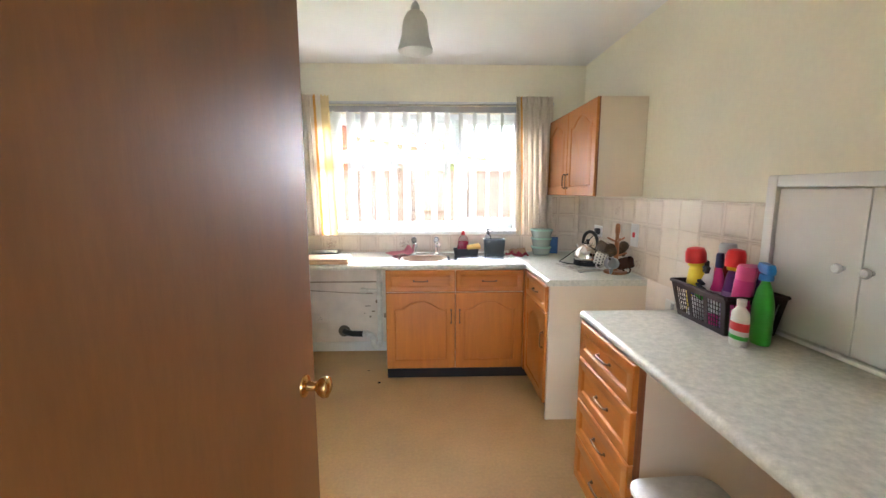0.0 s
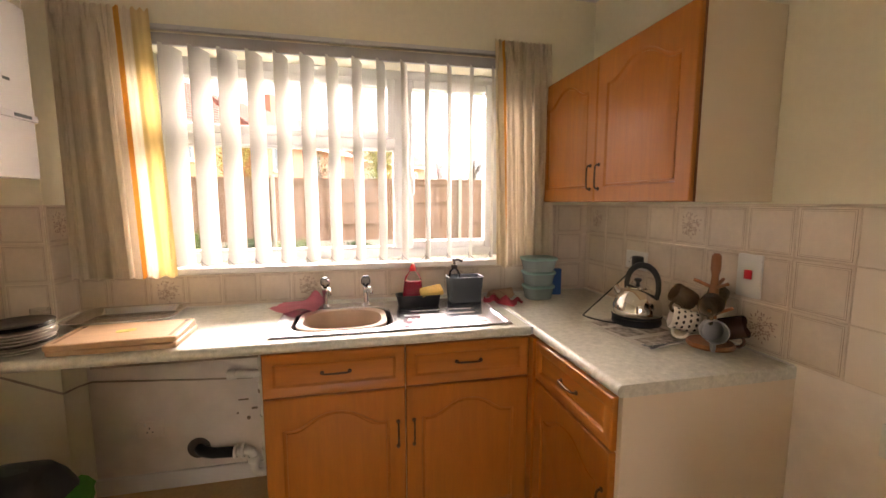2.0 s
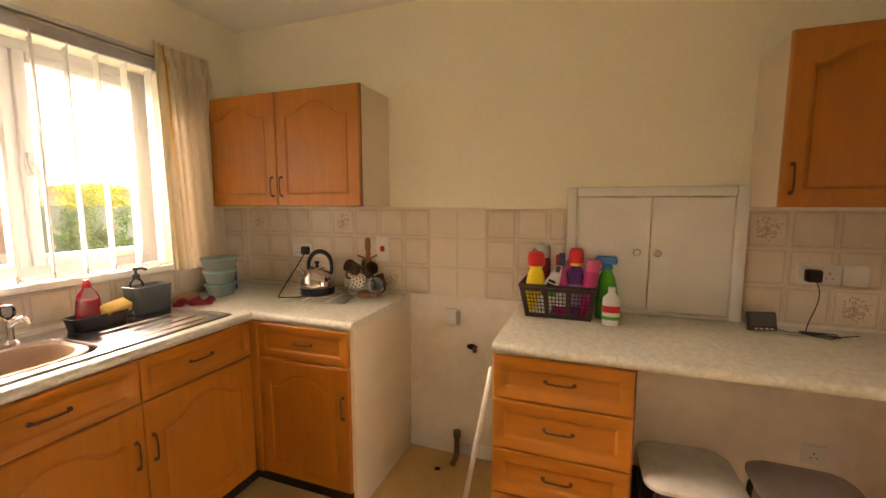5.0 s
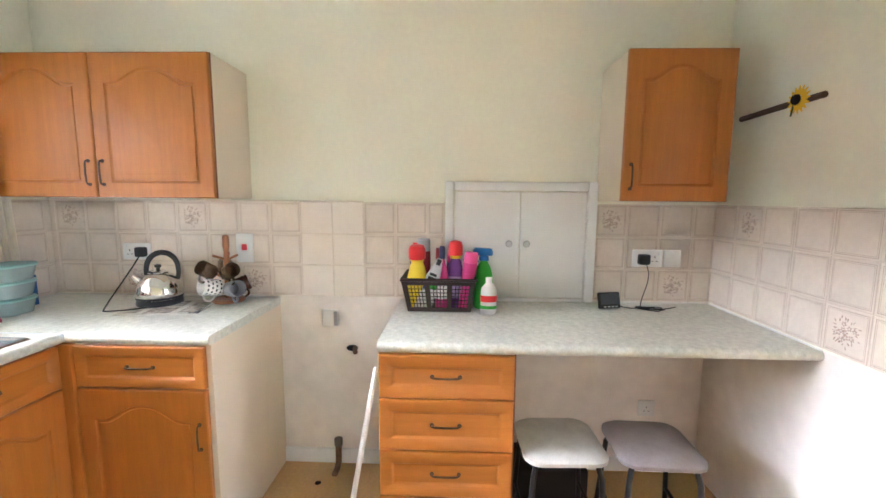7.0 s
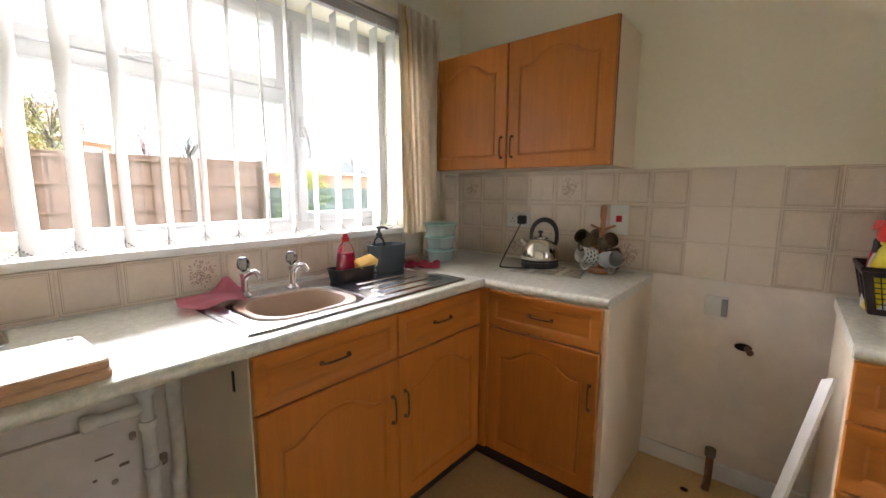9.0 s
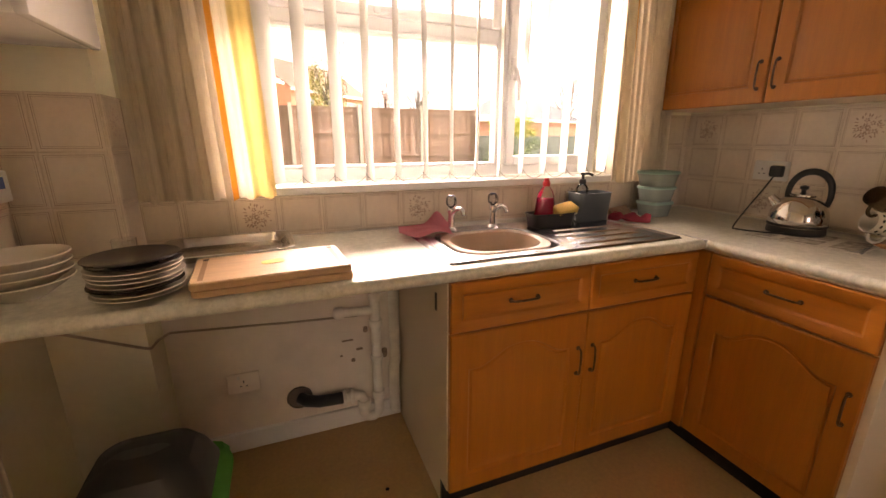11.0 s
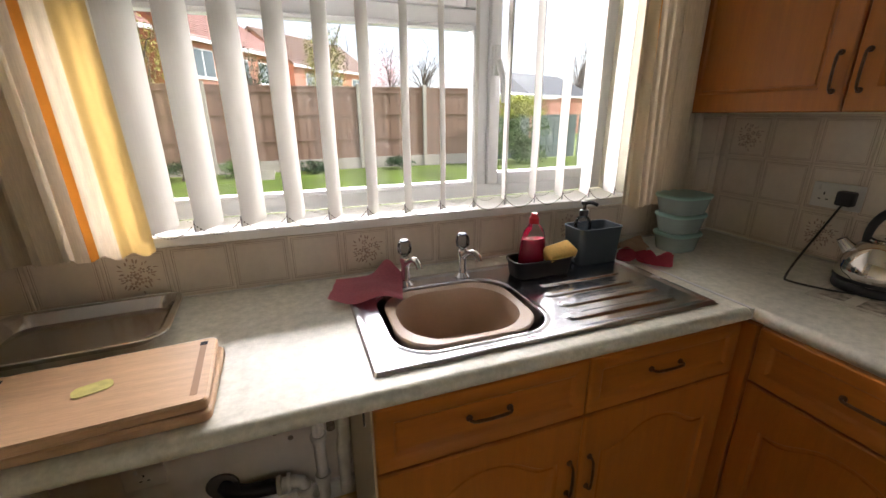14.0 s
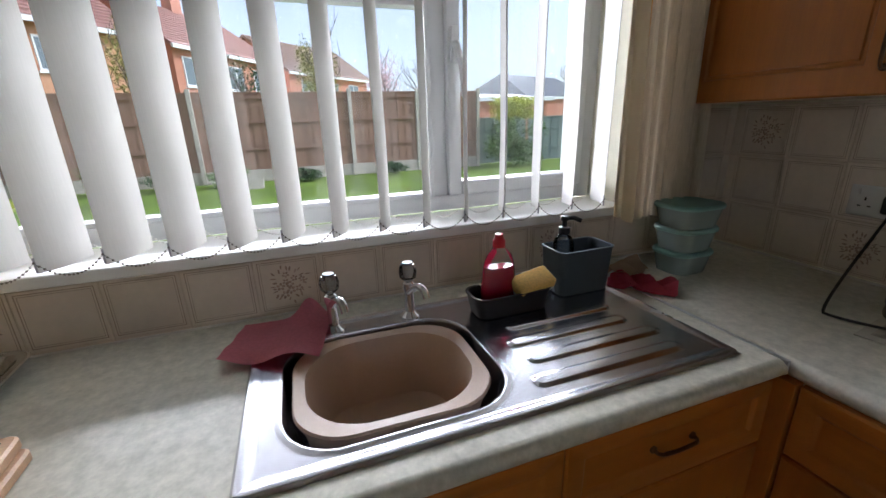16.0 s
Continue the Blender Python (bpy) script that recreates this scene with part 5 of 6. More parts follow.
tagged(part("paper_tag", moved(loft([rounded(0, 0, 0.060, 0.036, 0.014, 0, 4), rounded(0, 0, 0.060, 0.036, 0.014, 0.0012, 4)]), m), leaf_paper), "small yellow-green paper tag on the board", "tag")
steel_tray = tagged(part("serving_tray", loft([rounded(-0.905, 3.705, 0.33, 0.215, 0.04, TOP + 0.001, 6), rounded(-0.905, 3.705, 0.375, 0.262, 0.05, TOP + 0.026, 6), rounded(-0.905, 3.705, 0.40, 0.286, 0.05, TOP + 0.027, 6), rounded(-0.905, 3.705, 0.40, 0.286, 0.05, TOP + 0.030, 6), rounded(-0.905, 3.705, 0.368, 0.255, 0.05, TOP + 0.028, 6), rounded(-0.905, 3.705, 0.325, 0.21, 0.04, TOP + 0.003, 6)]), material("tray steel", (0.55, 0.54, 0.53), 0.19, 1.0, var=0.04), smooth=True), "stainless steel serving tray on the worktop", "tray")
steel_tray.data.transform(Matrix.Translation((0.905, -3.705, 0)))
steel_tray.matrix_basis = pose(-0.905, 3.705, 0, 0, 0, 3)
rim = rounded(0, 0, 0.398, 0.284, 0.049, TOP + 0.0285, 6)
part("rolled_rim", tube(rim + [rim[0]], 0.0028, 8), chrome, steel_tray, "bright rolled rim", smooth=True)

# ---- pipes below the worktop ----
white_pipe = material("white waste pipe", (0.80, 0.78, 0.72), 0.45, var=0.12, scale=18)
taupe_rubber = material("grey-brown rubber", (0.15, 0.125, 0.10), 0.8, var=0.15)
waste = thing("waste_pipe", (-0.40, 3.80, 0), "white plastic waste pipe with a trap below the worktop", "pipe")
part("standpipe", tube([(-0.405, 3.815, 0.86), (-0.405, 3.815, 0.155)], 0.021, 14), white_pipe, waste, smooth=True)
for z0, z1 in ((0.62, 0.655), (0.50, 0.53), (0.34, 0.36), (0.150, 0.185)):
    part("collar", lathe([(0.0, z0), (0.027, z0), (0.028, z0 + 0.004), (0.028, z1 - 0.004), (0.027, z1), (0, z1)], 18, (-0.405, 3.815, 0)), white_pipe, waste, smooth=True)
part("branch", tube([(-0.405, 3.815, 0.575), (-0.56, 3.83, 0.575), (-0.575, 3.83, 0.575)], 0.019, 14), white_pipe, waste, smooth=True)
part("branch_cap", moved(lathe([(0, 0), (0.026, 0), (0.026, 0.035), (0, 0.036)], 16), pose(-0.57, 3.829, 0.575, 0, 90)), white_pipe, waste, smooth=True)
trap = [Vector((-0.405, 3.815, 0.16)), Vector((-0.405, 3.815, 0.11))] + [Vector((-0.438 + 0.033 * math.cos(radians(a)), 3.817, 0.088 + 0.033 * math.sin(radians(a)))) for a in range(0, -181, -15)] + [Vector((-0.471, 3.818, 0.12)), Vector((-0.471, 3.818, 0.150)), Vector((-0.480, 3.820, 0.170)), Vector((-0.50, 3.822, 0.176)), Vector((-0.545, 3.825, 0.176))]
part("trap", tube(trap, 0.021, 14), white_pipe, waste, "white trap bend", smooth=True)
part("trap_nut", lathe([(0, 0.118), (0.028, 0.118), (0.030, 0.124), (0.030, 0.146), (0.028, 0.150), (0, 0.150)], 12, (-0.471, 3.818, 0)), white_pipe, waste, "ribbed white trap nut", smooth=True)
part("soil_spigot", tube([(-0.555, 3.825, 0.176), (-0.66, 3.832, 0.178), (-0.71, 3.848, 0.182), (-0.735, 3.876, 0.185)], 0.026, 14), dark_plastic, waste, "black pipe into the wall", smooth=True)
part("wall_hole", moved(lathe([(0, 0.0015), (0.046, 0.0015), (0.050, 0.006), (0.054, 0)], 24), on_wall((-0.738, YN - 0.003, 0.188), 0)), taupe_rubber, waste, "grey-brown collar on the wall")
for x in (-0.562, -0.528):
    part("ring", moved(lathe([(0, 0), (0.031, 0), (0.033, 0.003), (0.033, 0.011), (0.031, 0.014), (0, 0.014)], 20), pose(x, 3.825, 0.176, 0, 90)), white_pipe, waste, smooth=True)
part("supply_pipe", tube([(-0.315, 3.845, 0.86), (-0.315, 3.845, 0.30), (-0.325, 3.845, 0.26), (-0.325, 3.845, 0.05)], 0.024, 12), white_pipe, waste, smooth=True)
lead_dark = material("grimy cable", (0.42, 0.35, 0.28), 0.8, var=0.3)
worn = material("flaked plaster scars", (0.30, 0.23, 0.17), 0.95, var=0.4, scale=60)
cable = [(-1.44, 3.70, 0.70), (-1.40, 3.712, 0.69), (-1.20, 3.713, 0.602), (-1.183, 3.713, 0.598), (-1.182, 3.80, 0.588), (-1.165, 3.87, 0.578), (-0.95, 3.872, 0.562), (-0.7, 3.873, 0.545), (-0.47, 3.874, 0.533)]
tagged(part("wall_cable", tube([Vector(a).lerp(Vector(b), t / 4) for a, b in zip(cable, cable[1:]) for t in range(4)] + [Vector(cable[-1])], 0.0045, 7), lead_dark), "grey cable sagging along the wall", "cable")
part("support_rail", block(-1.17, -0.44, 3.868, YN - 0.003, 0.638, 0.650, 0.002), lead_dark, wall_north)
for x, zz, w, h in ((-0.52, 0.42, 0.05, 0.008), (-0.47, 0.37, 0.03, 0.012), (-0.50, 0.32, 0.018, 0.02), (-0.55, 0.35, 0.012, 0.01), (-0.44, 0.46, 0.02, 0.03), (-0.36, 0.33, 0.03, 0.05)):
    part("plaster_scar", loft([rounded(0, 0, w, h, min(w, h) * 0.4, 0, 3), rounded(0, 0, w * 0.8, h * 0.7, min(w, h) * 0.25, 0.0015, 3)]), worn, wall_north).matrix_basis = on_wall((x, YN - 0.0032, zz), 0)

# bin
bin_plastic = material("grey-black bin plastic", (0.045, 0.047, 0.052), 0.42, var=0.1, bump=0.05)
bag_green = cloth("green bin bag", (0.12, 0.55, 0.12), 0.3, 0.2)
C = (-1.12, 3.305)
dustbin = thing("swing_bin", (*C, 0), "grey-black swing-top bin lined with a green bag", "bin")
part("body", loft([rounded(*C, 0.230, 0.203, 0.04, 0.002, 5), rounded(*C, 0.241, 0.214, 0.045, 0.009, 5), rounded(*C, 0.291, 0.262, 0.05, 0.358, 5)]), bin_plastic, dustbin, smooth=True)
rb = random.Random(5)
rings = []
for k, (grow, zz) in enumerate(((0.010, 0.30), (0.030, 0.325), (0.036, 0.36), (0.022, 0.395), (0.004, 0.402))):
    ring = rounded(*C, 0.291 + 2 * grow, 0.262 + 2 * grow, 0.055, 0.93 * zz, 8)
    rings.append([(x + rb.uniform(-0.009, 0.009), y + rb.uniform(-0.009, 0.009), z + rb.uniform(-0.012, 0.012) * (1.6 if k == 0 else 0.6) - (0.05 if k == 0 and x > C[0] + 0.05 else 0)) for x, y, z in ring])
part("bin_bag", loft(rings, cap_start=False, cap_end=False), bag_green, dustbin, "green bag folded over the rim", smooth=True)
lidp = part("lid", loft([rounded(*C, 0.300, 0.270, 0.052, 0.361, 6), rounded(*C, 0.304, 0.274, 0.054, 0.381, 6), rounded(*C, 0.268, 0.238, 0.06, 0.442, 6), rounded(*C, 0.219, 0.193, 0.06, 0.484, 6), rounded(*C, 0.128, 0.107, 0.045, 0.500, 6)]), bin_plastic, dustbin, "domed swing lid", smooth=True)
part("flap", moved(loft([rounded(0, 0, 0.17, 0.15, 0.05, 0.0, 6), rounded(0, 0, 0.165, 0.145, 0.05, 0.010, 6), rounded(0, 0, 0.10, 0.09, 0.04, 0.018, 6)]), pose(C[0] - 0.005, C[1] - 0.045, 0.467, 24)), material("mid grey flap plastic", (0.10, 0.105, 0.115), 0.38, var=0.08), lidp, "grey swing flap", smooth=True)

# ---- boiler wall ----
boiler_white = material("white enamelled steel", (0.78, 0.79, 0.80), 0.18, var=0.02, coat=0.4)
boiler = thing("boiler", (-1.29, 3.45, 1.50), "white wall-hung gas boiler with a glossy front", "boiler")
part("case", block(XW, -1.155, 3.29, 3.635, 1.502, 2.122, 0.006), boiler_white, boiler, smooth=True)
part("front_panel", block(-1.157, -1.128, 3.288, 3.637, 1.735, 2.124, 0.008), boiler_white, boiler, smooth=True)
part("control_flap", block(-1.157, -1.130, 3.288, 3.637, 1.500, 1.715, 0.008), boiler_white, boiler, smooth=True)
part("trim_strip", block(-1.150, -1.118, 3.288, 3.637, 1.713, 1.737, 0.004), material("pale grey boiler trim", (0.60, 0.62, 0.64), 0.3), boiler, "pale grey trim strip", smooth=True)
part("badge_bar", block(-1.119, -1.1165, 3.52, 3.60, 1.719, 1.731), slate_plastic, boiler, "grey badge bar")
part("display_bar", block(-1.129, -1.1265, 3.50, 3.53, 1.84, 1.85), slate_plastic, boiler)
part("flue_collar", lathe([(0, 0), (0.062, 0), (0.062, 0.02), (0.052, 0.03), (0, 0.03)], 24, (-1.30, 3.46, 2.122)), upvc, boiler, smooth=True)
part("flue_elbow", tube(bez((-1.28, 3.47, 2.13), (-1.28, 3.47, 2.21), (-1.28, 3.50, 2.215), (-1.28, 3.72, 2.215), 12), 0.048, 18), upvc, boiler, "white flue elbow", smooth=True)
part("filling_valve", tube([(-1.42, 3.36, 2.12), (-1.42, 3.36, 2.20), (-1.42, 3.345, 2.24)], 0.012, 10), brass, boiler, smooth=True)
part("pump_head", lathe([(0, 0), (0.022, 0), (0.024, 0.03), (0.042, 0.04), (0.044, 0.12), (0.034, 0.14), (0, 0.142)], 20, (-1.385, 3.345, 2.165)), charcoal, boiler, "black pump head", smooth=True)
for y, b, mat in ((3.36, 0.08, bronze), (3.44, 0.05, white_pipe), (3.50, 0.05, white_pipe), (3.56, 0.06, white_pipe)):
    part("tail_pipe", tube([(-1.38, y, 1.51), (-1.38, y, 1.51 - b), (-1.41, y - 0.02, 1.47 - b)], 0.009, 8), mat, boiler, smooth=True)
part("service_box", block(-1.42, -1.33, 3.52, 3.60, 1.44, 1.50, 0.003), white_plastic, boiler)
for k, y in enumerate((3.285, 3.325)):
    tagged(part("wall_pipe", tube([(-1.432, y + 0.03, 1.40), (-1.432, y, 1.385), (-1.432, y, 1.34), (-1.432, y, 0.90)], 0.010, 10), paint_white, smooth=True), "white painted heating pipe down the wall", "pipe", "heating pipes")
th = thing("thermostat", (XW + TF, 3.635, 1.150), "white heating control with a blue screen", "thermostat")
m = on_wall((XW + TF, 3.635, 1.152), 90)
part("case", moved(block(-0.06, 0.06, -0.042, 0.042, 0, 0.024, 0.005), m), white_plastic, th, smooth=True)
part("screen", moved(block(-0.028, 0.034, -0.005, 0.026, 0.0235, 0.0252, 0.0005), m), material("blue lcd", (0.10, 0.16, 0.42), 0.2), th, "small blue screen")
socket("isolator_switch", "white isolator switch beside the heating control", (XW + TF, 3.50, 1.152), 90, 0.086, 0.086, 0, "switch", None)

rad_paint = material("white radiator enamel", (0.76, 0.73, 0.66), 0.35, var=0.04)
rad = thing("radiator", (XW + 0.05, 2.75, 0.15), "white panel radiator on the wall under a towel", "radiator")
prof = []
n = 40
y0, y1 = 2.25, 3.25
for i in range(n * 4 + 1):
    s = i / (n * 4)
    prof.append((XW + 0.085 + 0.010 * (1 if (i % 4) in (1, 2) else 0), y0 + (y1 - y0) * s))
front = [[(x, y, z) for x, y in prof] for z in (0.20, 0.83)]
bm = loft([[*r, (XW + 0.05, y1, r[0][2]), (XW + 0.05, y0, r[0][2])] for r in front])
part("panel", bm, rad_paint, rad)
part("top_rail", block(XW + 0.03, XW + 0.10, y0 - 0.004, y1 + 0.004, 0.825, 0.850, 0.006), rad_paint, rad, smooth=True)
part("bottom_rail", block(XW + 0.04, XW + 0.098, y0 - 0.002, y1 + 0.002, 0.175, 0.205, 0.008), rad_paint, rad, smooth=True)
part("end_cover", block(XW + 0.03, XW + 0.098, y1, y1 + 0.012, 0.18, 0.845, 0.004), rad_paint, rad)
for z in (0.30, 0.72):
    part("bracket", block(XW, XW + 0.055, 2.6, 2.63, z, z + 0.05), rad_paint, rad)
part("valve", tube([(XW + 0.065, y1 - 0.01, 0.19), (XW + 0.065, y1 + 0.04, 0.19), (XW + 0.065, y1 + 0.045, 0.01)], 0.010, 10), chrome, rad, smooth=True)

towel_base = cloth("pale blue towel", (0.76, 0.87, 0.86), 0.15, 0.10, bump_scale=300)
towel = thing("tea_towel", (XW + 0.06, 3.0, 0.86), "pale blue tea towel printed with pink flowers", "towel")
rows = []
for k in range(15):
    s = k / 14
    pts = []
    for j in range(31):
        y = 2.62 + 0.59 * j / 30
        droop = 0.40 + 0.05 * (1 - j / 30)
        if s < 0.15:
            x, z = XW + 0.03 + 0.075 * s / 0.15, 0.856 + 0.002 * math.sin(j)
        else:
            q = (s - 0.15) / 0.85
            x, z = XW + 0.108 + 0.010 * math.sin(j * 0.55) * q, 0.854 - droop * q
        pts.append((x, y, z))
    rows.append(pts)
bm = bmesh.new()
vs = [[bm.verts.new(p) for p in r] for r in rows]
for a, b in zip(vs, vs[1:]):
    for i in range(30):
        bm.faces.new((a[i], a[i + 1], b[i + 1], b[i]))
bmesh.ops.solidify(bm, geom=bm.faces[:], thickness=-0.003)
bmesh.ops.recalc_face_normals(bm, faces=bm.faces[:])
part("cloth", bm, towel_base, towel, smooth=True)
pinks = [material(n2, c, 0.9, var=0.2, scale=50) for n2, c in (("pink flower ink", (0.62, 0.38, 0.46)), ("violet flower ink", (0.50, 0.46, 0.66)), ("pale petal ink", (0.62, 0.55, 0.60)))]
rt = random.Random(11)
for a in range(5):
    for b in range(3):
        y, z = 2.69 + 0.112 * a + (0.02 if b % 2 else 0), 0.79 - 0.14 * b
        bm = bmesh.new()
        for k in range(7):
            q = k * 2 * math.pi / 7
            bmesh.ops.create_circle(bm, cap_ends=True, radius=0.024, segments=8, matrix=on_wall((XW + 0.124, y + 0.034 * math.cos(q), z + 0.034 * math.sin(q)), 90) @ Matrix.Translation((0, 0, 0.0002 * k)))
        fl = part("printed_flower", bm, pinks[2], towel)
        bm = bmesh.new()
        bmesh.ops.create_circle(bm, cap_ends=True, radius=0.032, segments=12, matrix=on_wall((XW + 0.1262, y, z), 90))
        part("flower_middle", bm, pinks[(a + b) % 2], fl)

# ---- pendant lamp ----
lamp = thing("pendant_lamp", (-0.027, 2.49, ZC), "frosted glass bell pendant on a short cord", "lamp")
part("ceiling_rose", lathe([(0, 0), (0.045, 0), (0.042, -0.018), (0.02, -0.028), (0, -0.028)], 24, (-0.027, 2.49, ZC)), white_plastic, lamp, smooth=True)
part("cord", tube([(-0.027, 2.49, ZC - 0.02), (-0.027, 2.49, 2.365)], 0.003, 8), white_plastic, lamp)
part("lampholder", lathe([(0, 2.385), (0.012, 2.385), (0.022, 2.365), (0.024, 2.33), (0, 2.328)], 20, (-0.027, 2.49, 0)), material("silver lampholder", (0.6, 0.6, 0.6), 0.3, 0.8), lamp, smooth=True)
part("shade", lathe([(0.024, 2.345), (0.040, 2.335), (0.058, 2.305), (0.066, 2.265), (0.070, 2.225), (0.080, 2.185), (0.089, 2.165), (0.0895, 2.150), (0.087, 2.150), (0.077, 2.185), (0.066, 2.225), (0.055, 2.30), (0.038, 2.330), (0.024, 2.340)], 36, (-0.027, 2.49, 0)), material("frosted ribbed glass", (0.88, 0.88, 0.86), 0.35, trans=0.6, var=0.05, stretch=(30, 30, 1)), lamp, "frosted glass bell shade", smooth=True)
part("bulb", lathe([(0, 2.19), (0.02, 2.195), (0.03, 2.22), (0.028, 2.25), (0.014, 2.29), (0.013, 2.33), (0, 2.33)], 20, (-0.027, 2.49, 0)), white_plastic, lamp, smooth=True)

# ---- door ----
door = thing("door_1", (-0.36, 0.555, 0), "brown veneered flush door standing open", "door", kind="structure")
HX, HY = -0.375, 0.555
place = Matrix.Translation((HX, HY, 0)) @ Matrix.Rotation(math.atan2(1.345 - HY, -0.272 - HX), 4, "Z")
L = math.hypot(1.345 - HY, -0.272 - HX)
leaf = part("leaf", moved(block(0, L, 0.0, 0.038, 0.006, 1.985, 0.002), place), door_wood, door)
for s, y in ((1, 0.038), (-1, 0.0)):
    rot = pose(L - 0.062, y, 0.955, -90 if s > 0 else 90)
    part("knob", moved(lathe([(0, 0), (0.029, 0), (0.028, 0.004), (0.013, 0.009), (0.011, 0.030), (0.022, 0.040), (0.028, 0.052), (0.026, 0.062), (0.014, 0.068), (0, 0.069)], 28), place @ rot), brass, leaf, "polished brass door knob", smooth=True)
part("latch_plate", moved(block(L - 0.0005, L + 0.0015, 0.008, 0.030, 0.90, 1.01), place), brass, leaf)
for z in (0.25, 1.0, 1.75):
    part("hinge", moved(lathe([(0, 0), (0.006, 0), (0.006, 0.09), (0, 0.09)], 10, (0, -0.004, z)), place), brass, door)

# small dark scuffs on the floor
for x, y, r in ((-0.35, 3.235, 0.014), (1.20, 2.46, 0.016), (-0.46, 3.45, 0.008)):
    part("floor_scuff", lathe([(0, 0.0012), (r * 0.7, 0.0012), (r, 0.0002)], 9, (x, y, 0.0)), hole_dark, floor)

# ---- outside ----
grass = material("lawn", (0.13, 0.20, 0.022), 0.9, var=0.35, scale=1.2, fine=0.3, fine_scale=60, bump=0.6, bump_scale=200)
tagged(part("ground", block(-120, 120, 4.2, 400, -0.3, 0.0), grass), "bright green mown lawn", "lawn", kind="structure")
fence_wood = material("weathered brown fence boards", (0.245, 0.148, 0.105), 0.85, var=0.18, scale=3, stretch=(8, 8, 1), fine=0.15, fine_scale=20, bump=0.3, per_piece=0.14)
concrete = material("pale concrete", (0.40, 0.36, 0.31), 0.9, var=0.15, scale=6, fine=0.08, bump=0.3)
green_fence = material("grey-green fence", (0.16, 0.20, 0.19), 0.85, var=0.2, scale=4, stretch=(8, 8, 1), per_piece=0.08)
FYD = 14.2


def fence(label, x0, x1, yy, pitch, boards, z0, z1, board_mat, rails, posts):
    """A run of fence: each panel with its boards, and the posts between."""
    run = thing("fence", (x0, yy, 0), label, "fence")
    n = round((x1 - x0) / pitch)
    meshes = {}
    for k in range(n):
        a = x0 + pitch * k
        bm = bmesh.new()
        for z in rails:
            block(a + 0.05, a + pitch - 0.05, yy - 0.035, yy, z, z + 0.05, bm=bm)
        block(a + 0.04, a + pitch - 0.04, yy - 0.02, yy + 0.045, z1, z1 + 0.03, bm=bm)
        pan = part("fence_panel", bm, board_mat, run)
        if z0 > 0.1:
            part("gravel_board", block(a + 0.05, a + pitch - 0.05, yy - 0.01, yy + 0.05, 0, z0, 0.008), concrete, pan, "pale concrete gravel board")
        w = (pitch - 0.1) / boards
        for j in range(boards):
            c = a + 0.05 + j * w
            if "board" not in meshes:
                meshes["board"] = part("board", block(-0.006, w + 0.004, 0, 0.012, 0, z1 - z0), board_mat, pan)
                ob = meshes["board"]
            else:
                ob = new("board", meshes["board"].data)
                ob.parent = pan
            ob.matrix_basis = Matrix.Translation((c, yy + 0.014 * (j % 2), z0))
    if posts:
        for k in range(n + 1):
            part("post", block(x0 + pitch * k - 0.05, x0 + pitch * k + 0.05, yy - 0.06, yy + 0.05, 0, z1 + 0.1, 0.012), concrete, run, "pale concrete post")
    return run


fence("brown closeboard fence with concrete posts", 1.45 - 1.83 * 7, 1.45 + 1.83 * 2, 14.2, 1.83, 17, 0.30, 2.10, fence_wood, (0.78, 1.42, 1.98), True)
fence("low grey-green fence of the next plot", 5.2, 5.2 + 1.83 * 5, 14.6, 1.83, 12, 0.02, 1.36, green_fence, (0.4, 1.0), False)

leaf_green = material("hedge leaves", (0.09, 0.16, 0.03), 0.7, var=0.4, scale=6)
leaf_gold = material("golden leaves", (0.38, 0.40, 0.05), 0.7, var=0.3, scale=5)
leaf_dark = material("dark leaves", (0.03, 0.07, 0.02), 0.7, var=0.4, scale=6)
leaf_olive = material("spring olive leaves", (0.26, 0.26, 0.06), 0.75, var=0.3, scale=5)
blossom = material("pale pink blossom", (0.68, 0.48, 0.50), 0.8, var=0.15, scale=6)
bark = material("grey bark", (0.10, 0.08, 0.065), 0.9, var=0.3)


def leaves(center, radii, n, size, seed, hollow=0.35):
    """Many small leaves filling a lumpy, gappy volume."""
    r = random.Random(seed)
    lumps = [Vector((r.uniform(-0.6, 0.6) * radii[0], r.uniform(-0.6, 0.6) * radii[1], r.uniform(-0.55, 0.65) * radii[2])) for _ in range(16)]
    verts, faces = [], []
    for i in range(n):
        c = r.choice(lumps)
        d = Vector((r.gauss(0, 1), r.gauss(0, 1), r.gauss(0, 1))).normalized() * (hollow + (1 - hollow) * r.random())
        p = Vector(center) + c + Vector((d.x * radii[0] * 0.45, d.y * radii[1] * 0.45, d.z * radii[2] * 0.45))
        a, b = Vector((r.gauss(0, 1), r.gauss(0, 1), r.gauss(0, 1))).normalized(), Vector((r.gauss(0, 1), r.gauss(0, 1), r.gauss(0, 1)))
        b = (b - a * b.dot(a)).normalized()
        s = size * r.uniform(0.6, 1.3)
        k = len(verts)
        verts += [p - a * s, p + b * s * 0.45, p + a * s, p - b * s * 0.45]
        faces.append((k, k + 1, k + 2, k + 3))
    bm = bmesh.new()
    vs = [bm.verts.new(v) for v in verts]
    for f in faces:
        bm.faces.new([vs[q] for q in f])
    return bm


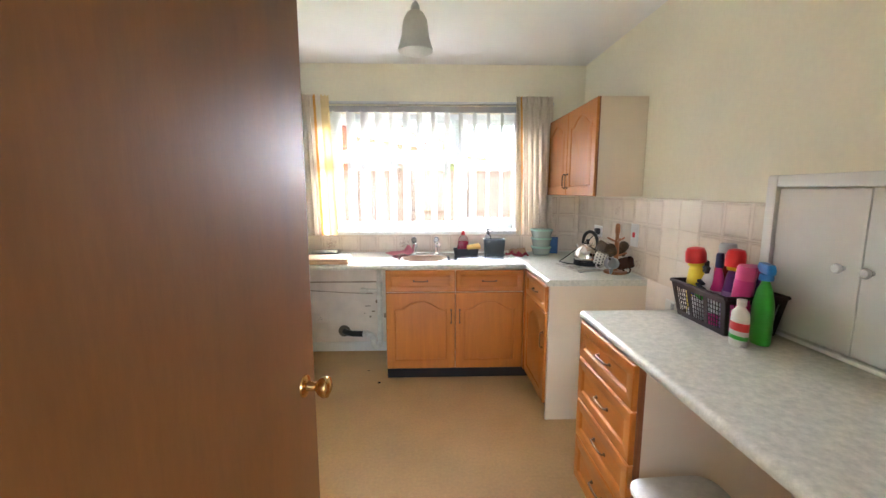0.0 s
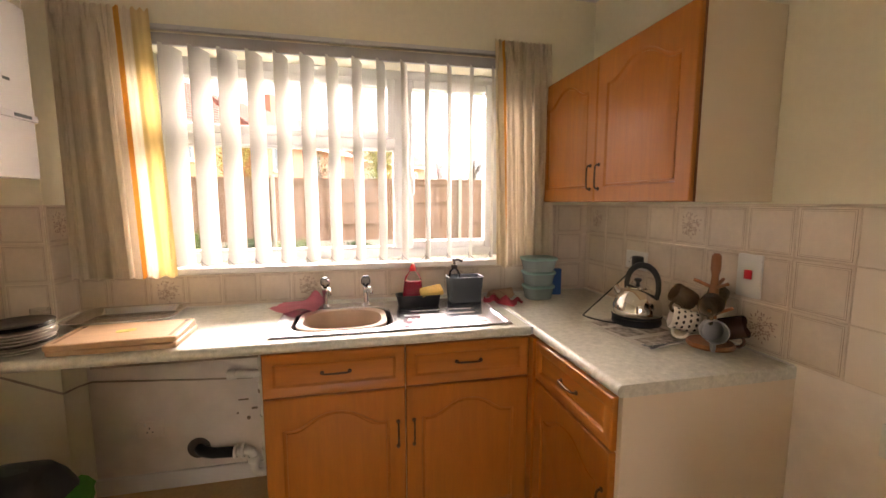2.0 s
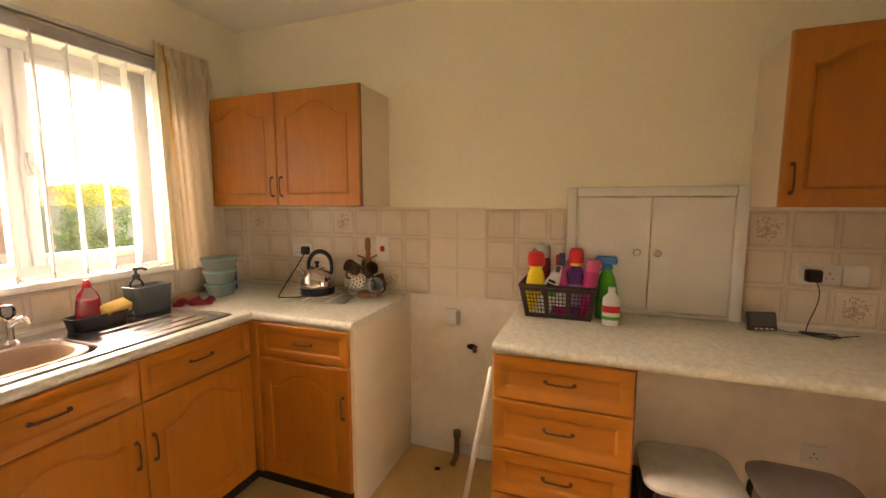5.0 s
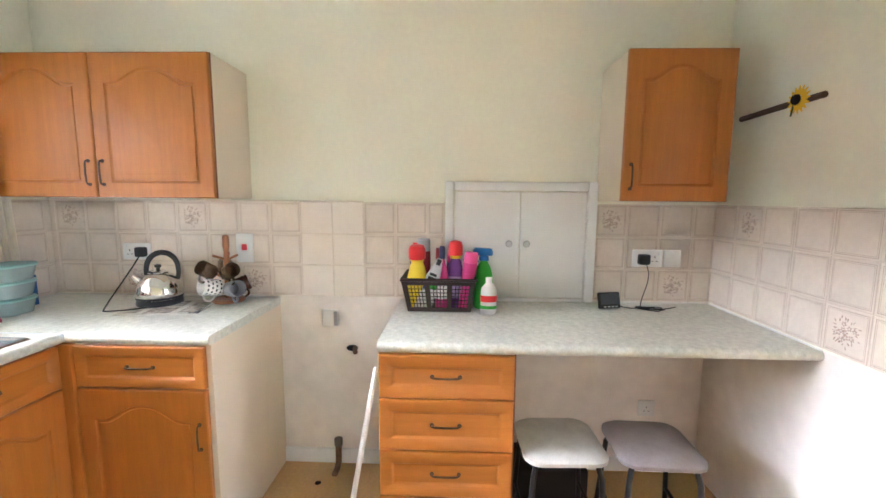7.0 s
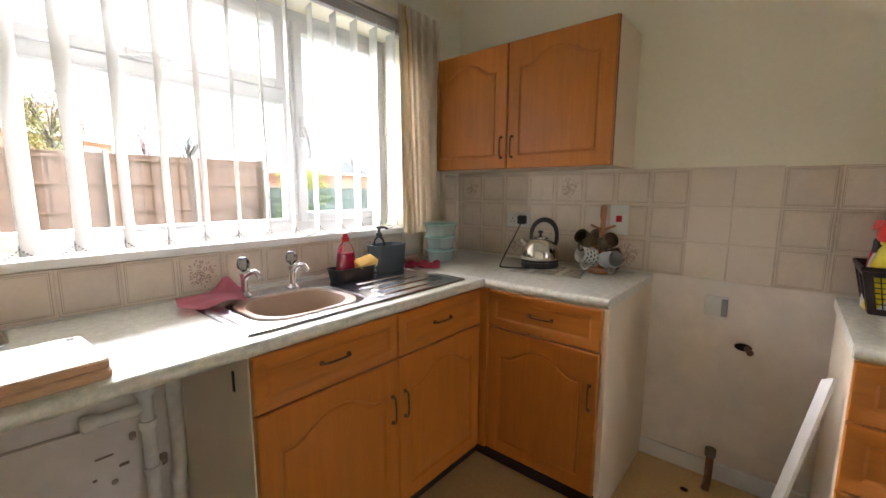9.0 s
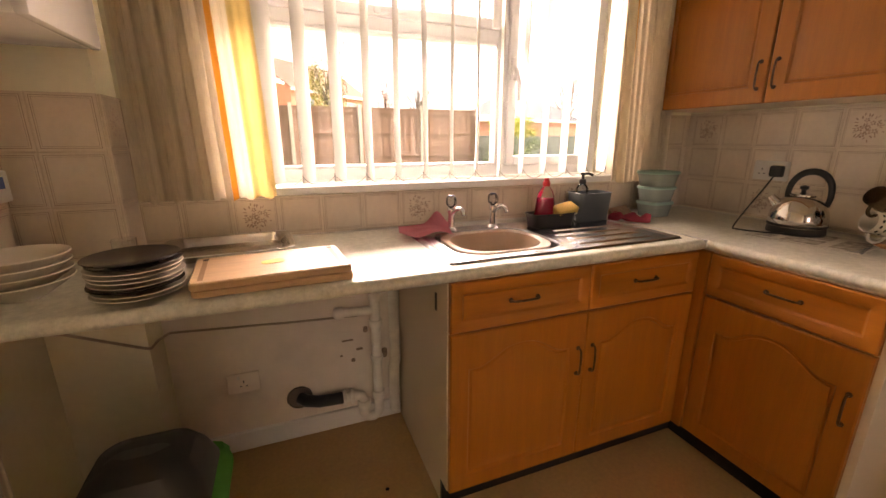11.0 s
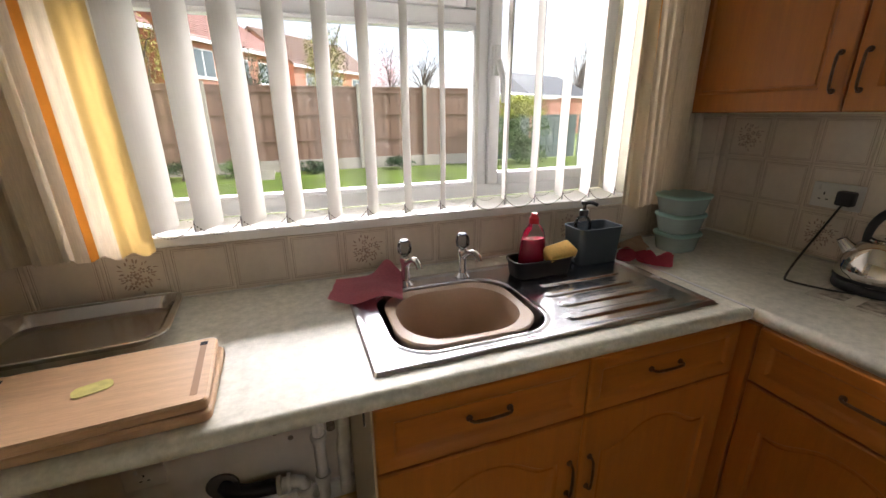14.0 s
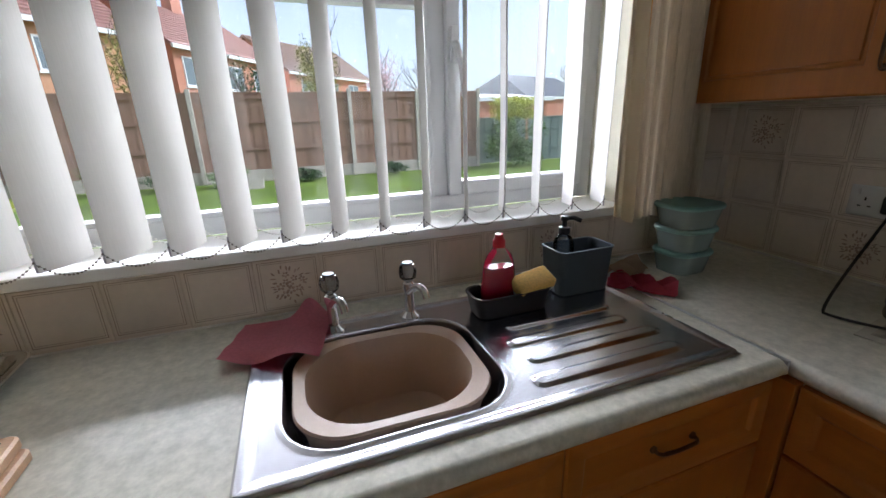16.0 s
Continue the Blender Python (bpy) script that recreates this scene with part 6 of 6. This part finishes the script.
def branches(base, height, spread, n, seed, r0):
    r = random.Random(seed)
    b = Vector(base)
    bm = tube([b, b + Vector((0.05, 0, height * 0.4)), b + Vector((0, 0.05, height * 0.75))], r0, 8, radii=[r0, r0 * 0.7, r0 * 0.3])
    for _ in range(n):
        s = b + Vector((0, 0, height * r.uniform(0.3, 0.7)))
        e = s + Vector((r.uniform(-1, 1) * spread, r.uniform(-1, 1) * spread, height * r.uniform(0.15, 0.45)))
        mid = s.lerp(e, 0.5) + Vector((0, 0, 0.1 * height * r.random()))
        tube([s, mid, e], r0 * 0.3, 5, bm=bm, radii=[r0 * 0.35, r0 * 0.22, r0 * 0.06])
        for _ in range(3):
            f = mid.lerp(e, r.random())
            tube([f, f + Vector((r.uniform(-1, 1) * spread * 0.4, r.uniform(-1, 1) * spread * 0.4, height * r.uniform(0.05, 0.2)))], r0 * 0.1, 4, bm=bm, radii=[r0 * 0.14, r0 * 0.04])
    return bm


def tree(name, label, base, height, spread, mat, n, size, seed, limbs=14, crown=True):
    ob = thing(name, base, label, "tree" if name != "shrub" else "shrub")
    part("trunk", branches(base, height, spread, limbs, seed, 0.05 + height * 0.012), bark, ob)
    if crown:
        part("crown", leaves((base[0], base[1], height * 0.68), (spread, spread, height * 0.42), n, size, seed), mat, ob, kind="stuff")
    return ob


tree("tree", "small tree with olive spring leaves behind the fence", (1.2, 19.5, 0), 4.3, 0.9, leaf_olive, 2600, 0.05, 1)
tree("tree", "young tree with thin olive leaves against the houses", (-4.4, 18.5, 0), 4.2, 0.8, leaf_olive, 1500, 0.05, 2)
tree("tree", "pale pink blossom tree behind the fence", (4.6, 24, 0), 4.2, 1.1, blossom, 2000, 0.05, 3)
tree("tree", "bare winter tree far behind the fence", (9.2, 33, 0), 5.2, 1.3, bark, 0, 0.1, 4, 40, False)
tree("tree", "bare winter tree beside the far roofs", (22, 32, 0), 6.2, 1.3, bark, 0, 0.1, 5, 40, False)
tree("tree", "dark-leaved shrub tree by the houses", (-1.3, 19, 0), 3.4, 0.7, leaf_dark, 900, 0.05, 8)
tree("tree", "dry golden-leaved tree beside the brick house", (-6.9, 17.0, 0), 4.0, 0.6, leaf_olive, 1200, 0.05, 12)
for k, (x, y, w, h, mt) in enumerate(((-6.3, 13.4, 0.6, 0.55, leaf_dark), (-4.0, 13.5, 0.5, 0.7, leaf_green), (-2.8, 13.4, 0.6, 0.5, leaf_dark), (-1.6, 13.5, 0.5, 0.45, leaf_green), (0.1, 13.6, 0.5, 0.3, leaf_dark), (2.4, 13.6, 0.5, 0.35, leaf_dark), (-5.2, 12.2, 0.3, 0.25, leaf_gold), (-7.6, 13.3, 0.7, 0.8, leaf_green))):
    sh = thing("shrub", (x, y, 0), "low leafy border shrub by the fence", "shrub", "border shrubs")
    part("stem", branches((x, y, 0), h * 0.9, w * 0.4, 8, 40 + k, 0.03), bark, sh)
    part("crown", leaves((x, y, h * 0.5), (w, w * 0.7, h * 0.55), 900, 0.035, 20 + k), mt, sh, kind="stuff")
hd = thing("hedge", (5.9, 13.6, 0), "clipped rounded hedge with a golden top", "hedge")
part("lower_leaves", leaves((5.9, 13.7, 0.75), (0.95, 0.8, 0.85), 6000, 0.045, 31, 0.2), leaf_green, hd, kind="stuff")
part("top_leaves", leaves((5.95, 13.7, 1.62), (0.85, 0.7, 0.38), 4200, 0.04, 32, 0.2), leaf_gold, hd, "golden clipped top", kind="stuff")
trough = thing("garden_trough", (-1.05, 13.0, 0), "small pale concrete garden trough on the lawn", "planter")
open_box(-1.05, 13.0, 0.5, 0.25, 0.22, 0.0, 0.03, concrete, "trough", trough)

brick = material("orange-red brick", (0.46, 0.24, 0.14), 0.9, var=0.18, scale=14, fine=0.15, fine_scale=60)
brick_red = material("red brick", (0.42, 0.19, 0.13), 0.9, var=0.18, scale=14, fine=0.15, fine_scale=60)
roof_red = material("brown-red roof tiles", (0.24, 0.12, 0.10), 0.85, var=0.2, scale=8, fine=0.2, fine_scale=40)
roof_brown = material("brown roof tiles", (0.16, 0.10, 0.075), 0.85, var=0.2, scale=8, fine=0.2, fine_scale=40)
roof_slate = material("slate blue roof", (0.075, 0.085, 0.10), 0.6, var=0.15, scale=6)
dark_pane = material("house window pane", (0.10, 0.13, 0.15), 0.08, var=0.2)


def house(label, p0, p1, depth, eave, ridge, wall_mat, roof_mat, wins, chimney=None):
    """A two-storey house: its front from p0 to p1, seen from the -y side."""
    ob = thing("house", (*p0, 0), label, "house", "houses behind the garden")
    dx, dy = p1[0] - p0[0], p1[1] - p0[1]
    Lh = math.hypot(dx, dy)
    m = Matrix.Translation((*p0, 0)) @ Matrix.Rotation(math.atan2(dy, dx), 4, "Z")
    bm = block(0, Lh, 0, depth, 0, eave)
    loft([[(0.0, 0.0, eave), (0.0, depth, eave), (0.0, depth / 2, ridge - 0.1)], [(Lh, 0.0, eave), (Lh, depth, eave), (Lh, depth / 2, ridge - 0.1)]], bm=bm)
    part("wall", moved(bm, m), wall_mat, ob)
    o = 0.35
    sl = (ridge - eave) / (depth / 2)
    bm = bmesh.new()
    loft([[(-o, -o, eave - o * sl), (-o, depth / 2, ridge), (-o, depth / 2, ridge + 0.18), (-o, -o, eave - o * sl + 0.18)], [(Lh + o, -o, eave - o * sl), (Lh + o, depth / 2, ridge), (Lh + o, depth / 2, ridge + 0.18), (Lh + o, -o, eave - o * sl + 0.18)]], bm=bm)
    loft([[(-o, depth + o, eave - o * sl), (-o, depth / 2, ridge), (-o, depth / 2, ridge + 0.18), (-o, depth + o, eave - o * sl + 0.18)], [(Lh + o, depth + o, eave - o * sl), (Lh + o, depth / 2, ridge), (Lh + o, depth / 2, ridge + 0.18), (Lh + o, depth + o, eave - o * sl + 0.18)]], bm=bm)
    rf = part("roof", moved(bm, m), roof_mat, ob)
    part("gutter", moved(block(-o, Lh + o, -o - 0.1, -o, eave - o * sl - 0.05, eave - o * sl + 0.12), m), upvc, rf, "white fascia and gutter")
    for k in range(1, 16):
        t = k / 16
        part("tile_course", moved(block(-o, Lh + o, -o + (depth / 2 + o) * t - 0.03, -o + (depth / 2 + o) * t + 0.03, eave - o * sl + (ridge - eave + o * sl) * t + 0.17, eave - o * sl + (ridge - eave + o * sl) * t + 0.215), m), roof_mat, rf)
    for x, z, w, h in wins:
        wdw = part("window", moved(block(x, x + w, -0.05, 0.05, z, z + h, 0.01), m), upvc, ob, "white framed window")
        for q in range(2):
            part("pane", moved(block(x + 0.06 + q * w / 2, x + w / 2 - 0.04 + q * w / 2, -0.06, -0.045, z + 0.07, z + h - 0.07), m), dark_pane, wdw)
        part("sill", moved(block(x - 0.08, x + w + 0.08, -0.14, 0.0, z - 0.08, z), m), upvc, wdw)
    if chimney:
        ch = part("chimney", moved(block(chimney - 0.35, chimney + 0.35, depth / 2 - 0.3, depth / 2 + 0.3, ridge - 0.6, ridge + 1.2), m), wall_mat, rf, "brick chimney stack")
    return ob


house("orange brick house with a brown-red tiled roof", (-11.5, 16.6), (-5.6, 23.6), 7, 5.0, 7.4, brick, roof_red, [(1.2, 3.2, 1.5, 1.2), (6.0, 3.3, 1.1, 1.1), (2, 0.9, 1.6, 1.2), (6.4, 0.9, 1.4, 1.2)])
house("red brick house with white windows and a chimney", (-4.6, 25.8), (-0.6, 32.6), 7, 5.0, 7.3, brick_red, roof_red, [(0.5, 3.2, 1.5, 1.3), (3.6, 3.2, 1.2, 1.2), (5.8, 3.2, 1.2, 1.2), (2, 0.9, 1.6, 1.2)], 4.6)
house("brown-roofed house at the end of the row", (0.4, 36), (7.2, 43.2), 7, 5.0, 7.4, brick_red, roof_brown, [(1.2, 3.2, 1.4, 1.2), (4.2, 3.2, 1.4, 1.2), (7.0, 3.2, 1.4, 1.2)])
for label, p0, p1, dp, ev, rd, mt in (("low slate blue garage roof behind the fence", (5.9, 19.6), (11.5, 20.2), 3.5, 2.2, 2.45, roof_slate), ("distant bungalow with a slate blue hipped roof", (14.5, 27), (22, 30), 6, 2.6, 4.2, roof_slate)):
    ob = thing("outbuilding", (*p0, 0), label, "outbuilding")
    dx, dy = p1[0] - p0[0], p1[1] - p0[1]
    Lh = math.hypot(dx, dy)
    m = Matrix.Translation((*p0, 0)) @ Matrix.Rotation(math.atan2(dy, dx), 4, "Z")
    part("wall", moved(block(0, Lh, 0, dp, 0, ev), m), brick_red, ob)
    part("roof", moved(loft([[(-0.2, -0.2, ev), (Lh + 0.2, -0.2, ev), (Lh + 0.2, dp + 0.2, ev), (-0.2, dp + 0.2, ev)], [(0.8, dp / 2 - 0.1, rd), (Lh - 0.8, dp / 2 - 0.1, rd), (Lh - 0.8, dp / 2 + 0.1, rd), (0.8, dp / 2 + 0.1, rd)]]), m), mt, ob)
    part("fascia", moved(block(-0.22, Lh + 0.22, -0.24, -0.2, ev - 0.14, ev + 0.02), m), upvc, ob)

# ---- tiles ----
TS = 0.160
tile_cache = {}


def tile_mesh(w, h, plain=False):
    """One glazed tile, x across and y up, with a printed double line round it."""
    key = (round(w, 3), round(h, 3), plain)
    if key not in tile_cache:
        g = 0.0012
        rect = lambda i: ((g + i, g + i), (w - g - i, g + i), (w - g - i, h - g - i), (g + i, h - g - i))
        steps = [(0, 0.0), (0, TF - 0.0015), (0.0015, TF)]
        if not plain and min(w, h) > 0.05:
            steps += [(0.007, TF), (0.0075, TF - 0.0006), (0.0092, TF - 0.0006), (0.0097, TF), (0.0125, TF), (0.0128, TF - 0.0004), (0.0138, TF - 0.0004), (0.0142, TF)]
        verts, faces, mats = [], [], []
        for i, z in steps:
            verts += [(x, y, z) for x, y in rect(i)]
        for k in range(len(steps) - 1):
            for a in range(4):
                b = (a + 1) % 4
                faces.append((4 * k + a, 4 * k + b, 4 * k + 4 + b, 4 * k + 4 + a))
                mats.append(1 if k in (4, 8) else 0)
        e = 4 * (len(steps) - 1)
        faces.append((e, e + 1, e + 2, e + 3))
        mats.append(0)
        me = bpy.data.meshes.new("tile")
        me.from_pydata(verts, [], faces)
        me.materials.append(tile_plain if plain else tile_glaze)
        me.materials.append(tile_line)
        for p, q in zip(me.polygons, mats):
            p.material_index = q
        tile_cache[key] = me
    return tile_cache[key]


def flower_mesh():
    """A posy of small petals and stalks, printed on some tiles."""
    if "flower" not in tile_cache:
        r = random.Random(7)
        bm = bmesh.new()
        def dab(x, y, turn, rx, ry, k):
            c = Matrix.Translation((x, y, TF + 0.0003 + 0.000003 * k)) @ Matrix.Rotation(turn, 4, "Z") @ Matrix.Diagonal((rx, ry, 1, 1))
            bmesh.ops.create_circle(bm, cap_ends=True, radius=1, segments=7, matrix=c)
        k = 0
        for i in range(9):
            a, d = i * 2.4, 0.011 * math.sqrt(i) * 1.05
            cx, cy, size = d * math.cos(a), d * math.sin(a), r.uniform(0.0055, 0.0085)
            for q in range(5):
                t = q * 2 * math.pi / 5 + i
                dab(cx + size * math.cos(t), cy + size * math.sin(t), t, size * 0.62, size * 0.48, k)
                k += 1
        for i in range(26):
            a = i * 2 * math.pi / 26 + r.uniform(-0.1, 0.1)
            d = r.uniform(0.036, 0.052)
            dab(d * math.cos(a), d * math.sin(a), a + r.uniform(-0.5, 0.5), r.uniform(0.004, 0.008), r.uniform(0.0015, 0.003), k)
            k += 1
        me = bpy.data.meshes.new("flower_print")
        bm.to_mesh(me)
        bm.free()
        me.materials.append(tile_flower)
        tile_cache["flower"] = me
    return tile_cache["flower"]


def tile_field(parent, origin, rz, us, vs, flowers=(), plain=(), skip=()):
    """Tiles on a wall between the joints us across and vs up; the frame is that of on_wall."""
    m = on_wall(origin, rz)
    for i, (u0, u1) in enumerate(zip(us, us[1:])):
        for j, (v0, v1) in enumerate(zip(vs, vs[1:])):
            if (i, j) in skip:
                continue
            ob = new("tile", tile_mesh(u1 - u0, v1 - v0, (i, j) in plain))
            ob.matrix_basis = m @ Matrix.Translation((u0, v0, 0))
            ob.parent = parent
            if (i, j) in flowers:
                fl = new("flower_print", flower_mesh())
                fl.parent = ob
                fl.matrix_basis = Matrix.Translation(((u1 - u0) / 2, (v1 - v0) / 2, 0))
    part("grout", moved(block(us[0], us[-1], vs[0] + 0.002, vs[-1] - 0.002, 0.0008, TF - 0.0020), m), grout, parent)


def joints(a, b, anchor, pitch=TS):
    k0, k1 = math.ceil((a - anchor) / pitch - 0.06), math.floor((b - anchor) / pitch + 0.06)
    mids = [anchor + pitch * k for k in range(k0, k1 + 1) if a + 0.012 < anchor + pitch * k < b - 0.012]
    return [a, *mids, b]


ROWS = [TOP + 0.001, 0.928, 1.086, 1.244, 1.402]
R3 = [0.918, 1.080, 1.241, 1.402]
# east wall, over the worktop: u runs from north to south
usE = joints(0, YN - 2.248, YN - 2.566)
nE = len(usE) - 1
plainE = {(i, j) for i in range(nE) for j in range(3) if usE[i] > YN - 2.575}
tile_field(wall_east, (XE, YN, 0), -90, usE, R3, {(nE - 6, 2), (nE - 4, 0), (nE - 8, 0), (1, 2)}, plainE)
usB = [YN - 2.246 + d for d in (-0.002, 0.16, 0.32, 0.406)]
tile_field(wall_east, (XE, YN, 0), -90, usB, R3)
usC = joints(YN - 1.096, YN - YS, YN - 1.096 + 0.155)
tile_field(wall_east, (XE, YN, 0), -90, usC, R3, {(0, 2), (2, 0)})
# south wall, from the corner: u runs from east to west
usS = joints(0, XE - 0.45, 0.0)
tile_field(wall_south, (XE, YS, 0), 180, usS, R3, {(1, 2), (4, 0)})
# north wall: u runs from west to east
usN = joints(0.0, XE + 1.19 - TF, 1.19 - 0.263)
uw0, uw1 = 1.19 + WX0, 1.19 + WX1
fl = {k for k in range(len(usN) - 1) if any(abs((usN[k] + usN[k + 1]) / 2 - 1.19 - x) < 0.08 for x in (-0.84, -0.183, 0.58))}
tile_field(wall_north, (-1.19, YN, 0), 0, usN, [TOP + 0.001, 0.918, 1.0675], {(k, 1) for k in fl})
for a, b in ((0.0, uw0 - 0.004), (uw1 + 0.004, XE + 1.19 - TF)):
    us = joints(a, b, 1.19 - 0.263)
    tile_field(wall_north, (-1.19, YN, 0), 0, us, [1.0675, 1.080, 1.241, 1.402], {(0, 1)} if a > 0 else ())
# boxed column and west wall
usX = joints(0, 0.26, 0.10)
tile_field(wall_boxing, (XW, 3.72, 0), 0, usX, R3, ())
tile_field(wall_boxing, (-1.19, 3.72, 0), 90, [0.0, 0.155], R3, {(0, 2)})
usW = joints(0, 3.72 - 3.275 - TF, 0.12)
tile_field(wall_west, (XW, 3.275, 0), 90, usW, R3, {(1, 0)})
edge = tagged(part("tile_edging", block(XE - TF - 0.001, XE - 0.0005, 2.248, YN - TF, 1.4022, 1.408, 0.001), tile_plain), "pale edging strip along the tile top", "edging", kind="structure")
